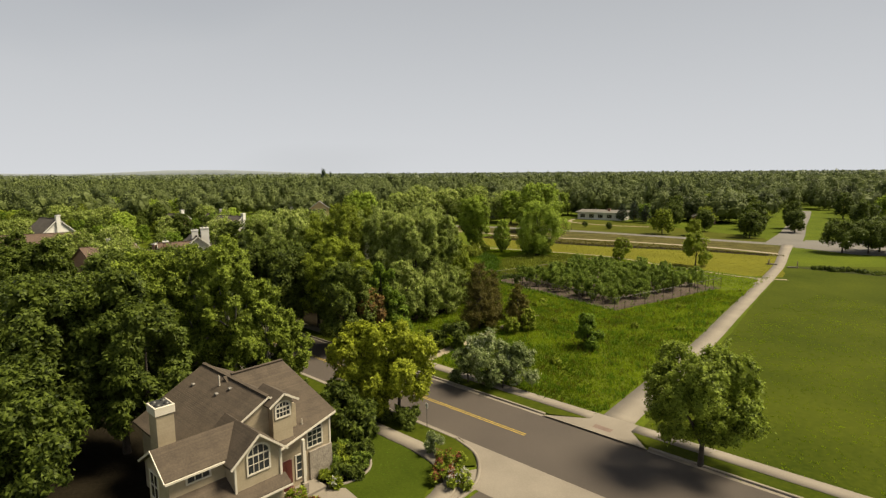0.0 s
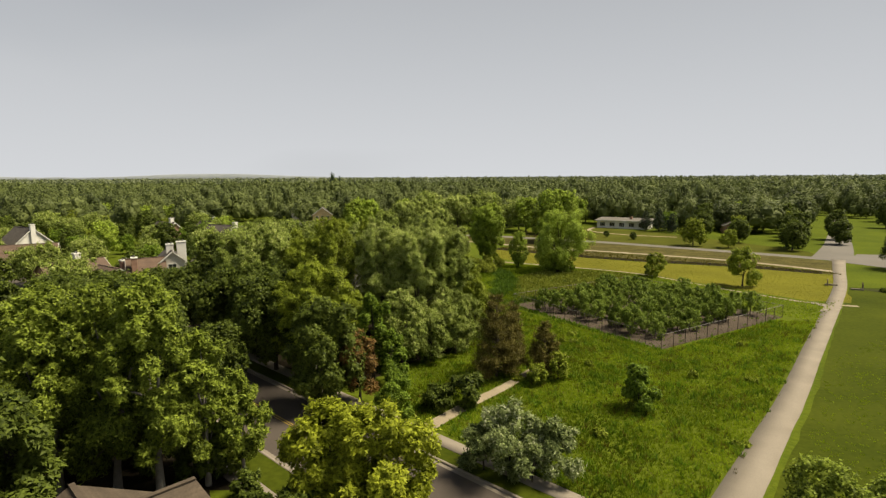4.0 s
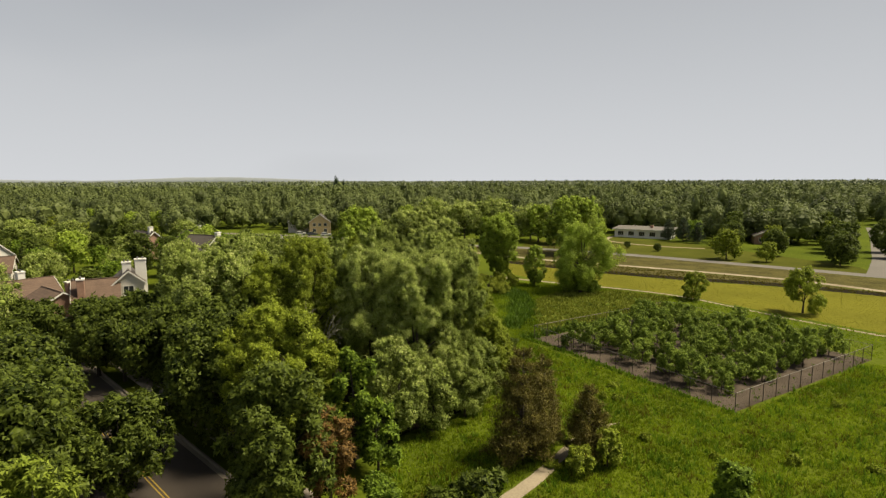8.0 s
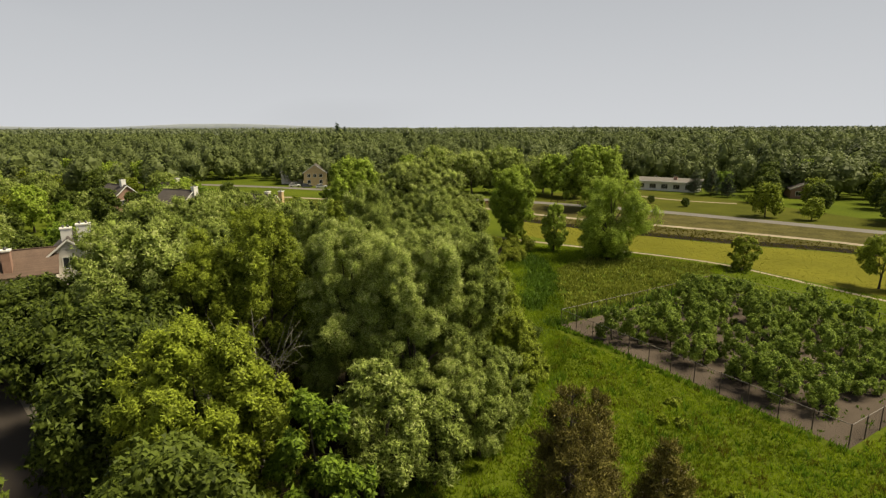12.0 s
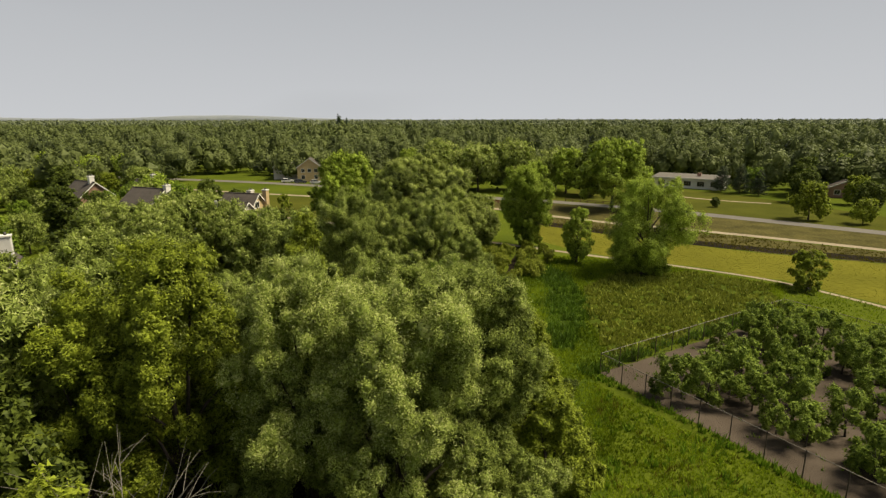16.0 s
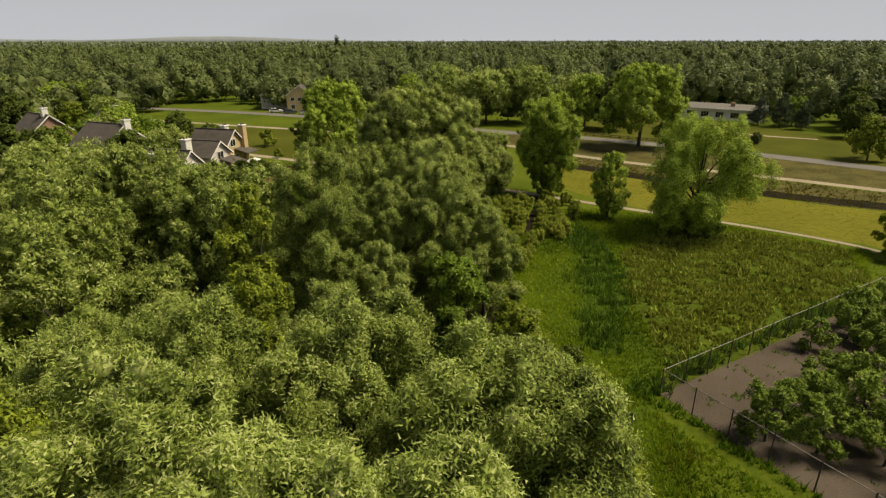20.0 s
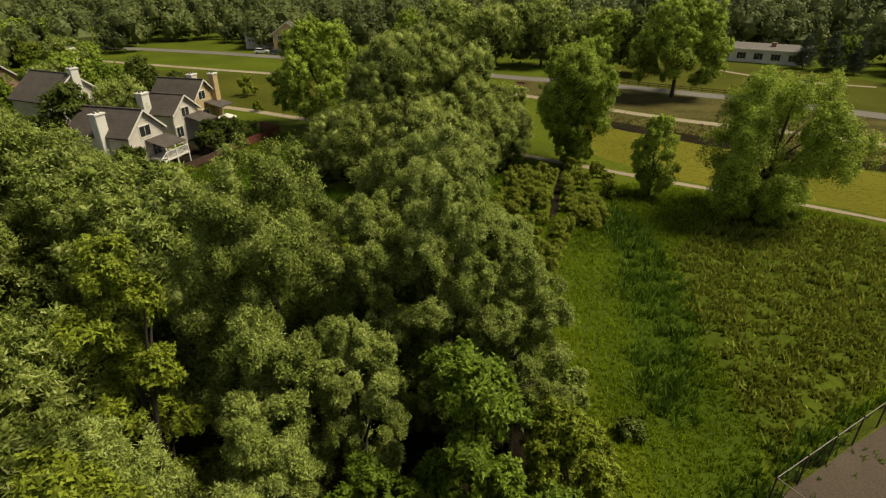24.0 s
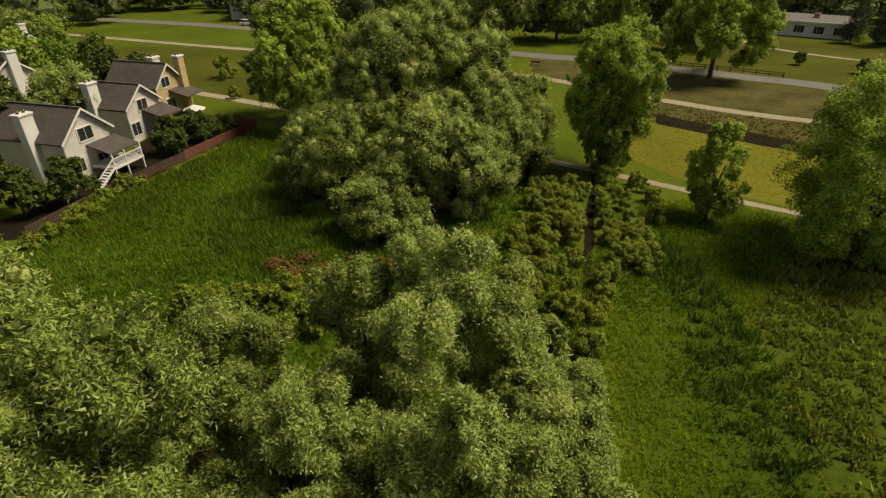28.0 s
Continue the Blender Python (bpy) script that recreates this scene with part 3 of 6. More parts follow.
for ring in ([rd(-150, 4.82), rd(9.6, 4.82), rd(12.9, 6.4), rd(-150, 6.4)], [rd(18.9, 4.82), rd(90, 4.82), rd(90, 6.4), rd(17.0, 6.4)]):
    patch("verge", ring, 0.145, TURF, "mown grass verge between kerb and pavement", "verge", 0.0, 60)
# near side: verge, pavement, rounded corner with concrete crossing
ribbon("pavement", [rd(s, -7.9) for s in (-150, -40, -8, -4, 0, 2.4, 4.8)] + [rd(7.5, -8.3), rd(9.8, -9.9), rd(11.0, -13), rd(11.2, -20)], 0.75, 0.16, CONCRETE, "concrete pavement bending round the corner", "pavement", 0, None, 0.17, 0.7)
patch("verge", [rd(-150, -4.82), rd(6.0, -4.82), rd(8.6, -5.6), rd(10.2, -7.0), rd(9.2, -8.0), rd(7.2, -7.5), rd(4.8, -7.12), rd(-150, -7.12)], 0.145, TURF, "mown grass verge between kerb and pavement", "verge", 0.0, 60)
patch("corner_apron", [rd(6.0, -4.2), rd(28.5, -4.2), rd(24.0, -7.4), rd(23.0, -9.5), rd(12.1, -9.5), rd(11.9, -14), rd(11.2, -14), rd(10.6, -10.6), rd(9.6, -9.0), rd(10.4, -7.2), rd(8.8, -5.4)], 0.026, CONCRETE, "pale concrete crossing at the street corner", "pavement", 0.0, 40)
ribbon("kerb", [rd(6.0, -4.68), rd(8.8, -5.5), rd(10.7, -7.3), rd(11.8, -9.6), rd(12.0, -14), rd(12.0, -40)], 0.12, 0.15, CONCRETE, "rounded concrete kerb at the corner", "kerb", 0, None, 0.16, 0.6)
patch("ramp_pad", [rd(10.2, -9.4), rd(11.0, -9.4), rd(11.0, -10.6), rd(10.2, -10.6)], 0.166, BRICKRED, "dull red textured ramp pad", "ramp pad", 0.0, 9)
patch("lawn", [rd(-6.5, -8.66), rd(4.4, -8.66), rd(7.2, -9.1), rd(9.0, -10.4), rd(10.2, -13.2), rd(10.3, -26), rd(-1.0, -26), rd(-1.5, -17), rd(-6.5, -14)], 0.12, LAWN, "short deep green front lawn", "lawn", 0.15, 1.2)

# walking path to the far street
PATH = [(15.6, 47.9), (22.7, 56.5), (29.2, 64.5), (35.7, 72.4), (47.6, 87.8), (58.2, 101.4), (70.3, 117.0), (81.0, 131.2), (92.2, 147.8), (105.4, 167.4)]
ribbon("path", PATH, [1.5, 1.4, 1.3, 1.25, 1.2, 1.2, 1.2, 1.2, 1.3, 1.6], 0.06, CONCRETE, "straight pale concrete walking path", "path", 0.05, None, 0.07)
LAWN_R = [(17.6, 46.6), (24.3, 55.4), (37.2, 71.2), (48.6, 86.4), (71.6, 116.2), (82.2, 130.2), (101, 128), (140, 126), (200, 60), (120, -60), (60, -10)]
patch("mown_field", LAWN_R, 0.006, TURF, "wide mown field of olive green grass", "field", 0.3)
SMALL_TRAIL = [(72.0, 113.4), (65.2, 116.5), (58.0, 125.5), (53.0, 133.3), (44.5, 146.3), (34.3, 153.8), (26.9, 157.8), (19.0, 162.2), (4, 171), (-14, 181), (-38, 193), (-46, 197), (-62, 204)]
ribbon("trail", SMALL_TRAIL, [0.6, 0.5, 0.4, 0.4, 0.42, 0.45, 0.5, 0.6, 0.7, 0.8, 0.9, 0.95, 1.0], 0.036, TRAILSTONE, "narrow pale stone trail through the grass", "trail", 0.15)
TRAIL = [(-130, 262), (-75, 243), (-52, 235.5), (-20, 224.5), (5, 213), (21.5, 200), (34, 191.5), (48, 184.5), (77, 165.5), (92.5, 147.8)]
ribbon("canal_trail", TRAIL, [1.2] * 10, 0.05, TRAILSTONE, "pale crushed stone trail along the canal", "trail", 0.2)
STREET = [(-190, 300), (-105, 279), (-65, 266), (-30, 251), (6, 233), (19, 228), (43, 214.5), (56, 206.5), (86, 183), (104, 168), (124, 150), (150, 132)]
ribbon("far_road", STREET, [2.6] * 12, 0.05, OLD_ROAD, "pale worn street beyond the canal", "road", 0.15)
ribbon("far_road", [(104, 168), (124, 195), (144, 224), (168, 258), (200, 305)], [5.0, 4.0, 3.4, 3.2, 3.2], 0.06, OLD_ROAD, "pale street running away between trees", "road", 0.1)
patch("parking_area", [(103, 163), (112, 146), (128, 140), (170, 136), (170, 172), (140, 172), (118, 178)], 0.055, OLD_ROAD, "pale paved turning area at the street end", "parking area", 0.4)
ribbon("side_trail", [(-3.0, 64.4), (1.2, 70.0), (6.0, 75.6), (10.6, 82.2), (13.4, 85.0), (15.6, 86.0)], [0.85, 0.7, 0.6, 0.42, 0.28, 0.10], 0.05, TRAILSTONE, "pale footpath branching off the pavement", "path", 0.12, None, 0.0, 1.0)
ribbon("house_path", [(65.5, 268), (58, 252), (62, 240), (72, 230), (84, 224)], 0.8, 0.05, TRAILSTONE, "pale garden path across the lawn", "path", 0.1)

PARKGREEN = material("park_turf", (0.038, 0.044, 0.004), (0.087, 0.091, 0.011), 1.0, 0.08, 2.0, 0.3, bump_dist=0.05)
# fields of different growth
GROVE = [(-9, 77.5), (-5, 83.5), (-0.6, 87.6), (3.0, 93.2), (3.8, 100), (3.0, 108), (1.6, 118), (1.0, 128), (-2, 131), (-14, 131), (-26, 130), (-42, 124), (-46, 106), (-60, 98), (-60, 84), (-28, 86), (-20, 80)]
# near-black sheets under the crowns: the deep shade there is painted on the ground
patch("grove_floor", GROVE, 0.010, SHADE_MULCH, "leaf litter under the willows, shade painted into its colour", "ground", 1.4)
patch("grove_floor", [(-20, 160), (-12, 155), (-5, 157), (-2, 164), (-1, 172), (-6, 179), (-18, 178), (-22, 170)], 0.010, SHADE_MULCH, "ground under the great willow, painted dark as shade", "ground", 0.8)
patch("grove_floor", [rd(-60, -8.7), rd(-14, -8.7), rd(-17, -13), rd(-26, -17), rd(-24, -30), rd(-45, -45), rd(-75, -30)], 0.010, SHADE_MULCH, "leaf litter under the cottonwoods, painted dark as shade", "ground", 2.6)
LUSH_RING = [(5.2, 92), (8.5, 100), (10, 112), (12.5, 118), (12.5, 130), (14, 142), (20, 150), (30, 152), (20, 159), (8, 158), (5.5, 146), (4.0, 132), (6, 118), (7.2, 106)]
# same dark sheet beside the house, standing in for shade on brown soil
patch("grove_floor", [(-15.5, 50), (-17, 44), (-20, 36), (-22, 26), (-40, 24), (-50, 44), (-46, 62), (-30, 64), (-19.5, 57)], 0.011, SHADE_MULCH, "brown ground under the trees beside the house, painted dark as shade", "ground", 1.2)
patch("lush_field", LUSH_RING, 0.022, LUSH, "deep green marsh grass beside the willows", "field", 0.9)
LUSH_W = [(-2, 132), (-16, 132), (-27, 127), (-36, 132), (-42.4, 149), (-40.4, 159.5), (-37.4, 168.6), (-33.6, 180.6), (-28, 176), (-28, 165), (-18, 150), (-5, 143)]
patch("lush_field", LUSH_W, 0.022, LUSH, "deep green reeds behind the back gardens", "field", 0.9)
TUSS = [(13, 118), (38.5, 135), (42, 145), (33, 151), (22, 150), (15, 142), (13.2, 130)]
patch("tussock_field", TUSS, 0.016, TUSSOCK, "pale tussocky grass beyond the enclosure", "field", 0.7)
HAYF = [(20, 163.5), (27.5, 159), (35, 155), (45.5, 147), (54.5, 134), (66, 118.5), (73, 116), (83, 133), (90, 143.5), (71, 156), (52, 164), (34, 175), (22, 186), (12, 192), (10, 176)]
patch("hay_field", HAYF, 0.008, GOLD, "golden olive hay field along the canal", "field", 0.6)
BANK = [(12, 192.5), (22, 186.5), (34, 175.5), (52, 164.5), (71, 156.5), (90, 144), (91.5, 146.5), (76, 164.2), (47.5, 183), (33, 190), (20, 199)]
patch("canal_bank", BANK, 0.018, DRYBANK, "dry brown canal bank with cut grass", "bank", 0.5)
ribbon("canal", [(14, 193.5), (34, 178), (52, 167.5), (71, 159), (88, 147.5)], 2.2, 0.028, SHADE_MULCH, "dark dry canal bed below the trail", "canal", 0.5)
patch("park_bank", [(6, 215), (22, 202), (35, 193), (49, 186), (78, 167), (93, 150), (103, 164), (86, 180), (55, 203.5), (42, 211.5), (18, 225), (6, 230)], 0.024, DRYBANK, "dry grass strip between trail and street", "bank", 0.4)
patch("park_lawn", [(22, 229.5), (44, 217.5), (57, 209.5), (87, 186), (103, 172), (108, 184), (96, 214), (84, 240), (66, 262), (40, 258), (26, 246)], 0.012, PARKGREEN, "bright green park lawn under scattered trees", "lawn", 0.5)
patch("town_lawn", [(-70, 200), (-45, 198), (-32, 192), (-16, 184), (-10, 190), (-14, 210), (-24, 222), (-50, 232), (-76, 240), (-96, 236)], 0.010, PARKGREEN, "mown common lawn behind the townhouses", "lawn", 0.5)

# ---- trees and shrubs ----
SPECIES_LABEL = {
    "willow": "tall grey-green willow with a billowing crown",
    "cottonwood": "tall light green cottonwood with upright shoots",
    "maple": "dense dark green broadleaf tree",
    "bright": "small fresh green tree with a rounded crown",
    "olive": "yellowing olive green tree with thin top",
    "locust": "yellow-green honey locust beside the street",
    "silver": "silvery green shrub by the pavement",
    "rust": "half dead rust-brown tree at the grove's edge",
}
seed_at = 100


def plant(rows, kind, label="", category="tree", name="tree", dense=1.0, bark=None, group="", leaf=1.0, flare=0.0, solid=True):
    global seed_at
    for x, y, h, r, hb in rows:
        seed_at += 1
        tree(x, y, h, r, hb, kind, seed_at, label or SPECIES_LABEL[kind], name, category, dense, bark, (0, 0), group, leaf if leaf != 1.0 or r < 1.8 else (0.50 if 104 < y < 128 and x > -10 else 0.60 if 84 < y < 128 and x > -17 else 1.3), 6, flare, solid)


# behind and beside the house
plant([(-21.4, 54.0, 17.6, 3.2, 1.0), (-25.0, 54.6, 16.6, 3.2, 1.0), (-18.6, 55.6, 12.8, 2.6, 0.6), (-16.4, 57.0, 8.6, 2.2, 0.4), (-28.6, 53.6, 15.4, 3.4, 1.0), (-33, 60, 14.5, 4.6, 1.5)], "poplar", "tall green tree with pale upright stems", bark=BARK_PALE, leaf=1.1)
plant([(-23.6, 42.0, 14.2, 3.2, 1.0), (-26.4, 43.0, 15.6, 3.4, 1.0), (-31.0, 42.5, 15.4, 4.2, 1.5), (-27.5, 33.5, 11.5, 3.6, 1.2), (-36, 38, 13.0, 4.8, 1.2), (-38.5, 50, 13.0, 5.0, 1.5), (-33, 28, 10.5, 4.0, 1.0), (-45, 60, 12.5, 5.2, 1.5)], "maple", leaf=1.2)
# over the street, and on its far side
plant([(-21.4, 80.6, 12.6, 5.2, 1.5), (-12.8, 70.0, 11.6, 3.9, 0.3), (-29.5, 89.0, 12.0, 5.4, 2.0), (-40, 96, 10.0, 5.0, 1.5), (-34, 74, 12.0, 5.0, 1.5), (-44, 78, 12.5, 5.5, 1.5), (-25, 71.5, 8.5, 3.5, 1.0), (-25.0, 87.0, 12.6, 5.2, 2.0), (-28.5, 66.0, 12.0, 5.4, 2.0), (-36, 73, 13.0, 6.0, 2.0)], "maple", leaf=1.15)
plant([(-9.0, 77.0, 10.6, 2.1, 1.0), (-6.8, 76.4, 6.5, 1.8, 0.3)], "bright")
plant([(-15.4, 77.6, 14.2, 3.8, 1.5), (-12.2, 78.4, 11.6, 2.4, 1.0), (-18.6, 79.6, 13.0, 2.6, 1.0)], "olive", "yellow-green tree with thin shoots at its top", leaf=0.9)
plant([(-9.6, 71.4, 8.0, 2.2, 0.2)], "rust", dense=1.4)
# the willow grove: a tall front stand, a dark hollow, then the stand beside the marsh
plant([(-4.6, 89.6, 17.2, 3.9, 0.8), (-9.4, 91.2, 17.6, 3.9, 0.8), (-1.2, 93.8, 16.6, 3.7, 0.6), (-6.4, 96.8, 16.6, 3.5, 1.0), (-11.4, 97.0, 16.0, 3.5, 1.5), (-16.6, 98.0, 14.0, 3.8, 1.5), (-25.6, 99.5, 14.6, 4.2, 1.5), (-26.2, 91.0, 16.4, 4.4, 1.0), (-31.8, 98.0, 15.8, 4.4, 1.0), (-0.4, 99.6, 13.4, 2.6, 0.4),
       (-12.7, 117.4, 17.0, 3.7, 1.0), (-10.9, 111.2, 13.4, 2.3, 0.8), (-7.7, 112.4, 13.4, 2.1, 0.8), (-9.8, 107.6, 12.2, 2.0, 0.5), (-13.6, 106.6, 13.0, 2.6, 0.5), (-4.4, 117.6, 15.8, 2.9, 0.8), (-4.8, 122.8, 17.0, 3.2, 0.3), (-1.0, 123.4, 12.2, 2.4, 0.1), (-7.9, 123.2, 15.8, 2.3, 0.5), (-8.0, 118.8, 14.8, 2.5, 0.5), (-2.4, 120.4, 14.4, 2.2, 0.3),
       (-1.2, 117.8, 12.6, 2.5, 0.1), (-2.4, 128.0, 9.8, 2.4, 0.1), (-13.2, 124.4, 12.6, 3.2, 0.3), (-18.2, 120.8, 14.6, 4.0, 0.8), (-29.5, 112, 13.8, 4.0, 1.0), (-22.8, 123.6, 14.0, 4.0, 0.8), (-27.4, 127.2, 14.4, 4.2, 0.8), (-32.8, 129.8, 14.6, 4.4, 0.8), (-38.0, 132.4, 14.2, 4.4, 0.8), (-33.6, 121.6, 14.6, 4.6, 0.8), (-39.6, 124.6, 14.0, 4.6, 0.8)], "willow", dense=1.15)
plant([(-16.6, 92.0, 18.8, 3.8, 2.0), (-21.6, 92.0, 16.0, 3.6, 1.5)], "olive", "tall yellow-green willow with thin leafy shoots", leaf=0.7)
plant([(-2.8, 83.8, 6.5, 2.6, 0.05), (0.4, 87.0, 7.0, 2.5, 0.05), (2.0, 90.2, 7.5, 2.3, 0.05), (-6.2, 82.6, 9.5, 2.8, 0.05), (4.0, 106.6, 3.4, 1.5, 0.05), (1.6, 120.4, 4.0, 1.6, 0.05)], "willow", "low bushy willow at the grove's edge", dense=1.1)
plant([(2.4, 100.6, 11.0, 2.7, 0.1), (3.4, 95.0, 8.6, 2.5, 0.1), (0.6, 112.4, 8.6, 1.9, 0.3), (4.4, 98.6, 6.0, 2.1, 0.05), (4.2, 103.4, 6.4, 2.0, 0.05), (1.4, 109.0, 6.4, 1.8, 0.05), (2.2, 114.4, 5.2, 1.6, 0.05)], "olive", "yellow-green young willow at the grove's edge", leaf=0.7)
plant([(-12.2, 103.6, 15.6, 2.0, 2.0), (-15.2, 111.0, 16.6, 2.2, 2.0)], "olive", "thin yellowing willow with long bare shoots", dense=0.6, leaf=0.7, solid=False)
plant([(-3.2, 110.6, 12.6, 2.4, 0.6), (-6.6, 109.4, 8.6, 1.7, 0.6), (-0.8, 108.6, 8.0, 1.6, 0.4), (-4.2, 107.4, 6.2, 1.4, 0.3)], "bright", leaf=0.75)
plant([(-23.6 + 1.6 * k, 139.6 + 1.1 * math.sin(2.1 * k), 2.6 + 0.6 * math.sin(5 * k), 1.5 + 0.3 * math.sin(3 * k), 0.05) for k in range(9)], "olive", "bright yellow-green bush behind the willows", "shrub", "shrub", 1.3, None, "hollow bushes", 0.9)


def bare_tree(x, y, h, seed, label):
    """A dead tree: a forked stem, and thin pale twigs fanning upwards."""
    rng = np.random.default_rng(seed)
    t = thing("bare_tree", pose(x, y, 0), label, "tree")
    part("trunk", tubes("trunk", [([(0, 0, -0.05), (0.15, 0.1, h * 0.35), (0.1, 0.3, h * 0.7)], [0.16, 0.12, 0.05])], 7), BARK_PALE, t)
    for k in range(9):
        z = h * rng.uniform(0.3, 0.68)
        a = Vector((0.1, 0.1 + 0.2 * z / h, z))
        d = Vector((rng.normal() * 0.6, rng.normal() * 0.6, rng.uniform(0.7, 1.3))).normalized()
        L = (h - z) * rng.uniform(0.7, 1.0)
        runs = [([a, a + d * L * 0.5 + Vector((0, 0, 0.1)), a + d * L + Vector((0, 0, 0.25 * L))], [0.038, 0.022, 0.006])]
        for j in range(9):
            s0 = rng.uniform(0.25, 0.95)
            b = a + d * L * s0
            e = b + (d + Vector((rng.normal(), rng.normal(), rng.normal() * 0.7)) * 0.8).normalized() * L * rng.uniform(0.2, 0.45)
            runs.append(([b, b.lerp(e, 0.5) + Vector((0, 0, 0.08)), e], [0.015, 0.010, 0.004]))
        part("bare_limb", tubes("bare_limb", runs, 4), BARK_PALE, t)


for i, (x, y, h) in enumerate(((-14.0, 82.4, 12.6), (-16.8, 81.2, 11.4))):
    bare_tree(x, y, h, 300 + i, "dead grey tree with bare twigs among the willows")
plant([(-38.0, 97.0, 11.0, 4.0, 1.0), (-44.5, 98.0, 10.0, 4.0, 1.0), (-50.0, 97.0, 9.4, 4.0, 1.0), (-55.0, 101.5, 9.0, 4.0, 1.0), (-47.0, 105.0, 8.4, 3.6, 1.0)], "maple", leaf=1.3)
plant([(-21.0, 103.6, 8.4, 3.0, 0.3), (-24.6, 107.6, 8.8, 3.2, 0.3), (-20.0, 110.0, 8.2, 2.8, 0.3), (-29.5, 105.0, 10.5, 3.8, 0.3), (-35.0, 106.0, 12.5, 4.2, 0.3), (-36.5, 114.0, 13.5, 4.4, 0.5), (-24.0, 115.5, 9.0, 3.0, 0.3)], "willow", "low dark willow in the grove's hollow")
# the great willow beyond the marsh, and tall trees round it
plant([(-11.0, 170.0, 17.0, 10.2, 0.3), (-8.6, 158.5, 10.6, 7.0, 0.1), (-16.2, 160.5, 9.4, 6.4, 0.1), (-1.6, 165.0, 8.6, 5.2, 0.1), (0.4, 176.0, 9.0, 4.8, 0.2), (-12.6, 153.2, 5.8, 4.4, 0.1), (-21.5, 167.0, 7.0, 4.6, 0.1)], "weeper", "huge spreading willow with drooping rounded boughs", dense=1.1, leaf=0.95)
plant([(-27.5, 185.0, 16.6, 7.4, 0.8)], "cottonwood", leaf=1.2)
plant([(9.4, 167.8, 15.8, 4.6, 1.6)], "cottonwood", "tall narrow bright cottonwood beside the brook", dense=1.5, leaf=0.8, flare=0.32)
plant([(16.8, 156.6, 9.6, 2.4, 0.2)], "cottonwood", "slim light green young cottonwood", dense=0.9, leaf=0.75, solid=False)
tree(25.6, 149.9, 14.6, 6.8, 0.6, "cottonwood", 771, "airy spreading elm with a forked leaning trunk", "tree", "tree", 1.35, BARK, (1.0, 0.3), "", 0.8, 18, 0.12, False)
plant([(25.2, 149.4, 4.6, 2.2, 0.05), (26.6, 150.6, 3.8, 1.8, 0.05), (23.8, 150.8, 3.2, 1.7, 0.05), (28.0, 149.2, 2.8, 1.5, 0.05)], "cottonwood", "leafy suckers round the foot of the elm", "shrub", "shrub", 1.3, None, "", 0.8)
plant([(9.2, 167.2, 6.2, 2.1, 0.05), (10.4, 168.0, 4.6, 1.8, 0.05), (16.7, 156.4, 4.0, 1.4, 0.05)], "cottonwood", "leafy young shoots round a cottonwood's foot", "shrub", "shrub", 1.3, None, "", 0.8)
plant([(61.0, 131.7, 8.2, 3.2, 0.8), (47.0, 143.6, 5.4, 2.3, 0.4), (45.4, 141.2, 3.0, 1.5, 0.1)], "olive", "airy young tree alone in the grass", dense=1.3, leaf=0.9, solid=False)
# street trees and shrubs near the road
plant([(-7.9, 50.2, 9.2, 2.9, 0.8), (-4.3, 49.4, 9.2, 3.2, 0.8), (-6.2, 49.0, 6.0, 2.6, 0.6)], "locust", dense=1.2)
plant([(20.0, 40.4, 9.6, 4.6, 1.5)], "poplar", "spreading dark green street tree beside the path", dense=1.5, leaf=0.85)
plant([(4.6, 57.4, 6.0, 2.7, 0.25), (7.8, 57.0, 4.8, 2.0, 0.25), (2.6, 57.8, 4.2, 1.9, 0.25), (6.2, 56.0, 3.4, 1.8, 0.25)], "silver", "", "shrub", "shrub", 1.5)
plant([(-6.4, 48.2, 2.2, 1.5, 0.05), (-3.6, 47.6, 1.8, 1.3, 0.05), (-8.6, 49.0, 2.6, 1.5, 0.05)], "maple", "dark shrub under the honey locusts", "shrub", "shrub", 1.2)
plant([(1.4, 70.9, 3.2, 2.4, 0.1), (-1.2, 69.6, 2.6, 1.8, 0.1)], "maple", "dark green shrub beside the footpath", "shrub", "shrub", 1.3)
plant([(-5.4, 66.2, 5.4, 1.7, 0.3)], "bright", "young green tree beside the pavement", dense=1.6)
plant([(18.7, 69.4, 4.6, 1.9, 0.05)], "bright", "single upright green bush in the meadow", "shrub", "shrub", 1.5)
conifer(5.2, 78.6, 10.0, 3.3, 11, "tall browning pine with dry brown needles")
conifer(10.8, 78.8, 6.6, 2.2, 12, "small browning pine beside the footpath")
conifer(7.4, 81.5, 8.4, 1.6, 13, "narrow grey-brown half dead pine")
plant([(12.2, 77.6, 3.2, 1.3, 0.1), (9.6, 76.4, 2.4, 1.1, 0.1)], "olive", "low yellowing bush under the pines", "shrub", "shrub", 1.3)
plant([(-7.6, 45.6, 3.6, 2.0, 0.1), (-9.4, 47.4, 4.4, 1.9, 0.1)], "maple", "rounded dark evergreen shrub beside the house", "shrub", "shrub", 1.5)
plant([(-19.5, 57.0, 4.0, 2.4, 0.1), (-24.5, 58.5, 5.0, 2.6, 0.1), (-29, 59, 4.5, 2.6, 0.1), (-14.8, 53.6, 2.2, 1.2, 0.1), (-13.4, 52.0, 1.6, 1.0, 0.1)], "maple", "tangled green undergrowth behind the house", "shrub", "shrub", 1.2)

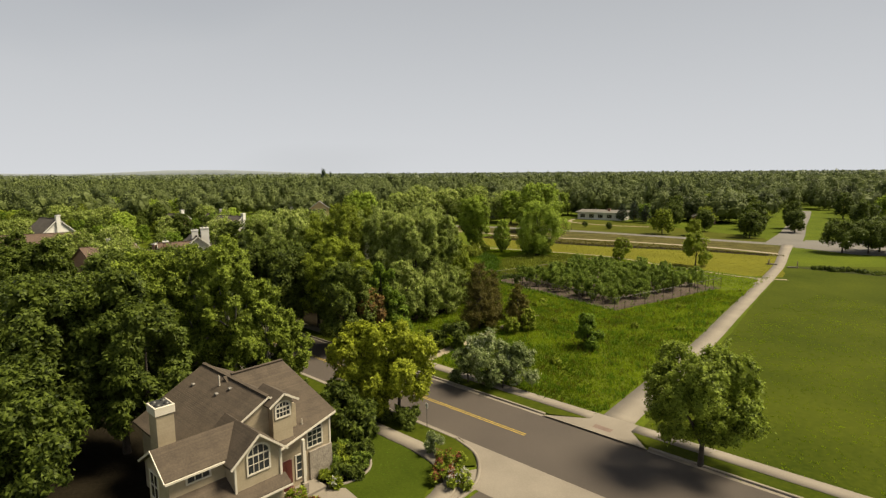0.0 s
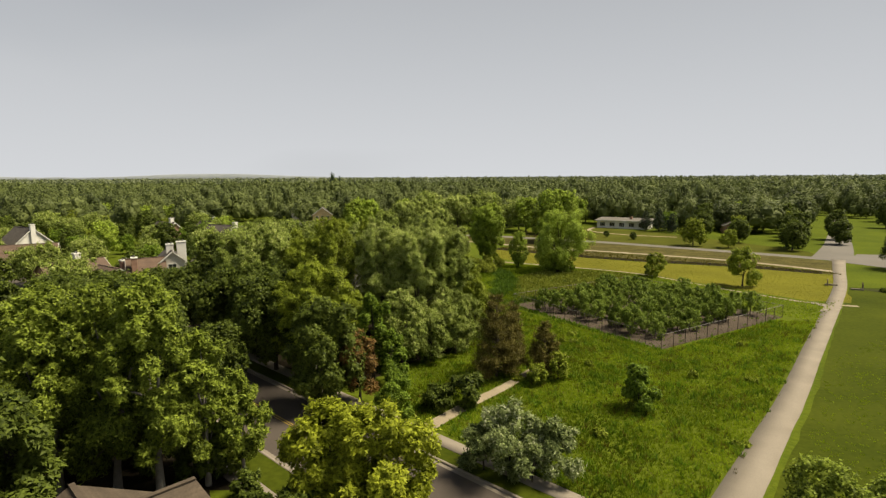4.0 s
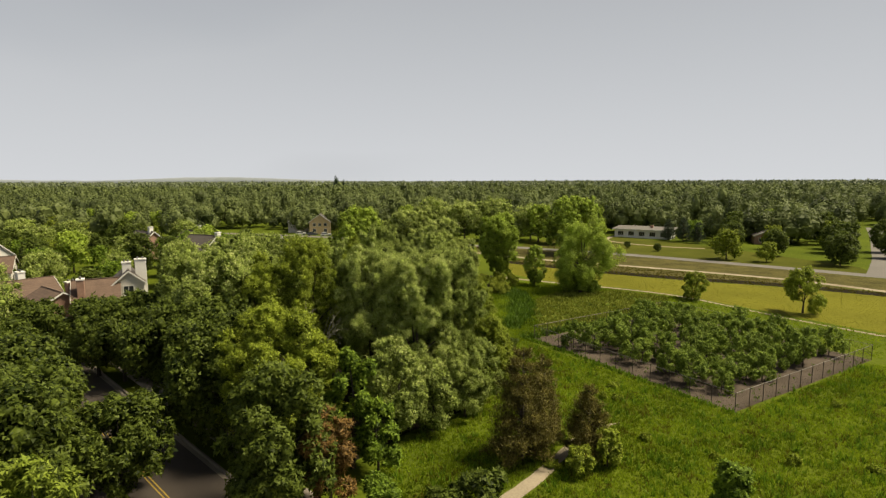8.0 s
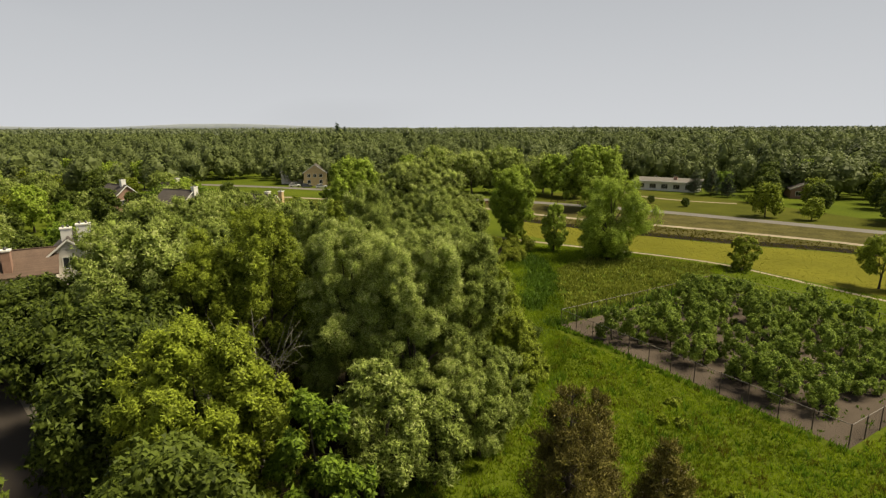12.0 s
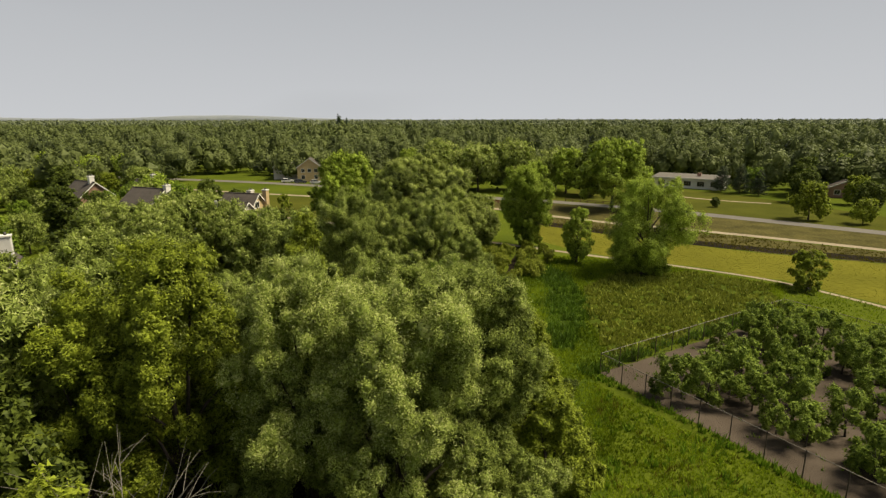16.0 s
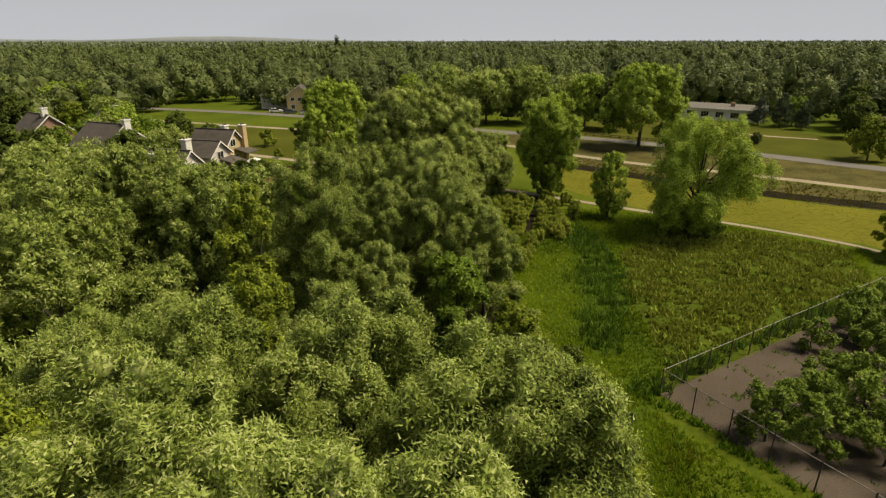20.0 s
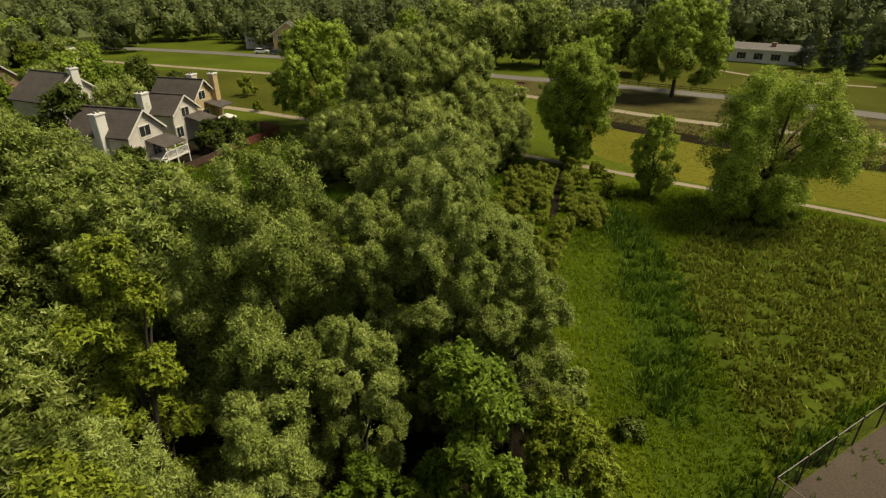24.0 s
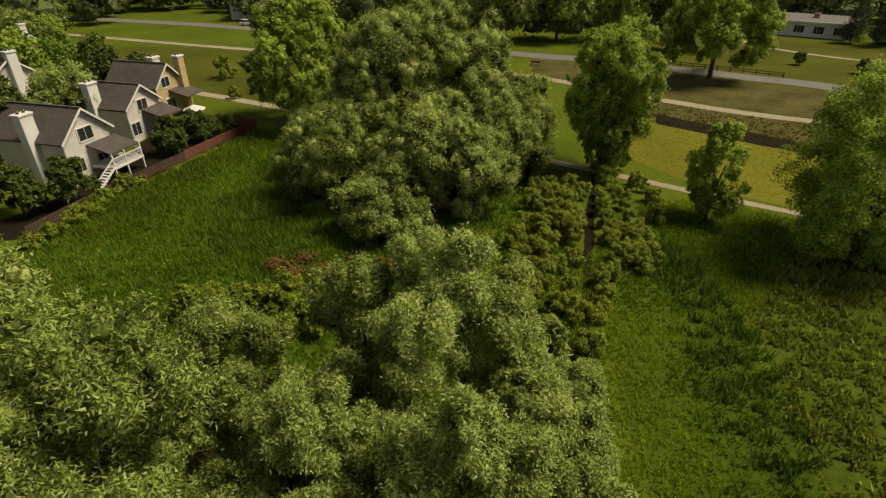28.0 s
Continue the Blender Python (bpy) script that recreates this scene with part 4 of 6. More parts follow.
# willow shrubs along the little brook
BROOK = [(2.0, 132), (2.2, 137), (3.1, 139.5), (4.4, 146.3), (5.7, 153.2), (7.2, 160.5), (8.4, 166.9)]
# flat ribbon: the shade of the deep bed is painted as near-black colour
ribbon("brook", BROOK, [0.25, 0.38, 0.42, 0.38, 0.42, 0.36, 0.2], 0.032, SHADE_MULCH, "narrow brook between shrubs, its shaded bed painted near black", "brook", 0.35, None, 0.0, 0.6)
br = np.random.default_rng(31)
for side, count, lo, hi, near, wide in ((-1, 46, 137, 163, 0.9, 6.4), (1, 26, 147, 165, 0.9, 6.0), (1, 5, 136, 146, 0.7, 1.6)):
    spots = []
    while len(spots) < count:
        y = br.uniform(lo, hi)
        x = np.interp(y, [p[1] for p in BROOK], [p[0] for p in BROOK]) + side * (near + (wide - near) * br.uniform() ** 1.2)
        if side < 0 and x < -2.5 + 0.12 * (y - 138) and br.uniform() < 0.7:
            continue
        if all((x - a) ** 2 + (y - c) ** 2 > 1.1 for a, c, *_ in spots):
            spots.append((x, y, br.uniform(1.2, 2.3), br.uniform(0.65, 1.05), 0.05))
    plant(spots, "sallow", "yellow-green willow shrub on the brook bank", "shrub", "shrub", 1.3, None, "brook shrubs", 0.65)


# ---- fenced nursery plot ----
E1, E2, CORNER = Vector((0.838, 0.545, 0)), Vector((-0.548, 0.836, 0)), Vector((28.2, 88.9, 0))
SIDE_M = 31.2


def yard(a, b):
    p = CORNER + E1 * a + E2 * b
    return (p.x, p.y)


YARD = [yard(0, 0), yard(SIDE_M, 0), yard(SIDE_M, SIDE_M), yard(0, SIDE_M)]
patch("gravel_yard", YARD, 0.014, GRAVEL, "brown gravel floor of the fenced plot", "yard", 0.15)
YARD_M = Matrix(((E1.x, E2.x, 0, CORNER.x), (E1.y, E2.y, 0, CORNER.y), (0, 0, 1, 0), (0, 0, 0, 1)))
fence = thing("chain_link_fence", YARD_M, "rusty chain-link fence with steel posts round the nursery plot", "fence")
FH = 2.05
post_me = tubes("post", [([(0, 0, -0.05), (0, 0, FH + 0.06)], [0.045, 0.045])], 6)
post_me.materials.append(STEEL)
for i, (a0, b0, da, db) in enumerate(((0, 0, 1, 0), (SIDE_M, 0, 0, 1), (SIDE_M, SIDE_M, -1, 0), (0, SIDE_M, 0, -1))):
    for k in range(12):
        ob = part("post", post_me, None, fence)
        ob.location = (a0 + da * k * SIDE_M / 12, b0 + db * k * SIDE_M / 12, 0)
    a1, b1 = a0 + da * SIDE_M, b0 + db * SIDE_M
    part("top_rail", tubes("top_rail", [([(a0, b0, FH), (a1, b1, FH)], [0.028, 0.028])], 5), GALV, fence)
    part("bottom_wire", tubes("bottom_wire", [([(a0, b0, 0.08), (a1, b1, 0.08)], [0.008, 0.008])], 4), STEEL, fence)
    runs = []
    s = -FH
    while s < SIDE_M:
        for flip in (0, 1):
            lo, hi = max(s, 0), min(s + FH, SIDE_M)
            z0, z1 = (lo - s), (hi - s)
            if flip:
                z0, z1 = FH - z0, FH - z1
            runs.append(([(a0 + da * lo, b0 + db * lo, z0 + 0.02), (a0 + da * hi, b0 + db * hi, z1 + 0.02)], [0.0022, 0.0022]))
        s += 0.16
    part("wire_mesh", tubes("wire_mesh", runs, 3), STEEL, fence)
rng = np.random.default_rng(5)
protos = []
for k in range(4):
    h, r = (4.1, 1.6) if k < 2 else (3.5, 1.5)
    t = tree(*yard(8 + 5 * k, 14), h, r, 0.05, "nursery", 900 + k, "leafy green nursery sapling with many upright shoots", "nursery_shrub", "shrub", 1.1, None, (0, 0), "nursery shrubs")
    protos.append(t)
taken = [(8 + 5 * k, 14) for k in range(4)]
for k, (a, b) in enumerate([(1.7, 24.6), (3.4, 22.4), (5.6, 19.8), (4.0, 14.8), (3.4, 10.2), (2.9, 6.8), (6.2, 4.6), (11.2, 3.4), (20.6, 3.4)]):
    taken.append((a, b))
    x, y = yard(a, b)
    copy_thing(protos[k % 4], pose(x, y, 0, 0, 0, 77 * k))
for i in range(9):
    for j in range(9):
        a, b = 4.2 + 3.0 * i + rng.normal() * 0.6, 4.6 + 3.0 * j + rng.normal() * 0.6
        if a > 28.8 or b > 29.4 or (a < 9 and b > 25.5) or rng.uniform() < 0.06 or min((a - p) ** 2 + (b - q) ** 2 for p, q in taken) < 2.2:
            continue
        s = rng.uniform(0.7, 1.15)
        x, y = yard(a, b)
        copy_thing(protos[rng.integers(4)], pose(x, y, 0, 0, 0, rng.uniform(0, 360)) @ Matrix.Diagonal((s, s, s * rng.uniform(0.85, 1.15), 1)))


# rank growth along the plot's fences
tufts("fence_grass", [yard(-1.5, SIDE_M + 0.15), yard(SIDE_M, SIDE_M + 0.15), yard(SIDE_M, SIDE_M + 1.3), yard(-1.5, SIDE_M + 1.5)], 4.0, 1.0, 0.16, REED, 64, "tall dark green weeds along the chain-link fence", blades=8, ragged=0.3)
tufts("fence_grass", [yard(-1.0, -0.5), yard(-0.12, -0.5), yard(-0.12, SIDE_M + 0.4), yard(-1.2, SIDE_M + 0.4)], 8.0, 0.6, 0.12, MARSH, 65, "rank green grass along the chain-link fence", blades=6)
tufts("yard_weeds", [yard(0.2, 0.2), yard(SIDE_M - 0.2, 0.2), yard(SIDE_M - 0.2, SIDE_M - 0.2), yard(0.2, SIDE_M - 0.2)], 3.0, 0.3, 0.10, MARSH, 66, "low weeds growing through the gravel", clump=0.5, blades=5, freq=0.5)


# ---- grass ----
MEADOW = [rd(-2, 8.1), rd(12.9, 8.1), (22, 58), (34, 72.6), (45.8, 88), (58, 103), (52, 104), (28, 88), (10, 113), (6, 100), (3.4, 92.4), (-0.4, 86.6), (-4.8, 82), (-7.6, 75), (-6, 70)]
SIDE_TRAIL = [(-3.0, 64.4), (1.2, 70.0), (6.0, 75.6), (10.6, 82.2), (13.4, 85.0)]
TRAIL_BED = [(x - 0.62, y + 0.55) for x, y in SIDE_TRAIL] + [(x + 0.62, y - 0.55) for x, y in SIDE_TRAIL[::-1]]
tufts("meadow_grass", MEADOW, 22.0, 0.32, 0.075, GRASS, 1, "tall uneven bright green meadow grass", holes=(TRAIL_BED,))
REEDS = [(7.5, 120), (7.6, 126), (8.8, 132.3), (9.6, 138), (10.4, 144.2), (8.6, 149.2), (6.6, 151.1), (8.2, 153.5), (11.6, 153.5), (14.3, 149.5), (14.3, 142), (14.2, 136), (13.2, 130), (11.3, 126.0), (9.6, 120.4)]
tufts("tall_weeds", MEADOW, 5.0, 0.62, 0.11, MARSH, 21, "taller dark green weeds in drifts over the meadow", holes=(TRAIL_BED,), clump=0.35, blades=6, freq=0.22, ragged=0.4)
tufts("seed_grass", MEADOW, 5.0, 0.5, 0.07, HAY, 22, "thin yellow seeding grass in the meadow", holes=(TRAIL_BED,), clump=0.3, blades=5, freq=0.3, ragged=0.4)
CORRIDOR = [(3, 92), (11, 106), (10.4, 115.4), (38, 133.6), (44, 144), (34, 152.6), (26, 156.6), (18, 161), (12, 160), (4, 148), (0.6, 132), (1.2, 118), (2.6, 106)]
tufts("meadow_grass", CORRIDOR, 20.0, 0.38, 0.085, GRASS, 14, "uneven yellow-green grass beside the willows", holes=(TUSS, REEDS))
tufts("reeds", REEDS, 9.0, 0.85, 0.13, REED, 2, "dark green upright reeds in a damp strip", clump=-0.05, blades=7, freq=0.75, ragged=0.7)
tufts("meadow_grass", REEDS, 9.0, 0.4, 0.09, MARSH, 17, "green grass between the reeds")
tufts("marsh_grass", LUSH_W, 12.0, 0.55, 0.10, MARSH, 3, "tall deep green reeds", blades=4)
tufts("meadow_grass", LUSH_W, 6.0, 0.5, 0.09, GRASS, 13, "uneven yellow-green grass behind the gardens", clump=0.1, blades=5)
tufts("reeds", [(-30, 158), (-24, 164), (-20, 158), (-17, 150), (-21, 144), (-27, 150)], 16.0, 0.9, 0.10, REED, 15, "dark green upright reeds in a damp hollow", clump=-0.1, blades=5)
tufts("dry_grass", [(-42.4, 149), (-40.4, 159.5), (-37.4, 168.6), (-33.6, 180.6), (-30.5, 176), (-33.5, 165), (-36.5, 155), (-38.5, 147)], 7.0, 0.5, 0.11, HAY, 23, "yellowing rough grass along the garden fence", blades=5, ragged=1.2)
tufts("tussock_grass", TUSS, 1.9, 0.50, 0.30, TUSSBLADE, 4, "yellow-green tussock grass in bunches", blades=18)
tufts("meadow_grass", [(58, 103), (45.8, 88), (60, 105), (72, 118), (66, 117), (54, 133), (44, 146), (40, 144), (39, 134)], 4.0, 0.3, 0.11, GRASS, 6, "tall uneven green meadow grass")
tufts("hay_grass", HAYF, 6.0, 0.07, 0.07, STUBBLE, 18, "golden olive hay in rough rows", blades=4)
tufts("bank_grass", BANK, 2.0, 0.35, 0.15, HAY, 8, "dry bank grass", blades=4)
tufts("field_grass", [(17.8, 46.8), (25, 55), (49, 85.6), (70, 100), (80, 80), (50, 40), (30, 30), (20, 40)], 3.0, 0.13, 0.11, GRASS, 9, "short olive field grass", clump=-0.2)
tufts("lawn_grass", [rd(-6.3, -8.8), rd(4.4, -8.8), rd(7.2, -9.3), rd(10, -13.2), rd(10, -25), rd(-0.8, -25), rd(-6.2, -14)], 14.0, 0.16, 0.07, MARSH, 10, "short green lawn grass")
tufts("meadow_grass", [(-22, 141), (-8, 139), (2.4, 136), (4.4, 150), (5, 166), (-2, 168), (-8, 156), (-20, 156), (-26, 158)], 9.0, 0.55, 0.10, MARSH, 16, "rank green grass round the great willow", blades=5)
plant([(-20.0 + 1.15 * k + 0.5 * math.sin(9 * k), 146.2 + 1.2 * math.sin(4 * k), 0.9 + 0.3 * math.sin(6 * k), 1.0 + 0.3 * math.sin(3 * k), 0.02) for k in range(9)], "rust", "low brown dry undergrowth below the great willow", "shrub", "shrub", 1.0, None, "dry undergrowth")
# weeds and low bushes dotted over the meadow
wr = np.random.default_rng(55)
weeds = []
while len(weeds) < 16:
    a, b = wr.uniform(5, 44), wr.uniform(52, 104)
    if inside(np.array([a]), np.array([b]), MEADOW)[0] and not inside(np.array([a]), np.array([b]), YARD)[0]:
        weeds.append((a, b, wr.uniform(0.35, 0.8), wr.uniform(0.35, 0.8), 0.02))
plant(weeds, "olive", "low dark weed clump in the meadow", "weed", "weed_clump", 1.0, None, "meadow weeds")
plant([(x + 0.4 * math.sin(7 * i), y, 1.3 + 0.5 * math.sin(3 * i), 1.0 + 0.3 * math.sin(5 * i), 0.05) for i, (x, y) in enumerate([(-42.0 + 0.22 * k, 148.5 + 1.7 * k) for k in range(9)])], "olive", "low scrubby bush along the garden fence", "shrub", "shrub", 0.9, None, "fence scrub")
plant([(5.6, 119.4, 1.0, 0.8, 0.02), (7.6, 111.2, 1.2, 0.8, 0.02)], "maple", "low dark shrub at the reeds' edge", "shrub", "shrub", 1.0, None, "reed shrubs")


# ---- distant woods ----
def woods(name, trees_, kind, per_lobe, size, seed, label, lobes=6):
    """Many far crowns in one mesh: each a few rounded masses of foliage set with leaf clumps, standing on the ground."""
    rng = np.random.default_rng(seed)
    X, Y, H, R = trees_
    k = len(X)
    turn = rng.uniform(0, 6.28, (k, 1)) + np.arange(lobes)[None] * 2.4
    f = (np.arange(lobes) + 0.5)[None] / lobes + rng.uniform(-0.06, 0.06, (k, lobes))
    spread = R[:, None] * (0.62 - 0.42 * f) * rng.uniform(0.7, 1.25, (k, lobes))
    lr = (R[:, None] * (0.56 - 0.16 * f) * rng.uniform(0.8, 1.2, (k, lobes))).reshape(-1)
    lh = np.repeat(H, lobes) * 0.27
    cz = H[:, None] * (0.26 + 0.48 * f) * rng.uniform(0.92, 1.06, (k, lobes))
    c = np.stack([X[:, None] + np.cos(turn) * spread, Y[:, None] + np.sin(turn) * spread, cz], 2).reshape(-1, 3)
    stretch = np.stack([lr, lr, lh], 1)
    v0, f0 = BALL[1]
    n_ = len(c)
    core = c[:, None] + v0[None] * (0.70 + 0.08 * rng.normal(size=(n_, len(v0), 1))) * stretch[:, None]
    cf = (f0[None] + (np.arange(n_) * len(v0))[:, None, None]).reshape(-1, 3)
    o = unit(rng.normal(size=(n_ * per_lobe, 3)) + np.array([0, -0.25, 0.55]))
    P = np.repeat(c, per_lobe, 0) + o * np.repeat(stretch, per_lobe, 0) * rng.uniform(0.86, 1.10, (len(o), 1))
    nrm = unit(o + 0.25 * rng.normal(size=o.shape))
    ax = rng.normal(size=o.shape) + np.array([0, 0, 0.4])
    ax = unit(ax - np.sum(ax * nrm, 1)[:, None] * nrm)
    sd = np.cross(ax, nrm) * size * 0.42
    ln = ax * (size * rng.uniform(0.6, 1.3, len(o)))[:, None]
    tri = np.stack([P - sd, P + sd, P + ln], 1).reshape(-1, 3)
    verts = np.concatenate([core.reshape(-1, 3), tri])
    verts[:, 2] = np.maximum(verts[:, 2], 0.15)
    faces = np.concatenate([cf, np.arange(len(tri)).reshape(-1, 3) + n_ * len(v0)])
    return tagged(part(name, mesh_of(name, verts, faces, True), LEAF[kind]), label, "woods", "", "stuff")


OPEN = [[(-120, 300), (-100, 236), (-62, 196), (-34, 190), (-14, 180), (8, 180), (30, 140), (60, 100), (130, 110), (180, 120), (180, 175), (150, 180), (128, 178), (112, 192), (100, 214), (98, 262), (84, 276), (56, 275), (30, 262), (5, 247), (-30, 262), (-64, 278)],
        [(136, 176), (152, 176), (215, 305), (190, 315), (136, 224)]]


def scatter(seed, count, near, far, spread, hmin, hmax, rmin, rmax, holes=(), power=1.0):
    rng = np.random.default_rng(seed)
    y = near + (far - near) * rng.uniform(0, 1, count) ** power
    x = rng.uniform(-1, 1, count) * (spread * y + 60)
    keep = np.ones(count, bool)
    for h in holes:
        keep &= ~inside(x, y, h)
    x, y = x[keep], y[keep]
    n_ = len(x)
    h = rng.uniform(hmin, hmax, n_) * np.where(rng.uniform(size=n_) < 0.12, 1.25, 1.0)
    return x, y, h, np.minimum(rng.uniform(rmin, rmax, n_), h * 0.62)


woods("near_woods", scatter(21, 1700, 236, 460, 0.92, 7.0, 17.5, 4.2, 8.6, OPEN), "far", 64, 0.95, 22, "mixed green trees between the houses beyond the park")
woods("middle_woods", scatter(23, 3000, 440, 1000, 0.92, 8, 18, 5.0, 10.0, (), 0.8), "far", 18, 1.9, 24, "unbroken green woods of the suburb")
# no haze in the air: the greyer leaf colour stands in for it
woods("far_woods", scatter(25, 5200, 950, 3600, 0.95, 9, 20, 6, 14, (), 0.9), "farther", 6, 4.4, 26, "green woods up to the horizon, haze painted into their colour", 3)
tw = [(-206, 960, 33, 7), (-196, 965, 26, 6)]
woods("tall_spruces", tuple(np.array(c, float) for c in zip(*tw)), "spruce", 40, 1.4, 27, "two tall spruces standing above the woods")

# far hills, with distance haze put into their pale blue-grey colour
hv, hf = [], []
hills = [(-5200 + 130 * i, 4700 - abs(-5200 + 130 * i) * 0.25) for i in range(50)]
for i, (x, y) in enumerate(hills):
    top = 18 + 34 * max(0, noise.noise(Vector((x * 0.0009, 3.1, 0))) + 0.35) + 6 * noise.noise(Vector((x * 0.005, 9, 0)))
    top *= max(0.15, min(1, (-x - 300) / 1800))
    hv += [(x, y, -1), (x, y, top + 8), (x, y + 400, -1)]
    if i:
        a, b = 3 * i - 3, 3 * i
        hf += [(a, b, b + 1, a + 1), (a + 1, b + 1, b + 2, a + 2)]
HILL = material("haze_painted_hills", (0.222, 0.244, 0.266), (0.281, 0.303, 0.326), 1.0, 0.002, 0.02, 0.0)
tagged(part("backdrop_hills", mesh_of("backdrop_hills", hv, hf), HILL), "hills on the horizon, pale haze painted into their colour", "hills", "", "structure")

# ---- the corner house ----
SHINGLE = courses("brown_shingles", (0.041, 0.029, 0.019), (0.092, 0.068, 0.047), 0.065, 0.9, "Z", 0.7)
SIDING = courses("tan_siding", (0.290, 0.235, 0.158), (0.391, 0.323, 0.225), 0.16, 0.7, "Z", 0.35)
TRIM = material("cream_trim", (0.463, 0.416, 0.343), (0.610, 0.555, 0.471), 0.5, 0.8, 14.0, 0.1)
STONE = material("ledge_stone", (0.148, 0.122, 0.096), (0.326, 0.281, 0.229), 0.9, 2.2, 9.0, 0.9, bump_dist=0.05)
GLASS = bpy.data.materials.new("window_glass")
GLASS.use_nodes = True
_g = GLASS.node_tree.nodes["Principled BSDF"]
_g.inputs["Base Color"].default_value, _g.inputs["Roughness"].default_value, _g.inputs["IOR"].default_value = (0.025, 0.028, 0.03, 1), 0.06, 1.5
DOORRED = material("dark_red_door", (0.074, 0.016, 0.012), (0.118, 0.028, 0.021), 0.45, 1.0, 12.0, 0.1)
METALCAP = material("chimney_steel", (0.044, 0.044, 0.044), (0.104, 0.100, 0.096), 0.5, 2.0, 14.0, 0.1, 0.6)
FD, RD_ = Vector((0.735, -0.678, 0)), Vector((0.678, 0.735, 0))
F0, R0 = -36.0, 18.0
HM = Matrix(((FD.x, RD_.x, 0, FD.x * F0 + RD_.x * R0), (FD.y, RD_.y, 0, FD.y * F0 + RD_.y * R0), (0, 0, 1, 0.1), (0, 0, 0, 1)))
house = thing("house", HM, "tan two-storey house with brown shingle roofs and cream trim", "house")


def roof_plane(name, ring, parent, mat=None, thick=0.14):
    """One slope of a roof, laid on its rafters."""
    return part(name, slab(ring, thick), mat or SHINGLE, parent)


def board(name, a, b, w, t_, parent, mat=None, drop=0.0):
    """A long board from a to b: w deep, t_ thick."""
    a, b = Vector(a), Vector(b)
    d = (b - a).normalized()
    s = d.cross(Vector((0, 0, 1)))
    s = s.normalized() if s.length > 1e-3 else Vector((1, 0, 0))
    u = s.cross(d)
    bm = bmesh.new()
    vs = [bm.verts.new(p + s * x * t_ * 0.5 + u * (y * w * 0.5 - drop)) for p in (a, b) for x, y in ((-1, -1), (1, -1), (1, 1), (-1, 1))]
    for f in ((3, 2, 1, 0), (4, 5, 6, 7), (0, 1, 5, 4), (1, 2, 6, 5), (2, 3, 7, 6), (3, 0, 4, 7)):
        bm.faces.new([vs[i] for i in f])
    return part(name, bm, mat or TRIM, parent)


def window(parent, x, y0, y1, z0, z1, arch=0.0, cols=3, rows=3, face=1, axis="x", trim=0.11, mat=None):
    """A window on a wall that faces along x or y: pane, casing, glazing bars, and an arched head if wanted."""
    def P(a, z, out):
        return (x + face * out, a, z) if axis == "x" else (a, x + face * out, z)
    mid, half = (y0 + y1) / 2, (y1 - y0) / 2
    ring = [(y0, z0), (y1, z0), (y1, z1)]
    if arch:
        ring += [(mid + half * math.cos(t), z1 + arch * math.sin(t)) for t in np.linspace(0, math.pi, 11)[1:-1]]
    ring.append((y0, z1))
    win = part("window", _ring_prism([P(a, z, 0.02) for a, z in ring], [P(a, z, 0.035) for a, z in ring]), GLASS, parent)
    outer = [((a - mid) * (1 + trim / half) + mid, z + (trim if z > z0 + 0.01 else -trim)) for a, z in ring]
    bm = bmesh.new()
    k = len(ring)
    layers = [[bm.verts.new(P(a, z, o)) for a, z in rr] for rr, o in ((outer, 0.0), (outer, 0.075), (ring, 0.075), (ring, 0.0))]
    for i in range(k):
        j = (i + 1) % k
        for q in range(3):
            bm.faces.new((layers[q][i], layers[q][j], layers[q + 1][j], layers[q + 1][i]))
    part("casing", bm, mat or TRIM, win)
    for c in range(1, cols):
        a = y0 + (y1 - y0) * c / cols
        top = z1 + (arch * math.sqrt(max(0, 1 - ((a - mid) / half) ** 2)) if arch else 0)
        lo, hi = P(a - 0.022, z0, 0.03), P(a + 0.022, top, 0.06)
        part("glazing_bar", boxed(*_span(lo, hi)), mat or TRIM, win)
    for r in range(1, rows + (1 if arch else 0)):
        z = z0 + (z1 - z0) * r / rows
        wide = 0.05 if (arch and r == rows) else 0.02
        lo, hi = P(y0, z - wide, 0.03), P(y1, z + wide, 0.062)
        part("glazing_bar", boxed(*_span(lo, hi)), mat or TRIM, win)
    return win


def _span(a, b):
    return [v for i in range(3) for v in (min(a[i], b[i]), max(a[i], b[i]))]


def _ring_prism(back, front):
    bm = bmesh.new()
    lo, hi = [bm.verts.new(p) for p in back], [bm.verts.new(p) for p in front]
    bm.faces.new(lo[::-1])
    bm.faces.new(hi)
    k = len(lo)
    for i in range(k):
        bm.faces.new((lo[i], lo[(i + 1) % k], hi[(i + 1) % k], hi[i]))
    return bm


def gable_wall(name, x0, x1, ring_yz, parent, mat, axis="x"):
    """A thick upright wall whose outline is given across it."""
    if axis == "x":
        return part(name, _ring_prism([(x0, a, z) for a, z in ring_yz], [(x1, a, z) for a, z in ring_yz]), mat, parent)
    return part(name, _ring_prism([(a, x0, z) for a, z in ring_yz], [(a, x1, z) for a, z in ring_yz]), mat, parent)


def fr(f, r, z):
    return (f - F0, r - R0, z - 0.1)


ZR = 8.0
# main block: walls
part("wall", boxed(*fr(-42.2, 13.0, 0)[:1], fr(-33.4, 0, 0)[0], 13.0 - R0, 23.2 - R0, -0.1, 5.15), SIDING, house)
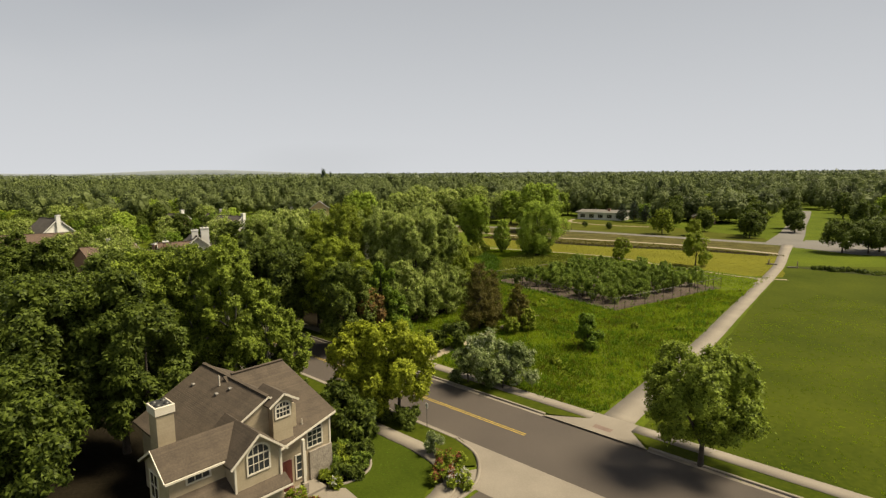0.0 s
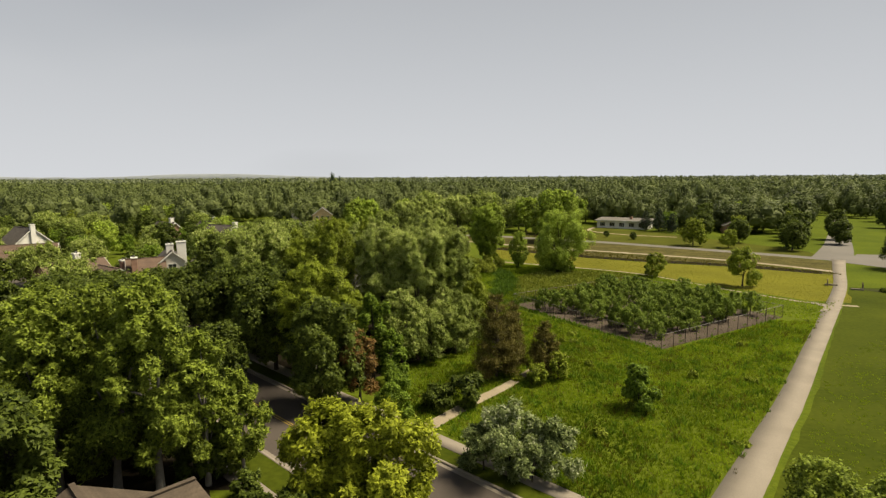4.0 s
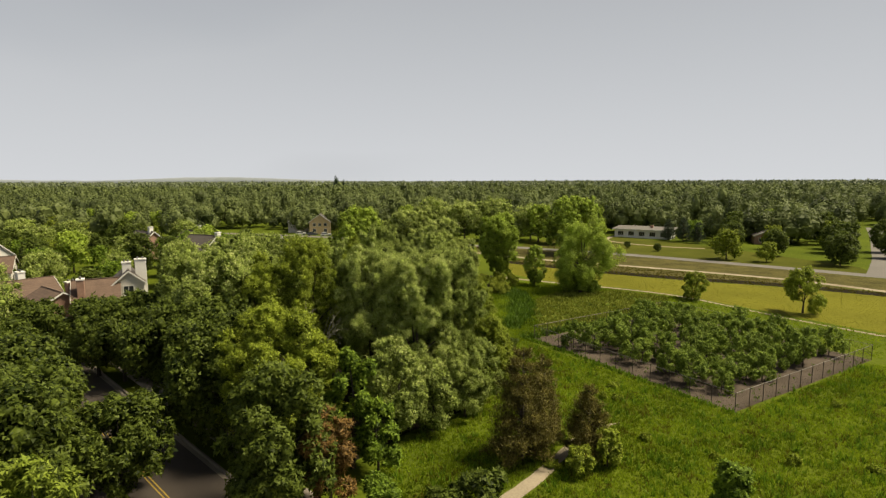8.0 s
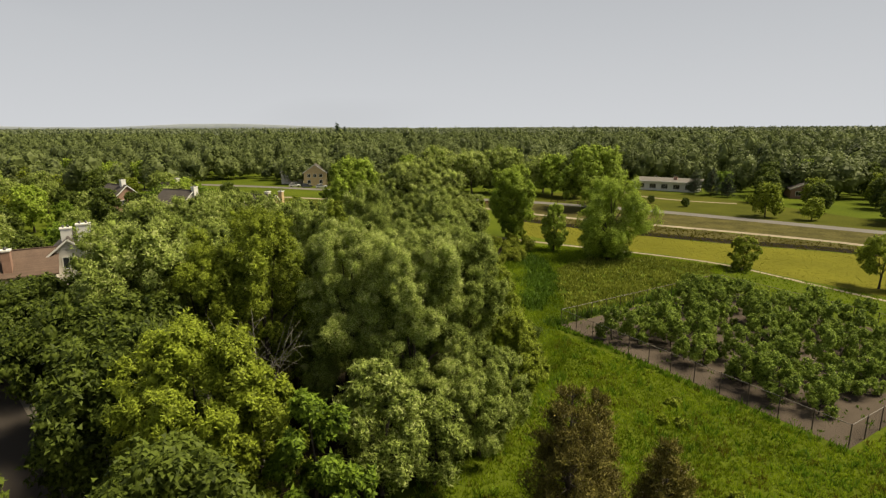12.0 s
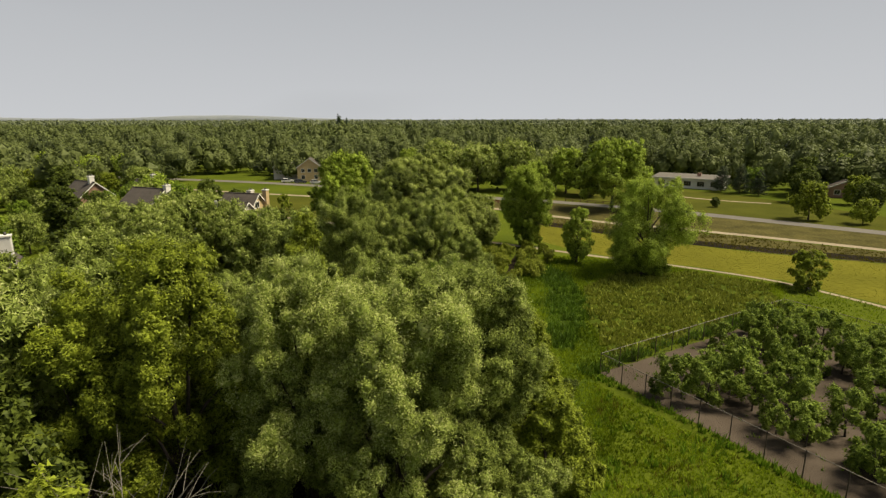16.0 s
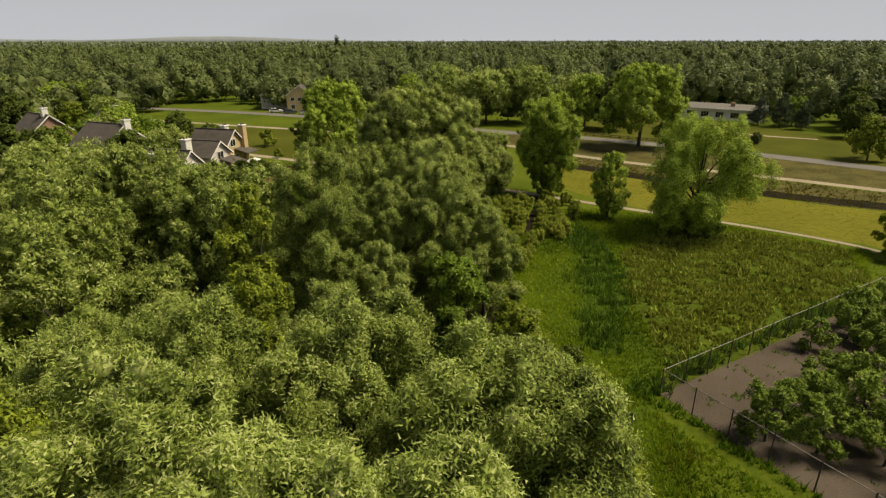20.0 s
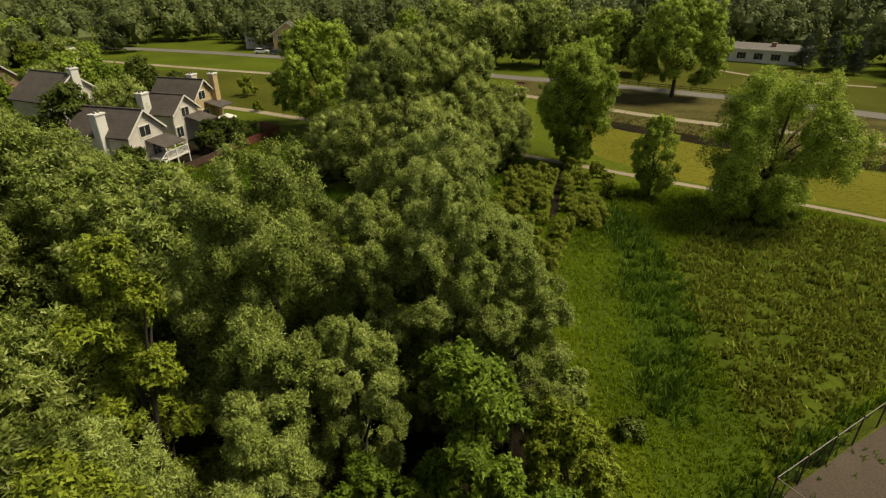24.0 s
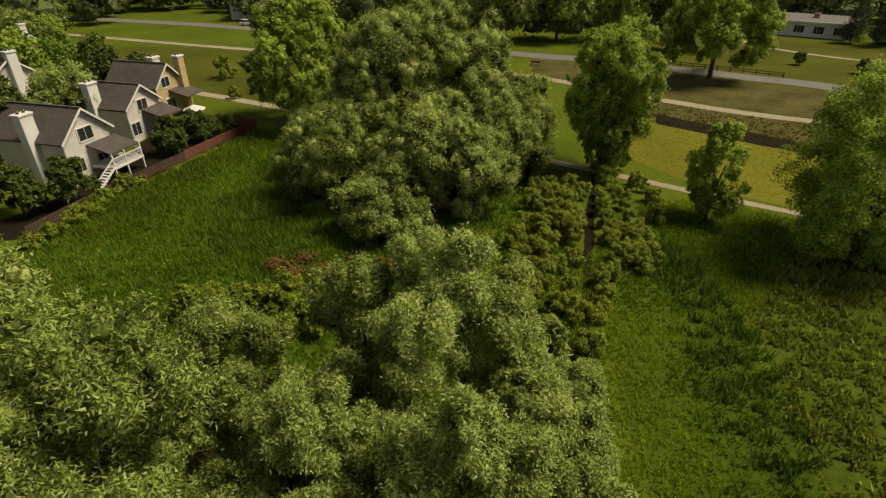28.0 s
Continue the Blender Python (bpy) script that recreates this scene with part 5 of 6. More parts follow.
# roof with the ridge running from front to back
roof_plane("roof_slope", [fr(-42.7, 18, ZR), fr(-32.85, 18, ZR), fr(-32.85, 15.9, 6.85), fr(-34.2, 14.6, 6.15), fr(-34.2, 12.6, 5.05), fr(-42.7, 12.6, 5.05)], house)
roof_plane("roof_slope", [fr(-42.7, 18, ZR), fr(-42.7, 23.4, 5.05), fr(-38.5, 23.4, 5.05), fr(-38.5, 18.0, ZR - 0.02)], house)
roof_plane("roof_slope", [fr(-32.85, 18, ZR), fr(-38.5, 18, ZR), fr(-35.0, 21.2, 6.2), fr(-32.85, 19.6, 7.1)], house)
# cross roof: front slope with the entrance eave, back slope, right gable
roof_plane("roof_slope", [fr(-38.5, 22.5, 8.1), fr(-38.5, 17.6, 8.1), fr(-33.1, 17.6, 5.12), fr(-31.9, 17.9, 4.46), fr(-32.45, 20.7, 4.76), fr(-33.1, 23.6, 5.12)], house)
roof_plane("roof_slope", [fr(-38.5, 22.5, 8.1), fr(-43.0, 23.6, 5.6), fr(-43.0, 18.5, 5.6), fr(-38.5, 18.5, 8.1)], house)
roof_plane("roof_slope", [fr(-38.5, 22.5, 8.1), fr(-33.1, 23.6, 5.12), fr(-43.0, 23.6, 5.4)], house)
board("fascia", fr(-31.86, 17.9, 4.36), fr(-33.06, 23.6, 5.02), 0.16, 0.05, house)
board("ridge_cap", fr(-42.7, 18, ZR + 0.05), fr(-32.85, 18, ZR + 0.05), 0.06, 0.28, house, SHINGLE)
board("ridge_cap", fr(-38.5, 18.2, 8.15), fr(-38.5, 22.5, 8.15), 0.06, 0.28, house, SHINGLE)
# upper gable with the dormer window
gable_wall("gable_wall", fr(-33.25, 0, 0)[0], fr(-33.05, 0, 0)[0], [(15.9 - R0, 6.7), (18.0 - R0, 7.82), (20.2 - R0, 6.65), (20.2 - R0, 4.9), (15.9 - R0, 4.9)], house, SIDING)
board("rake_board", fr(-32.82, 18.05, ZR - 0.02), fr(-32.82, 15.85, 6.78), 0.13, 0.05, house)
board("rake_board", fr(-32.82, 17.95, ZR - 0.02), fr(-32.82, 18.9, 7.52), 0.13, 0.05, house)
dormer = part("dormer", _ring_prism([fr(-34.2, 18.05, 5.5), fr(-34.2, 19.55, 5.5), fr(-34.2, 19.55, 7.5), fr(-34.2, 18.8, 7.98), fr(-34.2, 18.05, 7.5)], [fr(-32.45, 18.05, 4.6), fr(-32.45, 19.55, 4.6), fr(-32.45, 19.55, 7.5), fr(-32.45, 18.8, 7.98), fr(-32.45, 18.05, 7.5)]), SIDING, house)
window(dormer, fr(-32.45, 0, 0)[0], 18.3 - R0, 19.3 - R0, 6.4, 7.02, 0.36, 4, 2)
part("dormer_roof", slab([fr(-32.15, 18.8, 8.2), fr(-34.9, 18.8, 8.2), fr(-34.9, 17.7, 7.5), fr(-32.15, 17.7, 7.5)], 0.10), SHINGLE, dormer)
part("dormer_roof", slab([fr(-32.15, 18.8, 8.2), fr(-32.15, 19.9, 7.5), fr(-34.9, 19.9, 7.5), fr(-34.9, 18.8, 8.2)], 0.10), SHINGLE, dormer)
board("rake_board", fr(-32.12, 18.8, 8.15), fr(-32.12, 17.68, 7.44), 0.13, 0.05, dormer)
board("rake_board", fr(-32.12, 18.8, 8.15), fr(-32.12, 19.92, 7.44), 0.13, 0.05, dormer)
# right bay: tall arched window over a stone foot
window(house, fr(-33.40, 0, 0)[0], 21.25 - R0, 22.45 - R0, 2.8, 4.0, 0.55, 3, 3)
part("stone_foot", boxed(fr(-33.6, 0, 0)[0], fr(-33.25, 0, 0)[0], 21.3 - R0, 23.3 - R0, -0.1, 2.45, bevel=0.03), STONE, house)
part("stone_foot", boxed(fr(-42.2, 0, 0)[0], fr(-33.3, 0, 0)[0], 23.15 - R0, 23.34 - R0, -0.1, 2.45, bevel=0.03), STONE, house)
board("corner_board", fr(-33.42, 23.22, 2.5), fr(-33.42, 23.22, 5.0), 0.14, 0.14, house)
# entrance porch
for r in (18.3, 20.15):
    col = part("porch_column", boxed(fr(-32.35, 0, 0)[0], fr(-32.12, 0, 0)[0], r - 0.11 - R0, r + 0.11 - R0, -0.1, 4.25, bevel=0.015), TRIM, house)
    part("column_foot", boxed(fr(-32.46, 0, 0)[0], fr(-32.01, 0, 0)[0], r - 0.22 - R0, r + 0.22 - R0, -0.1, 1.0, bevel=0.02), STONE, col)
part("porch_floor", boxed(fr(-33.4, 0, 0)[0], fr(-31.8, 0, 0)[0], 17.4 - R0, 21.7 - R0, -0.1, 0.22, bevel=0.02), CONCRETE, house)
door = part("door", boxed(fr(-33.38, 0, 0)[0], fr(-33.30, 0, 0)[0], 18.75 - R0, 19.85 - R0, 0.22, 2.5, bevel=0.01), DOORRED, house, "dark red panelled front door")
for zz in ((0.45, 1.1), (1.3, 2.3)):
    for yy in ((18.87, 19.25), (19.35, 19.73)):
        part("door_panel", boxed(fr(-33.31, 0, 0)[0], fr(-33.285, 0, 0)[0], yy[0] - R0, yy[1] - R0, *zz, bevel=0.006), DOORRED, door)
window(house, fr(-33.40, 0, 0)[0], 20.25 - R0, 20.95 - R0, 0.8, 2.5, 0, 1, 3)
# front gable wing over the garage
part("wing_wall", boxed(fr(-35.0, 0, 0)[0], fr(-30.45, 0, 0)[0], 14.2 - R0, 17.35 - R0, -0.1, 5.6), SIDING, house)
gable_wall("gable_wall", fr(-30.65, 0, 0)[0], fr(-30.43, 0, 0)[0], [(14.2 - R0, 5.5), (17.35 - R0, 5.5), (15.78 - R0, 6.85)], house, SIDING)
roof_plane("roof_slope", [fr(-30.1, 15.78, 7.1), fr(-34.6, 15.78, 7.1), fr(-34.6, 13.9, 5.5), fr(-30.1, 13.9, 5.5)], house)
roof_plane("roof_slope", [fr(-30.1, 15.78, 7.1), fr(-30.1, 17.65, 5.5), fr(-34.6, 17.65, 5.5), fr(-34.6, 15.78, 7.1)], house)
board("rake_board", fr(-30.07, 15.78, 7.04), fr(-30.07, 13.86, 5.42), 0.13, 0.05, house)
board("rake_board", fr(-30.07, 15.78, 7.04), fr(-30.07, 17.69, 5.42), 0.13, 0.05, house)
window(house, fr(-30.45, 0, 0)[0], 15.1 - R0, 16.5 - R0, 4.45, 5.55, 0.62, 4, 2)
board("corner_board", fr(-30.42, 17.3, 3.6), fr(-30.42, 17.3, 5.45), 0.12, 0.12, house)
board("corner_board", fr(-30.42, 14.25, 3.6), fr(-30.42, 14.25, 5.45), 0.12, 0.12, house)
# left wing
part("wing_wall", boxed(fr(-34.75, 0, 0)[0], fr(-31.6, 0, 0)[0], 10.85 - R0, 15.5 - R0, -0.1, 5.75), SIDING, house)
gable_wall("gable_wall", 10.85 - R0, 11.05 - R0, [(-34.75 - F0, 5.6), (-31.6 - F0, 5.6), (-33.1 - F0, 6.8)], house, SIDING, "y")
roof_plane("roof_slope", [fr(-33.1, 10.5, 7.0), fr(-33.1, 15.8, 7.0), fr(-31.2, 15.8, 5.7), fr(-31.2, 10.5, 5.7)], house)
roof_plane("roof_slope", [fr(-33.1, 10.5, 7.0), fr(-35.1, 10.5, 5.7), fr(-35.1, 15.8, 5.7), fr(-33.1, 15.8, 7.0)], house)
board("rake_board", fr(-33.1, 10.47, 6.94), fr(-31.15, 10.47, 5.62), 0.13, 0.05, house)
board("rake_board", fr(-33.1, 10.47, 6.94), fr(-35.15, 10.47, 5.62), 0.13, 0.05, house)
board("gutter", fr(-31.15, 10.5, 5.58), fr(-31.15, 14.0, 5.58), 0.12, 0.10, house)
window(house, 10.85 - R0, -34.3 - F0, -33.2 - F0, 3.5, 5.1, 0, 2, 2, -1, "y")
window(house, fr(-31.6, 0, 0)[0], 11.9 - R0, 13.2 - R0, 4.85, 5.3, 0, 3, 1)
# garage pent roof, front and doors
roof_plane("pent_roof", [fr(-31.7, 10.6, 4.42), fr(-31.7, 14.2, 4.42), fr(-30.45, 14.2, 3.72), fr(-30.45, 17.6, 3.72), fr(-29.65, 17.6, 3.27), fr(-29.65, 10.6, 3.27)], house)
board("fascia", fr(-29.62, 10.6, 3.15), fr(-29.62, 17.65, 3.15), 0.13, 0.05, house)
part("garage_wall", boxed(fr(-31.7, 0, 0)[0], fr(-30.2, 0, 0)[0], 10.9 - R0, 17.3 - R0, -0.1, 3.1), SIDING, house)
for r in (11.3, 14.3):
    gd = part("garage_door", boxed(fr(-30.22, 0, 0)[0], fr(-30.14, 0, 0)[0], r - R0, r + 2.6 - R0, -0.08, 2.2), TRIM, house)
    for zz in (0.05, 0.6, 1.15, 1.7):
        part("door_panel", boxed(fr(-30.15, 0, 0)[0], fr(-30.12, 0, 0)[0], r + 0.08 - R0, r + 2.52 - R0, zz, zz + 0.46, bevel=0.01), TRIM, gd)
# chimney and small roof fittings
chim = part("chimney", boxed(fr(-36.35, 0, 0)[0], fr(-35.1, 0, 0)[0], 11.65 - R0, 12.72 - R0, -0.1, 8.05), SIDING, house)
part("chimney_cap", boxed(fr(-36.43, 0, 0)[0], fr(-35.02, 0, 0)[0], 11.57 - R0, 12.80 - R0, 7.95, 8.5, bevel=0.02), TRIM, chim)
for k, (f, r) in enumerate(((-36.05, 11.9), (-35.4, 11.9), (-36.05, 12.45), (-35.4, 12.45))):
    part("flue", tubes("flue", [([fr(f, r, 8.5), fr(f, r, 8.72), fr(f, r, 8.70)], [0.17, 0.17, 0.11])], 10), METALCAP, chim)
part("flue_tray", boxed(fr(-36.3, 0, 0)[0], fr(-35.15, 0, 0)[0], 11.7 - R0, 12.67 - R0, 8.5, 8.54), METALCAP, chim)
for f, r in ((-41.0, 16.4), (-37.6, 16.6), (-36.9, 17.3)):
    z = 8.0 - (18 - r) * 0.546
    part("roof_vent", boxed(*[v for a, b in zip(fr(f - 0.13, r - 0.13, z), fr(f + 0.13, r + 0.13, z + 0.16)) for v in (a, b)], bevel=0.03), GALV, house)
part("vent_pipe", tubes("vent_pipe", [([fr(-38.3, 17.2, 7.4), fr(-38.3, 17.2, 8.35)], [0.05, 0.05])], 8), TRIM, house)
part("vent_pipe", tubes("vent_pipe", [([fr(-33.0, 20.6, 4.9), fr(-33.0, 20.6, 5.5)], [0.05, 0.05])], 8), TRIM, house)

# front garden: planting beds, edging, walk, driveway
patch("front_walk", [(FD * f + RD_ * r)[:2] for f, r in ((-31.9, 19.4), (-31.9, 21.4), (-30.8, 22.6), (-29.0, 22.4), (-28.0, 19.8), (-29.4, 19.4))], 0.130, CONCRETE, "concrete walk to the front door", "path", 0.05, 1.0)
BED = [(FD * f + RD_ * r)[:2] for f, r in ((-33.3, 21.6), (-31.8, 21.8), (-31.1, 23.6), (-31.6, 25.6), (-33.4, 26.8), (-35.6, 26.4), (-36.6, 23.5), (-33.35, 23.5))]
patch("planting_bed", BED, 0.126, SHADE_MULCH, "dark planting bed beside the front wall", "bed", 0.1, 0.8)
ribbon("bed_edging", [(FD * f + RD_ * r)[:2] for f, r in ((-31.8, 21.8), (-31.1, 23.6), (-31.6, 25.6), (-33.4, 26.8), (-35.6, 26.4))], 0.09, 0.22, CONCRETE, "pale curved bed edging", "edging", 0.02, None, 0.12, 0.4)
rng = np.random.default_rng(41)
for k in range(90):
    a, b = rng.uniform(-12.0, -5.0), rng.uniform(36.5, 46.0)
    if k < 74 and inside(np.array([a]), np.array([b]), BED)[0]:
        tree(a, b, rng.uniform(0.7, 1.7), rng.uniform(0.45, 0.8), 0.05, ("maple", "nursery", "maple", "olive")[k % 4], 4100 + k, "low leafy garden shrub in the planting bed", "garden_shrub", "shrub", 1.1, None, (0, 0), "bed shrubs", 1.0, 2)
FLOWER = {n: leaves(n + "_petals", c0, c1, 0.3) for n, c0, c1 in (("red", (0.13, 0.035, 0.018), (0.26, 0.085, 0.04)), ("white", (0.34, 0.33, 0.28), (0.58, 0.56, 0.50)), ("pink", (0.22, 0.11, 0.10), (0.38, 0.21, 0.20)))}


def flower_shrub(x, y, h, r, petals, seed, label):
    t = tree(x, y, h, r, 0.05, "olive", seed, label, "flowering_shrub", "shrub", 1.2, None, (0, 0), "", 1.0, 2)
    g = np.random.default_rng(seed + 1)
    p, v, c, lr, _ = crown_cloud(g, h * 1.06, r, 0.3 * h, "olive", 0.45)
    up = p[:, 2] > 0.5 * h
    part("blossom", leaf_mesh("blossom", p[up], v[up], 0.12, 0.11, g, 0, 0.6, 0.6), FLOWER[petals], t)


flower_shrub(0.3, 39.4, 1.7, 1.25, "red", 501, "tall garden flowers with rusty red heads")
flower_shrub(1.0, 37.8, 1.1, 0.95, "white", 503, "low flower clump with white blossom")
flower_shrub(-0.2, 38.2, 1.2, 0.9, "red", 505, "tall garden flowers with rusty red heads")
for f, r, h, rr, petals, sd in ((-31.5, 18.9, 1.3, 0.7, "pink", 507), (-30.9, 18.3, 1.0, 0.7, "red", 509), (-30.2, 19.0, 1.2, 0.8, "red", 511), (-31.4, 22.2, 0.8, 0.4, "white", 513), (-29.2, 18.6, 1.0, 0.7, "pink", 517)):
    q = FD * f + RD_ * r
    flower_shrub(q.x, q.y, h, rr, petals, sd, petals + " flowering shrub beside the front walk")
tree(-0.9, 42.4, 1.9, 0.75, 0.05, "silver", 515, "small upright grey-green shrub at the lawn's edge", "garden_shrub", "shrub", 1.6, None, (0, 0), "", 0.9, 2)

# ---- townhouses, far houses ----
PALEWALL = courses("pale_grey_siding", (0.525, 0.479, 0.436), (0.693, 0.640, 0.588), 0.18, 0.7, "Z", 0.3)
OCHRE = courses("ochre_siding", (0.420, 0.300, 0.150), (0.559, 0.420, 0.230), 0.18, 0.7, "Z", 0.3)
REDDECK = material("red_stained_wood", (0.111, 0.033, 0.022), (0.192, 0.067, 0.044), 0.8, 1.0, 9.0, 0.3)
BROWNWOOD = material("dark_fence_wood", (0.033, 0.018, 0.013), (0.081, 0.044, 0.031), 0.9, 0.8, 9.0, 0.3, per_object=0.25)
TANROOF = courses("rust_brown_shingles", (0.078, 0.049, 0.035), (0.137, 0.089, 0.063), 0.09, 0.9, "Z", 0.6)
GREYROOF = courses("grey_brown_shingles", (0.044, 0.037, 0.032), (0.089, 0.074, 0.064), 0.09, 0.9, "Z", 0.6)
WHITE = material("white_paint", (0.559, 0.540, 0.499), (0.720, 0.699, 0.659), 0.6, 0.6, 10.0, 0.1)
BRICK = material("pink_brick", (0.222, 0.126, 0.089), (0.326, 0.200, 0.148), 0.9, 3.0, 16.0, 0.4)


def gable_house(x, y, yaw, w, d, eave, ridge, wall, roof, label, chimneys=(), deck=False, name="townhouse", wins=((-1.2, 0.6, 3.4, 4.6),), pent=False, side_wins=(), group=""):
    """A house whose gable looks along +x of its own: w across, d deep. wins: (y0, y1, z0, z1) on the gable."""
    t = thing(name, pose(x, y, 0, 0, 0, yaw), label, "house", group)
    hw = w / 2
    part("wall", _ring_prism([(-d, -hw, 0), (-d, hw, 0), (-d, hw, eave), (-d, 0, ridge - 0.2), (-d, -hw, eave)], [(0, -hw, 0), (0, hw, 0), (0, hw, eave), (0, 0, ridge - 0.2), (0, -hw, eave)]), wall, t)
    sl = (ridge - eave) / hw
    for s in (-1, 1):
        ring = [(0.45, 0, ridge), (-d - 0.45, 0, ridge), (-d - 0.45, s * (hw + 0.4), eave - 0.4 * sl), (0.45, s * (hw + 0.4), eave - 0.4 * sl)]
        part("roof_slope", slab(ring if s < 0 else ring[::-1], 0.16), roof, t)
        board("rake_board", (0.47, 0, ridge - 0.09), (0.47, s * (hw + 0.42), eave - 0.4 * sl - 0.09), 0.22, 0.05, t, WHITE)
    board("ridge_cap", (0.45, 0, ridge + 0.04), (-d - 0.45, 0, ridge + 0.04), 0.06, 0.3, t, roof)
    for y0, y1, z0, z1 in wins:
        window(t, 0.0, y0, y1, z0, z1, 0, 2, 1, 1, "x", 0.12, WHITE)
    for x0, x1, z0, z1, s in side_wins:
        window(t, s * hw, x0, x1, z0, z1, 0, 2, 1, s, "y", 0.12, WHITE)
    for cx, cy, cw, cd, top, cm in chimneys:
        c = part("chimney", boxed(cx - cd / 2, cx + cd / 2, cy - cw / 2, cy + cw / 2, 0, top, bevel=0.03), cm, t)
        part("chimney_cap", boxed(cx - cd / 2 - 0.09, cx + cd / 2 + 0.09, cy - cw / 2 - 0.09, cy + cw / 2 + 0.09, top, top + 0.22, bevel=0.02), WHITE, c)
        for o in (-0.22, 0.22):
            part("flue", tubes("flue", [([(cx, cy + o * cw, top + 0.2), (cx, cy + o * cw, top + 0.55), (cx, cy + o * cw, top + 0.5)], [0.15, 0.15, 0.1])], 8), METALCAP, c)
    if pent or deck:
        part("porch_roof", slab([(0, -hw * 0.15, 3.7), (3.0, -hw * 0.15, 2.95), (3.0, hw + 0.6, 2.95), (0, hw + 0.6, 3.7)], 0.14), roof, t)
    if deck:
        dk = part("deck", boxed(0, 3.2, -hw * 0.2, hw + 0.6, 1.25, 1.45), WHITE, t)
        for yy in (-hw * 0.2 + 0.1, hw * 0.4, hw + 0.5):
            part("deck_post", boxed(3.02, 3.16, yy - 0.07, yy + 0.07, 0, 2.9), WHITE, t)
        part("handrail", boxed(3.05, 3.15, -hw * 0.2, hw + 0.6, 2.35, 2.43), WHITE, dk)
        part("handrail", boxed(0, 3.1, hw + 0.5, hw + 0.6, 2.35, 2.43), WHITE, dk)
        for k in range(int((hw * 1.2 + 0.6) / 0.16)):
            part("baluster", boxed(3.08, 3.12, -hw * 0.2 + 0.16 * k, -hw * 0.2 + 0.16 * k + 0.05, 1.45, 2.36), WHITE, dk)
        st = part("deck_stair", boxed(2.0, 3.1, -hw * 0.2 - 2.4, -hw * 0.2 - 2.1, 0, 0.2), WHITE, t)
        for k in range(7):
            part("tread", boxed(2.0, 3.1, -hw * 0.2 - 2.1 + 0.3 * k, -hw * 0.2 - 1.8 + 0.3 * k, 0.2 * k, 0.2 * k + 0.06), WHITE, st)
        part("stringer", slab([(3.1, -hw * 0.2 - 2.3, 0.25), (3.18, -hw * 0.2 - 2.3, 0.25), (3.18, -hw * 0.2, 1.6), (3.1, -hw * 0.2, 1.6)], 0.25), WHITE, st)
        part("stair_rail", slab([(3.1, -hw * 0.2 - 2.3, 1.1), (3.18, -hw * 0.2 - 2.3, 1.1), (3.18, -hw * 0.2, 2.43), (3.1, -hw * 0.2, 2.43)], 0.1), WHITE, st)
    return t


ROW = -12.0
gable_house(-45.8, 164.0, ROW, 6.0, 9.0, 5.0, 7.6, PALEWALL, GREYROOF, "pale grey townhouse with a white raised deck", ((-3.6, -3.2, 1.5, 1.0, 7.4, WHITE),), True, "townhouse", ((-0.9, 0.9, 4.2, 5.5), (-2.3, -1.2, 1.2, 2.6), (0.6, 2.0, 1.5, 2.9)), False, (), "townhouse row")
gable_house(-47.0, 177.2, ROW, 5.6, 9.0, 4.6, 6.8, PALEWALL, GREYROOF, "pale grey townhouse with a plain gable", ((-4.4, -2.9, 1.5, 1.1, 7.2, WHITE),), False, "townhouse", ((-0.8, 0.8, 3.6, 4.9), (-2.6, -1.2, 0.9, 2.4)), True, (), "townhouse row")
gable_house(-48.4, 187.0, ROW, 5.4, 8.0, 4.8, 7.3, OCHRE, GREYROOF, "ochre townhouse with a tall yellowish chimney", ((0.35, 2.6, 1.2, 1.0, 7.7, OCHRE), (-2.4, 0.9, 1.4, 1.0, 7.7, PALEWALL)), False, "townhouse", ((-1.4, 0.2, 4.2, 5.5), (-1.2, 0.6, 1.0, 2.5)), True, (), "townhouse row")
gable_house(-66.5, 181.5, -20, 9.0, 9.0, 5.6, 9.0, PALEWALL, GREYROOF, "light grey house with a tall chimney on its blank gable", ((0.3, 0.4, 1.3, 0.9, 9.6, WHITE),), False, "townhouse", (), False, (), "townhouse row")
gable_house(-53.5, 149.5, ROW, 8.0, 9.0, 3.4, 6.0, PALEWALL, GREYROOF, "grey townhouse half hidden by garden trees", ((-2.5, -2.2, 1.2, 1.0, 7.0, WHITE),), False, "townhouse", ((-1.2, 0.6, 1.0, 2.6),), False, (), "townhouse row")
gable_house(-55.0, 122.4, -58, 4.4, 8.0, 7.2, 9.1, PALEWALL, GREYROOF, "cream townhouse with two pale chimneys", ((-2.4, -0.2, 1.3, 1.0, 10.1, WHITE), (-2.4, 1.9, 1.7, 1.0, 10.5, WHITE)), False, "townhouse", ((-0.8, 0.6, 5.0, 6.5),), False, (), "townhouse row")
gable_house(-62.0, 119.2, -148, 7.0, 6.0, 5.4, 8.0, PALEWALL, TANROOF, "cream townhouse wing with a brown roof", ((-1.0, 2.6, 1.2, 1.0, 8.4, BRICK),), False, "townhouse", ((-1.2, 0.6, 1.0, 2.4),), False, (), "townhouse row")
gable_house(-62.5, 117.0, -35, 9.0, 8.0, 4.0, 6.6, BRICK, TANROOF, "low brick townhouse with a rust-brown roof", ((-2.0, 2.0, 1.4, 1.1, 7.6, BRICK),), False, "townhouse", ((-1.2, 0.6, 1.0, 2.4),), False, (), "townhouse row")
gable_house(-74, 130, 55, 9.0, 11.0, 4.2, 6.8, BRICK, TANROOF, "townhouse with a weathered brown roof", ((-4.0, 2.0, 1.4, 1.1, 7.8, WHITE),), False, "townhouse", (), False, (), "townhouse row")
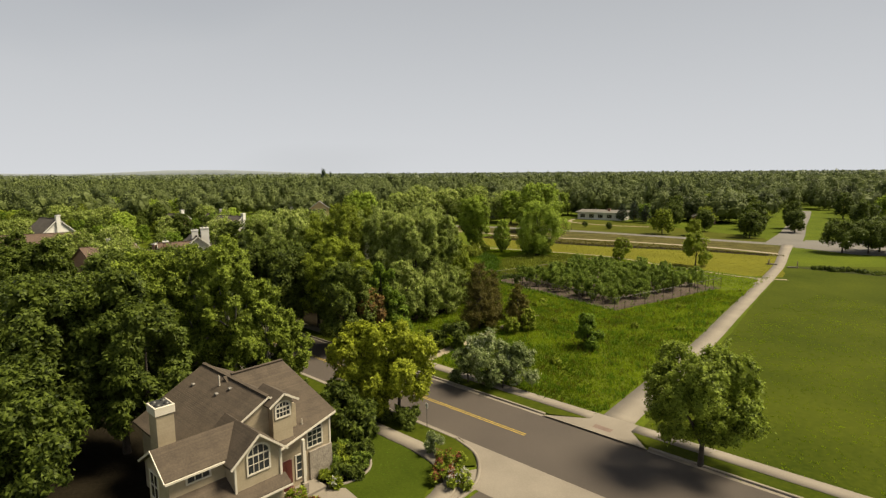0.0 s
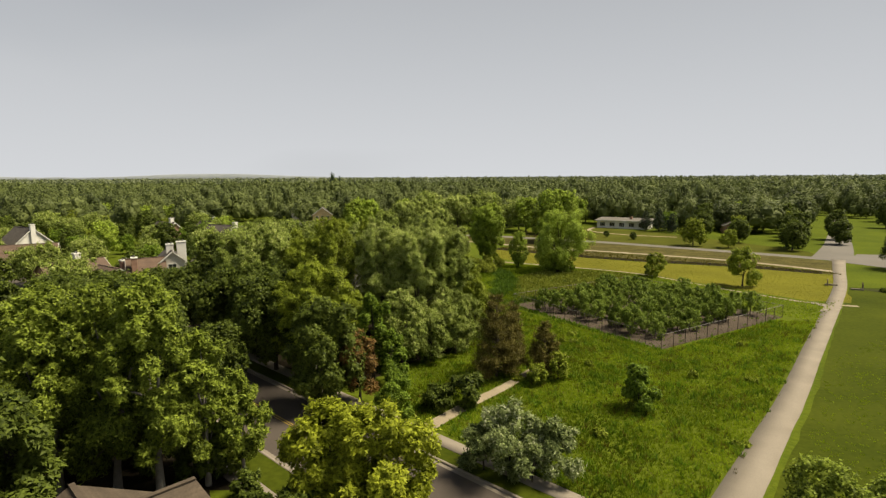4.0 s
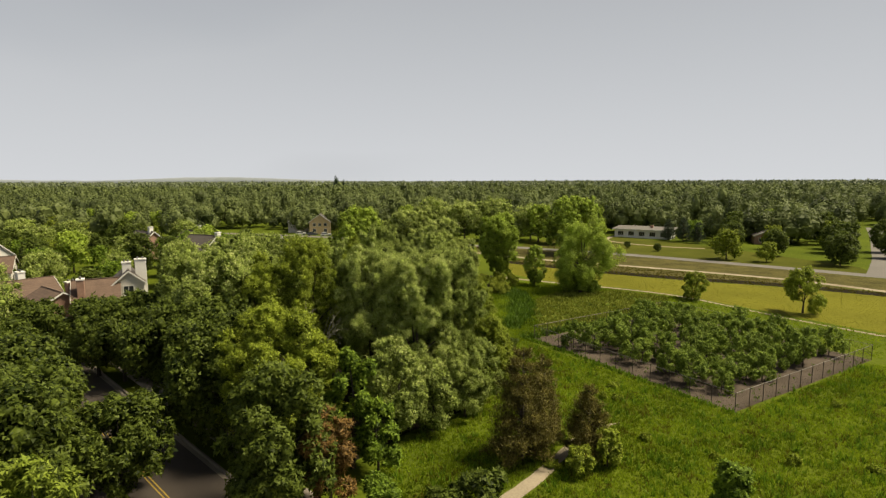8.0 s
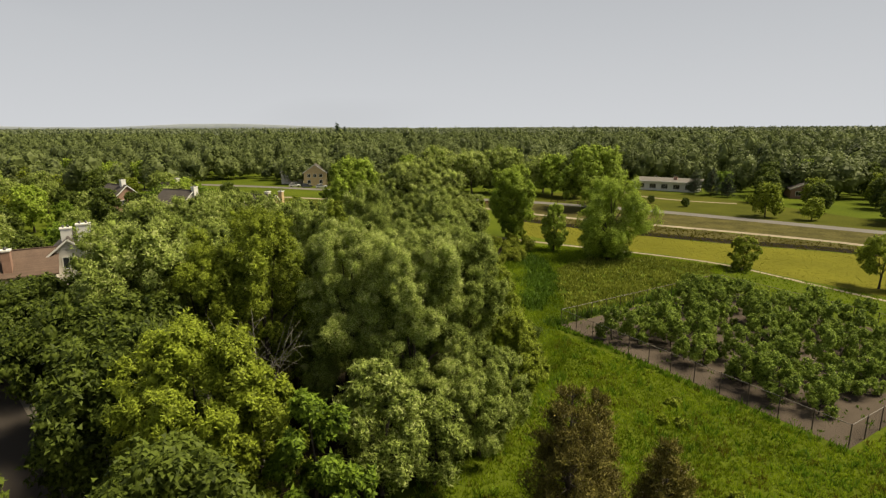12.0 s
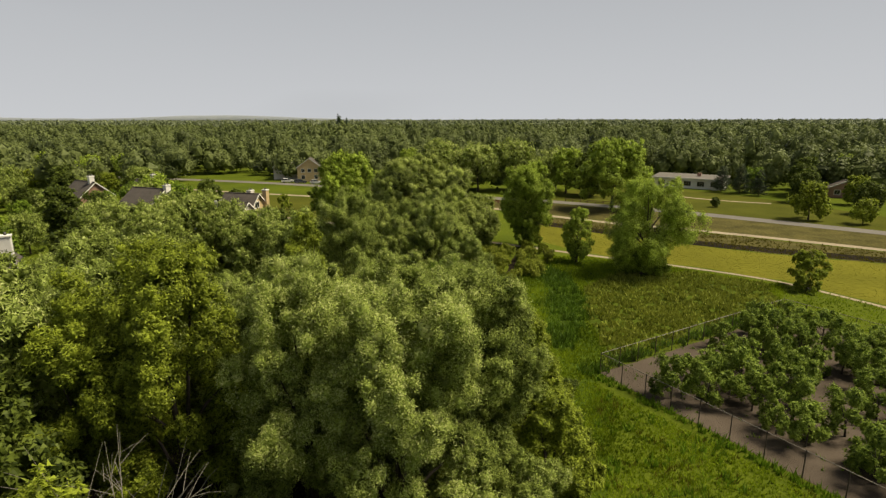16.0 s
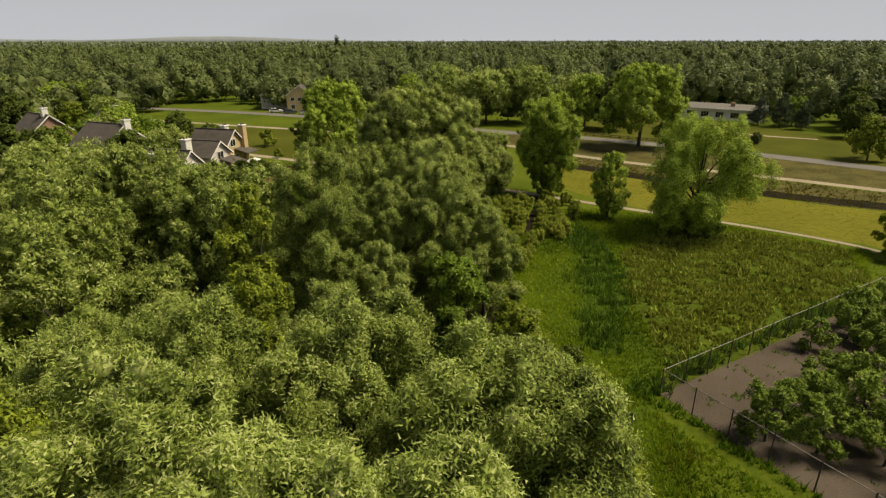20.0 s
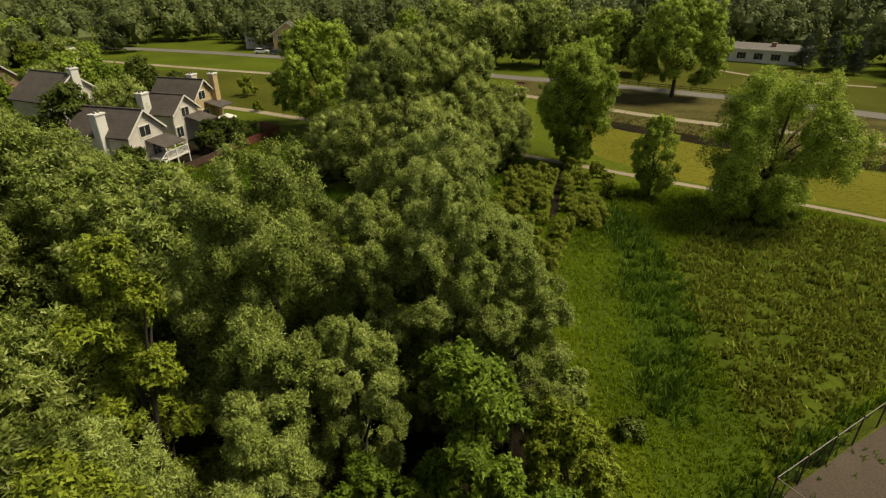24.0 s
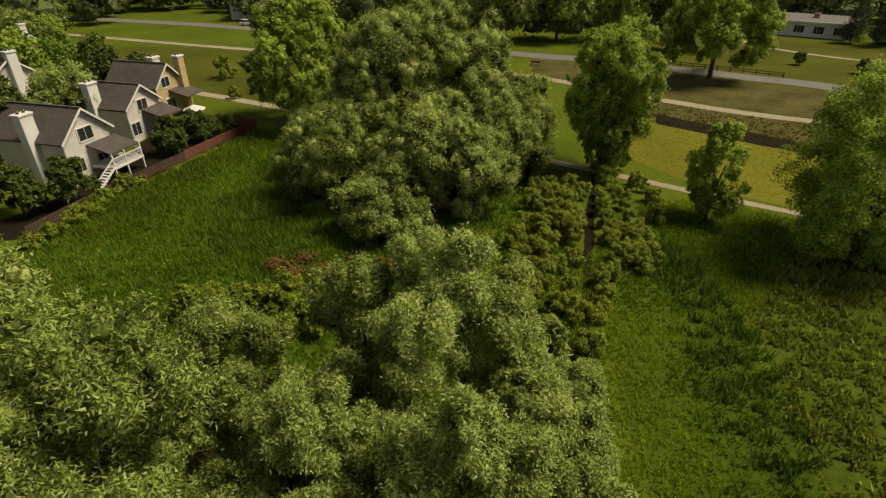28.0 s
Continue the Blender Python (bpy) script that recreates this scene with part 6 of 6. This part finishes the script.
gable_house(-104, 158, 30, 10.0, 20.0, 3.6, 6.6, PALEWALL, TANROOF, "wide house under a rust-brown roof", (), False, "townhouse", ((-3, -1.5, 1.2, 2.6), (1.5, 3.0, 1.2, 2.6)), False, (), "townhouse row")
gable_house(-118, 168, -30, 10.0, 10.0, 5.0, 9.6, WHITE, GREYROOF, "white house with a steep gable among trees", ((0.3, 0.0, 1.2, 0.8, 10.4, WHITE),), False, "townhouse", ((-2, -0.8, 3.4, 4.6),), False, (), "townhouse row")
gable_house(-92.5, 197, -30, 8.0, 9.0, 5.2, 8.6, BRICK, GREYROOF, "dark roofed house with a white chimney", ((-1.5, 0.0, 1.2, 1.0, 9.8, WHITE),), False, "townhouse", ((-2, -0.8, 3.4, 4.6),), False, (), "townhouse row")
gable_house(-82, 206, -30, 7.0, 9.0, 5.0, 8.0, BRICK, GREYROOF, "brick house with a slim chimney", ((-1.5, 0.0, 1.0, 0.9, 9.4, WHITE),), False, "townhouse", (), False, (), "townhouse row")
gable_house(-62, 276, -80, 9.0, 8.0, 5.6, 8.8, OCHRE, GREYROOF, "tan two-storey house across the far street", (), False, "house", ((-3, -1.8, 3.6, 4.8), (-0.6, 0.6, 3.6, 4.8), (1.8, 3, 3.6, 4.8), (-3, -1.8, 1, 2.4), (1.8, 3, 1, 2.4)))
gable_house(-74, 284, -75, 9.0, 9.0, 5.0, 8.0, PALEWALL, GREYROOF, "grey house across the far street", (), False, "house", ((-2, -0.8, 3.4, 4.6), (1, 2.2, 3.4, 4.6)))

# long low house beyond the park
lh = thing("bungalow", pose(76, 262, 0, 0, 0, -32), "long low white house with a flat grey roof", "house")
part("wall", boxed(-11, 11, -4, 5, 0, 3.3), WHITE, lh)
part("roof", slab([(-11.8, -5.0, 3.55), (11.8, -5.0, 3.55), (11.8, 5.8, 4.2), (-11.8, 5.8, 4.2)], 0.3), OLD_ROAD, lh)
part("fascia", boxed(-11.8, 11.8, -5.04, -4.96, 3.2, 3.6), WHITE, lh)
for k in range(5):
    window(lh, -4.0, -9.6 + 4.2 * k, -7.4 + 4.2 * k, 0.9, 2.5, 0, 3, 1, -1, "y", 0.1, WHITE)
part("chimney", boxed(2.0, 3.2, 0.5, 1.5, 3.5, 5.0, bevel=0.03), BRICK, lh)
gable_house(112, 236, -110, 9, 12, 3.2, 5.2, BRICK, GREYROOF, "low brown house under park trees", (), False, "house", ((-3, -1.6, 1, 2.3), (1.2, 2.6, 1, 2.3)))
gable_house(86, 292, -100, 9, 12, 4.2, 7.0, PALEWALL, GREYROOF, "grey house among the far trees", (), False, "house", ((-3, -1.6, 1, 2.3),))

# board fences behind the gardens
def board_fence(points, mat, label, h=1.5):
    f = thing("board_fence", pose(points[0][0], points[0][1], 0), label, "fence")
    o = Vector((*points[0], 0))
    brd = {}
    for a, b in zip(points, points[1:]):
        a, b = Vector((*a, 0)) - o, Vector((*b, 0)) - o
        n_ = max(1, int((b - a).length / 0.30))
        ang = math.atan2(b.y - a.y, b.x - a.x)
        for k in range(n_):
            key = "board"
            if key not in brd:
                me = bpy.data.meshes.new("board")
                bm = boxed(0.0, 0.27, -0.012, 0.012, 0.05, h, bevel=0.006)
                bm.to_mesh(me)
                bm.free()
                me.materials.append(mat)
                brd[key] = me
            ob = part("board", brd[key], None, f)
            ob.matrix_basis = Matrix.Translation(a.lerp(b, k / n_)) @ Matrix.Rotation(ang, 4, "Z")
        board("fence_rail", tuple(a + Vector((0, 0, h * 0.85))), tuple(b + Vector((0, 0, h * 0.85))), 0.09, 0.06, f, mat)
        board("fence_rail", tuple(a + Vector((0, 0, 0.3))), tuple(b + Vector((0, 0, 0.3))), 0.09, 0.06, f, mat)
    return f


board_fence([(-43.6, 150), (-41.4, 159.5), (-38.4, 169.0)], BROWNWOOD, "dark brown board fence behind the gardens", 1.1)
board_fence([(-38.4, 169.0), (-36.2, 176), (-34.4, 181.5), (-38.5, 184)], REDDECK, "red-stained board fence at the row's end", 1.2)
patch("back_gardens", [(-43.0, 150), (-38.6, 168.8), (-34.8, 181), (-44, 186), (-47, 176), (-46, 160), (-50, 148)], 0.020, SHADE_MULCH, "dark bare ground of the back gardens", "garden", 0.3)
plant([(-40.5, 171.5, 4.6, 2.2, 0.2), (-38.6, 176.0, 3.6, 1.9, 0.1), (-41.6, 178.6, 3.2, 1.6, 0.1), (-43.8, 157.0, 5.0, 2.2, 0.4), (-46.8, 154.0, 5.5, 2.4, 0.4), (-38.0, 179.4, 2.4, 1.3, 0.1)], "maple", "dark green garden shrub by the townhouses", "shrub", "shrub", 0.9)
plant([(-50.1, 209.5, 4.2, 2.0, 0.1), (-43, 196, 2.0, 0.9, 0.1)], "olive", "small round tree on the common lawn", dense=0.9)
um = thing("garden_umbrella", pose(-42.6, 181.6, 0), "pale cream patio umbrella, open", "umbrella")
part("pole", tubes("pole", [([(0, 0, 0), (0, 0, 2.9)], [0.03, 0.03])], 6), TRIM, um)
bmu = bmesh.new()
bmesh.ops.create_cone(bmu, cap_ends=True, segments=8, radius1=1.5, radius2=0.05, depth=0.6, matrix=Matrix.Translation((0, 0, 2.75)))
part("canopy", bmu, WHITE, um)


# ---- neighbourhood and park trees, each of its own ----
def park_stock(kind, h, r, hb, seed, label, leaf=2.2, dense=1.0):
    return tree(0, 0, h, r, hb, kind, seed, label, "tree", "tree", dense, None, (0, 0), "", leaf, 5)


STOCK = [("cottonwood", 12.0, 4.6, 1.2, "light green tree among the houses"), ("maple", 10.5, 4.6, 1.0, "dark green shade tree among the houses"), ("olive", 9.5, 4.2, 1.0, "olive green tree among the houses"),
         ("maple", 12.0, 4.2, 1.0, "tall dark green tree among the houses"), ("willow", 11.0, 5.0, 0.8, "grey-green willow among the houses"), ("bright", 9.0, 3.8, 1.2, "fresh green tree among the houses")]
stock = {}
HOMES = [(-45.8, 164.6, 9), (-46.8, 177.6, 9), (-48, 187, 8), (-66.5, 181, 10), (-53, 149, 9), (-57, 122, 10), (-63, 117, 9), (-76, 128, 10), (-112, 153, 12), (-118, 168, 8), (-92, 197, 8), (-82, 206, 7), (-62, 276, 9), (-74, 284, 9), (76, 262, 14), (112, 236, 10), (86, 292, 9)]


def home_tree(x, y, s, k, turn):
    if k not in stock:
        kind, h, r, hb, lb = STOCK[k]
        stock[k] = park_stock(kind, h, r, hb, 700 + k, lb)
        stock[k].matrix_world = pose(x, y, 0)
        stock[k].scale = (1, 1, 1)
        return
    copy_thing(stock[k], pose(x, y, 0, 0, 0, turn) @ Matrix.Diagonal((s, s, s, 1)))


rng = np.random.default_rng(77)
placed = []
tries = 0
BLOCK = [(-45, 62), (-62, 70), (-110, 95), (-210, 150), (-250, 235), (-150, 300), (-100, 236), (-62, 196), (-50, 190), (-56, 140), (-46, 135), (-40, 128), (-34, 115), (-40, 104), (-50, 100)]
while len(placed) < 150 and tries < 6000:
    tries += 1
    x, y = rng.uniform(-250, -34), rng.uniform(62, 300)
    if not inside(np.array([x]), np.array([y]), BLOCK)[0]:
        continue
    if any((x - a) ** 2 + (y - b) ** 2 < (c - 1) ** 2 for a, b, c in HOMES) or any((x - a) ** 2 + (y - b) ** 2 < 42 for a, b in placed):
        continue
    # sight lines to the brown roofs stay open
    if (abs(x / max(y, 1) + 0.50) < 0.05 and y < 110) or (84 < y < 119 and -58 < x < -28):
        continue
    placed.append((x, y))
    home_tree(x, y, rng.uniform(0.62, 0.98), rng.integers(6), rng.uniform(0, 360))
for i, (x, y, s, k) in enumerate([(-49, 139, 0.8, 1), (-43, 134, 0.8, 3), (-47, 128, 0.75, 1), (-38, 124, 0.8, 3), (-55, 138, 0.8, 1), (-56, 194, 0.7, 1), (-64, 196, 0.8, 3), (-63, 166, 0.6, 1), (-72, 168, 0.85, 3), (-74, 192, 0.9, 0)]):
    home_tree(x, y, s, k, 61 * i % 360)
PARK = [(36.5, 238, 1.3, 1), (30, 244, 1.2, 0), (79.2, 198.5, 0.95, 2), (88, 193, 0.62, 2), (104, 186, 0.9, 1), (110, 193, 0.95, 3), (98, 206, 0.8, 1), (28, 252, 1.25, 4), (14, 250, 1.5, 4), (2, 248, 1.4, 4), (-10, 252, 1.5, 4), (-22, 262, 1.1, 0),
        (94, 226, 0.9, 1), (100, 238, 1.0, 3), (106, 222, 0.85, 2), (90, 248, 0.9, 5), (60, 282, 1.0, 0), (52, 276, 1.0, 1), (66, 292, 1.1, 3), (44, 268, 0.9, 2), (120, 212, 1.0, 1), (126, 222, 1.0, 2), (132, 236, 1.0, 3), (120, 250, 1.0, 0),
        (134, 168, 0.75, 1), (144, 164, 0.85, 1), (154, 168, 0.9, 3), (164, 160, 0.9, 1), (158, 180, 1.0, 2), (172, 178, 1.0, 1), (150, 196, 1.0, 3), (166, 200, 1.0, 1), (178, 220, 1.1, 0), (190, 190, 1.0, 2), (128, 200, 0.8, 1), (136, 214, 0.9, 3), (200, 240, 1.1, 1), (186, 256, 1.0, 3), (212, 214, 1.0, 4)]
for i, (x, y, s, k) in enumerate(PARK):
    home_tree(x, y, s, k, 47 * i % 360)
plant([(36.6, 212.5, 18.2, 8.6, 2.5)], "cottonwood", "broad tall cottonwood on the park lawn", dense=1.2, leaf=1.35)
conifer(81, 249, 8.5, 3.0, 61, "dark blue-grey spruce beside the low house", "spruce")
conifer(85, 245, 9.5, 3.2, 62, "dark blue-grey spruce beside the low house", "spruce")
conifer(88.5, 240, 8.0, 2.8, 63, "dark blue-grey spruce beside the low house", "spruce")
conifer(22, 262, 10.0, 3.0, 64, "dark spruce at the park's far edge", "spruce")
plant([(58, 225, 2.6, 1.1, 0.1), (65.5, 217.3, 2.8, 1.2, 0.1)], "maple", "small dark bush on the park lawn", "shrub", "shrub", 0.8)

# low rail fence along the far street, and a bench beside the trail
rf = thing("rail_fence", pose(27.0, 226.8, 0, 0, 0, math.degrees(math.atan2(-13.0, 23.0))), "low weathered timber rail fence along the lawn", "fence")
for k in range(13):
    part("fence_post", boxed(2.2 * k - 0.08, 2.2 * k + 0.08, -0.08, 0.08, -0.05, 1.0, bevel=0.02), BROWNWOOD, rf)
for zz in (0.45, 0.85):
    part("fence_rail", boxed(0, 26.4, -0.05, 0.05, zz - 0.07, zz + 0.07, bevel=0.02), BROWNWOOD, rf)
bench = thing("park_bench", pose(6.6, 222.0, 0, 0, 0, -28), "reddish timber park bench beside the trail", "bench")
part("seat", boxed(-0.95, 0.95, -0.25, 0.25, 0.42, 0.50, bevel=0.01), REDDECK, bench)
part("backrest", boxed(-0.95, 0.95, 0.24, 0.30, 0.60, 0.95, bevel=0.01), REDDECK, bench)
for xx in (-0.8, 0.8):
    part("leg", boxed(xx - 0.05, xx + 0.05, -0.22, -0.12, 0, 0.42), BROWNWOOD, bench)
    part("leg", boxed(xx - 0.05, xx + 0.05, 0.22, 0.30, 0, 0.62), BROWNWOOD, bench)

# ---- ditch crossing on the walking path ----
DITCH = material("ditch_growth", (0.015, 0.018, 0.006), (0.044, 0.050, 0.015), 1.0, 0.3, 3.0, 0.6, bump_dist=0.1)
WEATHERED = material("weathered_post_wood", (0.074, 0.056, 0.037), (0.163, 0.126, 0.089), 0.9, 2.0, 14.0, 0.4, per_object=0.2)
ribbon("ditch", [(83.6, 128.6), (88, 124.6), (98, 117.6), (116, 108), (150, 92)], [0.9, 2.2, 3.0, 3.6, 4.0], 0.02, DITCH, "dark overgrown ditch beside the field", "ditch", 0.5)
for ax, ay in ((79.3, 132.6), (83.6, 128.4)):
    guard = thing("guard_rail", pose(ax, ay, 0, 0, 0, math.degrees(math.atan2(15.6, 10.3))), "short timber guard rail beside the culvert", "rail")
    for k in range(3):
        part("post", boxed(1.3 * k - 1.38, 1.3 * k - 1.22, -0.08, 0.08, -0.05, 1.25, bevel=0.02), WEATHERED, guard)
    for zz in (0.55, 1.05):
        part("rail", boxed(-1.5, 1.5, -0.04, 0.04, zz, zz + 0.14, bevel=0.01), WEATHERED, guard)
for ax, ay, turn in ((79.9, 132.3, -28), (81.9, 127.5, -28)):
    tagged(part("culvert_wall", boxed(-1.1, 1.1, -0.18, 0.18, -0.05, 0.32, bevel=0.03), CONCRETE), "pale concrete culvert wall beside the path", "culvert").matrix_world = pose(ax, ay, 0, 0, 0, turn)
tagged(part("path_spur", slab([(62.6, 109.6, 0.075), (68.6, 112.4, 0.075), (66.2, 116.6, 0.075), (64.8, 116.8, 0.075), (66.0, 113.2, 0.075)], 0.08), CONCRETE), "pale concrete spur joining the narrow trail", "pavement", "", "structure")
plant([(86.4 + 1.5 * k + 0.9 * math.sin(5 * k), 125.6 - 1.02 * k + 1.4 * math.sin(3 * k), 0.7 + 0.3 * math.sin(7 * k), 1.5 + 0.5 * math.sin(4 * k), 0.02) for k in range(24)], "maple", "dark ditch bush at the field's edge", "shrub", "shrub", 0.9, None, "ditch bushes")
plant([(110, 150.5, 9.0, 5.4, 2.0), (115.4, 148.2, 9.0, 5.2, 2.0), (121.5, 152.0, 10.0, 6.0, 2.0), (124.5, 143.0, 9.4, 5.6, 1.8), (131, 147.0, 10.0, 6.0, 1.8)], "maple", "broad dark shade tree beside the turning area", leaf=1.6)


# ---- parked cars by the far street ----
GLASS_DARK = material("car_window", (0.009, 0.010, 0.012), (0.015, 0.016, 0.018), 0.12, 1.0, 4.0, 0.0)
TYRE = material("tyre_rubber", (0.009, 0.009, 0.009), (0.022, 0.022, 0.022), 0.9, 3.0, 20.0, 0.2)
RIM = material("wheel_rim", (0.222, 0.222, 0.229), (0.333, 0.333, 0.340), 0.35, 2.0, 9.0, 0.0, 0.8)


def prism(profile, w0, w1, z_top):
    """A car's side outline drawn out to its width, narrowing above z_top."""
    bm = bmesh.new()
    rings = []
    for s in (-1, 1):
        rings.append([bm.verts.new((x, s * (w1 if z > z_top else w0), z)) for x, z in profile])
    k = len(profile)
    bm.faces.new(rings[0])
    bm.faces.new(rings[1][::-1])
    for i in range(k):
        bm.faces.new((rings[0][i], rings[1][i], rings[1][(i + 1) % k], rings[0][(i + 1) % k]))
    bmesh.ops.bevel(bm, geom=list(bm.edges), offset=0.05, segments=2, affect="EDGES")
    return bm


def parked_car(x, y, turn, dark, light, label):
    paint = material("car_paint", dark, light, 0.35, 0.5, 30.0, 0.0)
    t = thing("car", pose(x, y, 0, 0, 0, turn), label, "car", "parked cars")
    part("body", prism([(-2.2, 0.32), (2.15, 0.32), (2.25, 0.62), (2.1, 0.88), (0.95, 1.0), (-2.15, 1.02), (-2.3, 0.7)], 0.9, 0.9, 9), paint, t)
    part("cabin", prism([(-2.05, 1.0), (0.95, 0.98), (0.25, 1.48), (-1.75, 1.52)], 0.84, 0.66, 1.2), GLASS_DARK, t, "dark tinted windows")
    part("roof", prism([(-1.72, 1.5), (0.2, 1.47), (0.1, 1.55), (-1.6, 1.58)], 0.66, 0.6, 1.52), paint, t)
    for px in (-1.4, 1.4):
        for s in (-1, 1):
            bm = bmesh.new()
            bmesh.ops.create_cone(bm, cap_ends=True, segments=14, radius1=0.34, radius2=0.34, depth=0.22, matrix=Matrix.Translation((px, s * 0.83, 0.34)) @ Matrix.Rotation(math.pi / 2, 4, "X"))
            wheel = part("wheel", bm, TYRE, t)
            bm = bmesh.new()
            bmesh.ops.create_cone(bm, cap_ends=True, segments=12, radius1=0.21, radius2=0.19, depth=0.24, matrix=Matrix.Translation((px, s * 0.835, 0.34)) @ Matrix.Rotation(math.pi / 2, 4, "X"))
            part("rim", bm, RIM, wheel)
    for s in (-1, 1):
        part("headlight", boxed(2.12, 2.24, s * 0.62 - 0.16, s * 0.62 + 0.16, 0.66, 0.78, bevel=0.02), RIM, t)


parked_car(-57.5, 268.5, 20, (0.42, 0.42, 0.42), (0.5, 0.5, 0.5), "silver car parked before the tan house")
parked_car(-64.0, 270.5, 25, (0.03, 0.035, 0.045), (0.05, 0.055, 0.07), "dark car parked before the tan house")
parked_car(-69.5, 272.5, 15, (0.55, 0.54, 0.52), (0.66, 0.65, 0.63), "white car parked beside the grey house")


# ---- street sign at the kerb ----
sign = thing("street_sign", pose(-1.6, 47.0, 0.14, 0, 0, 40), "thin steel sign post with a small pale plate", "sign")
part("post", tubes("post", [([(0, 0, 0), (0, 0, 2.3)], [0.035, 0.035])], 8), GALV, sign)
part("plate", boxed(-0.02, 0.02, -0.16, 0.16, 1.85, 2.3, bevel=0.008), WHITE, sign, "pale metal plate")
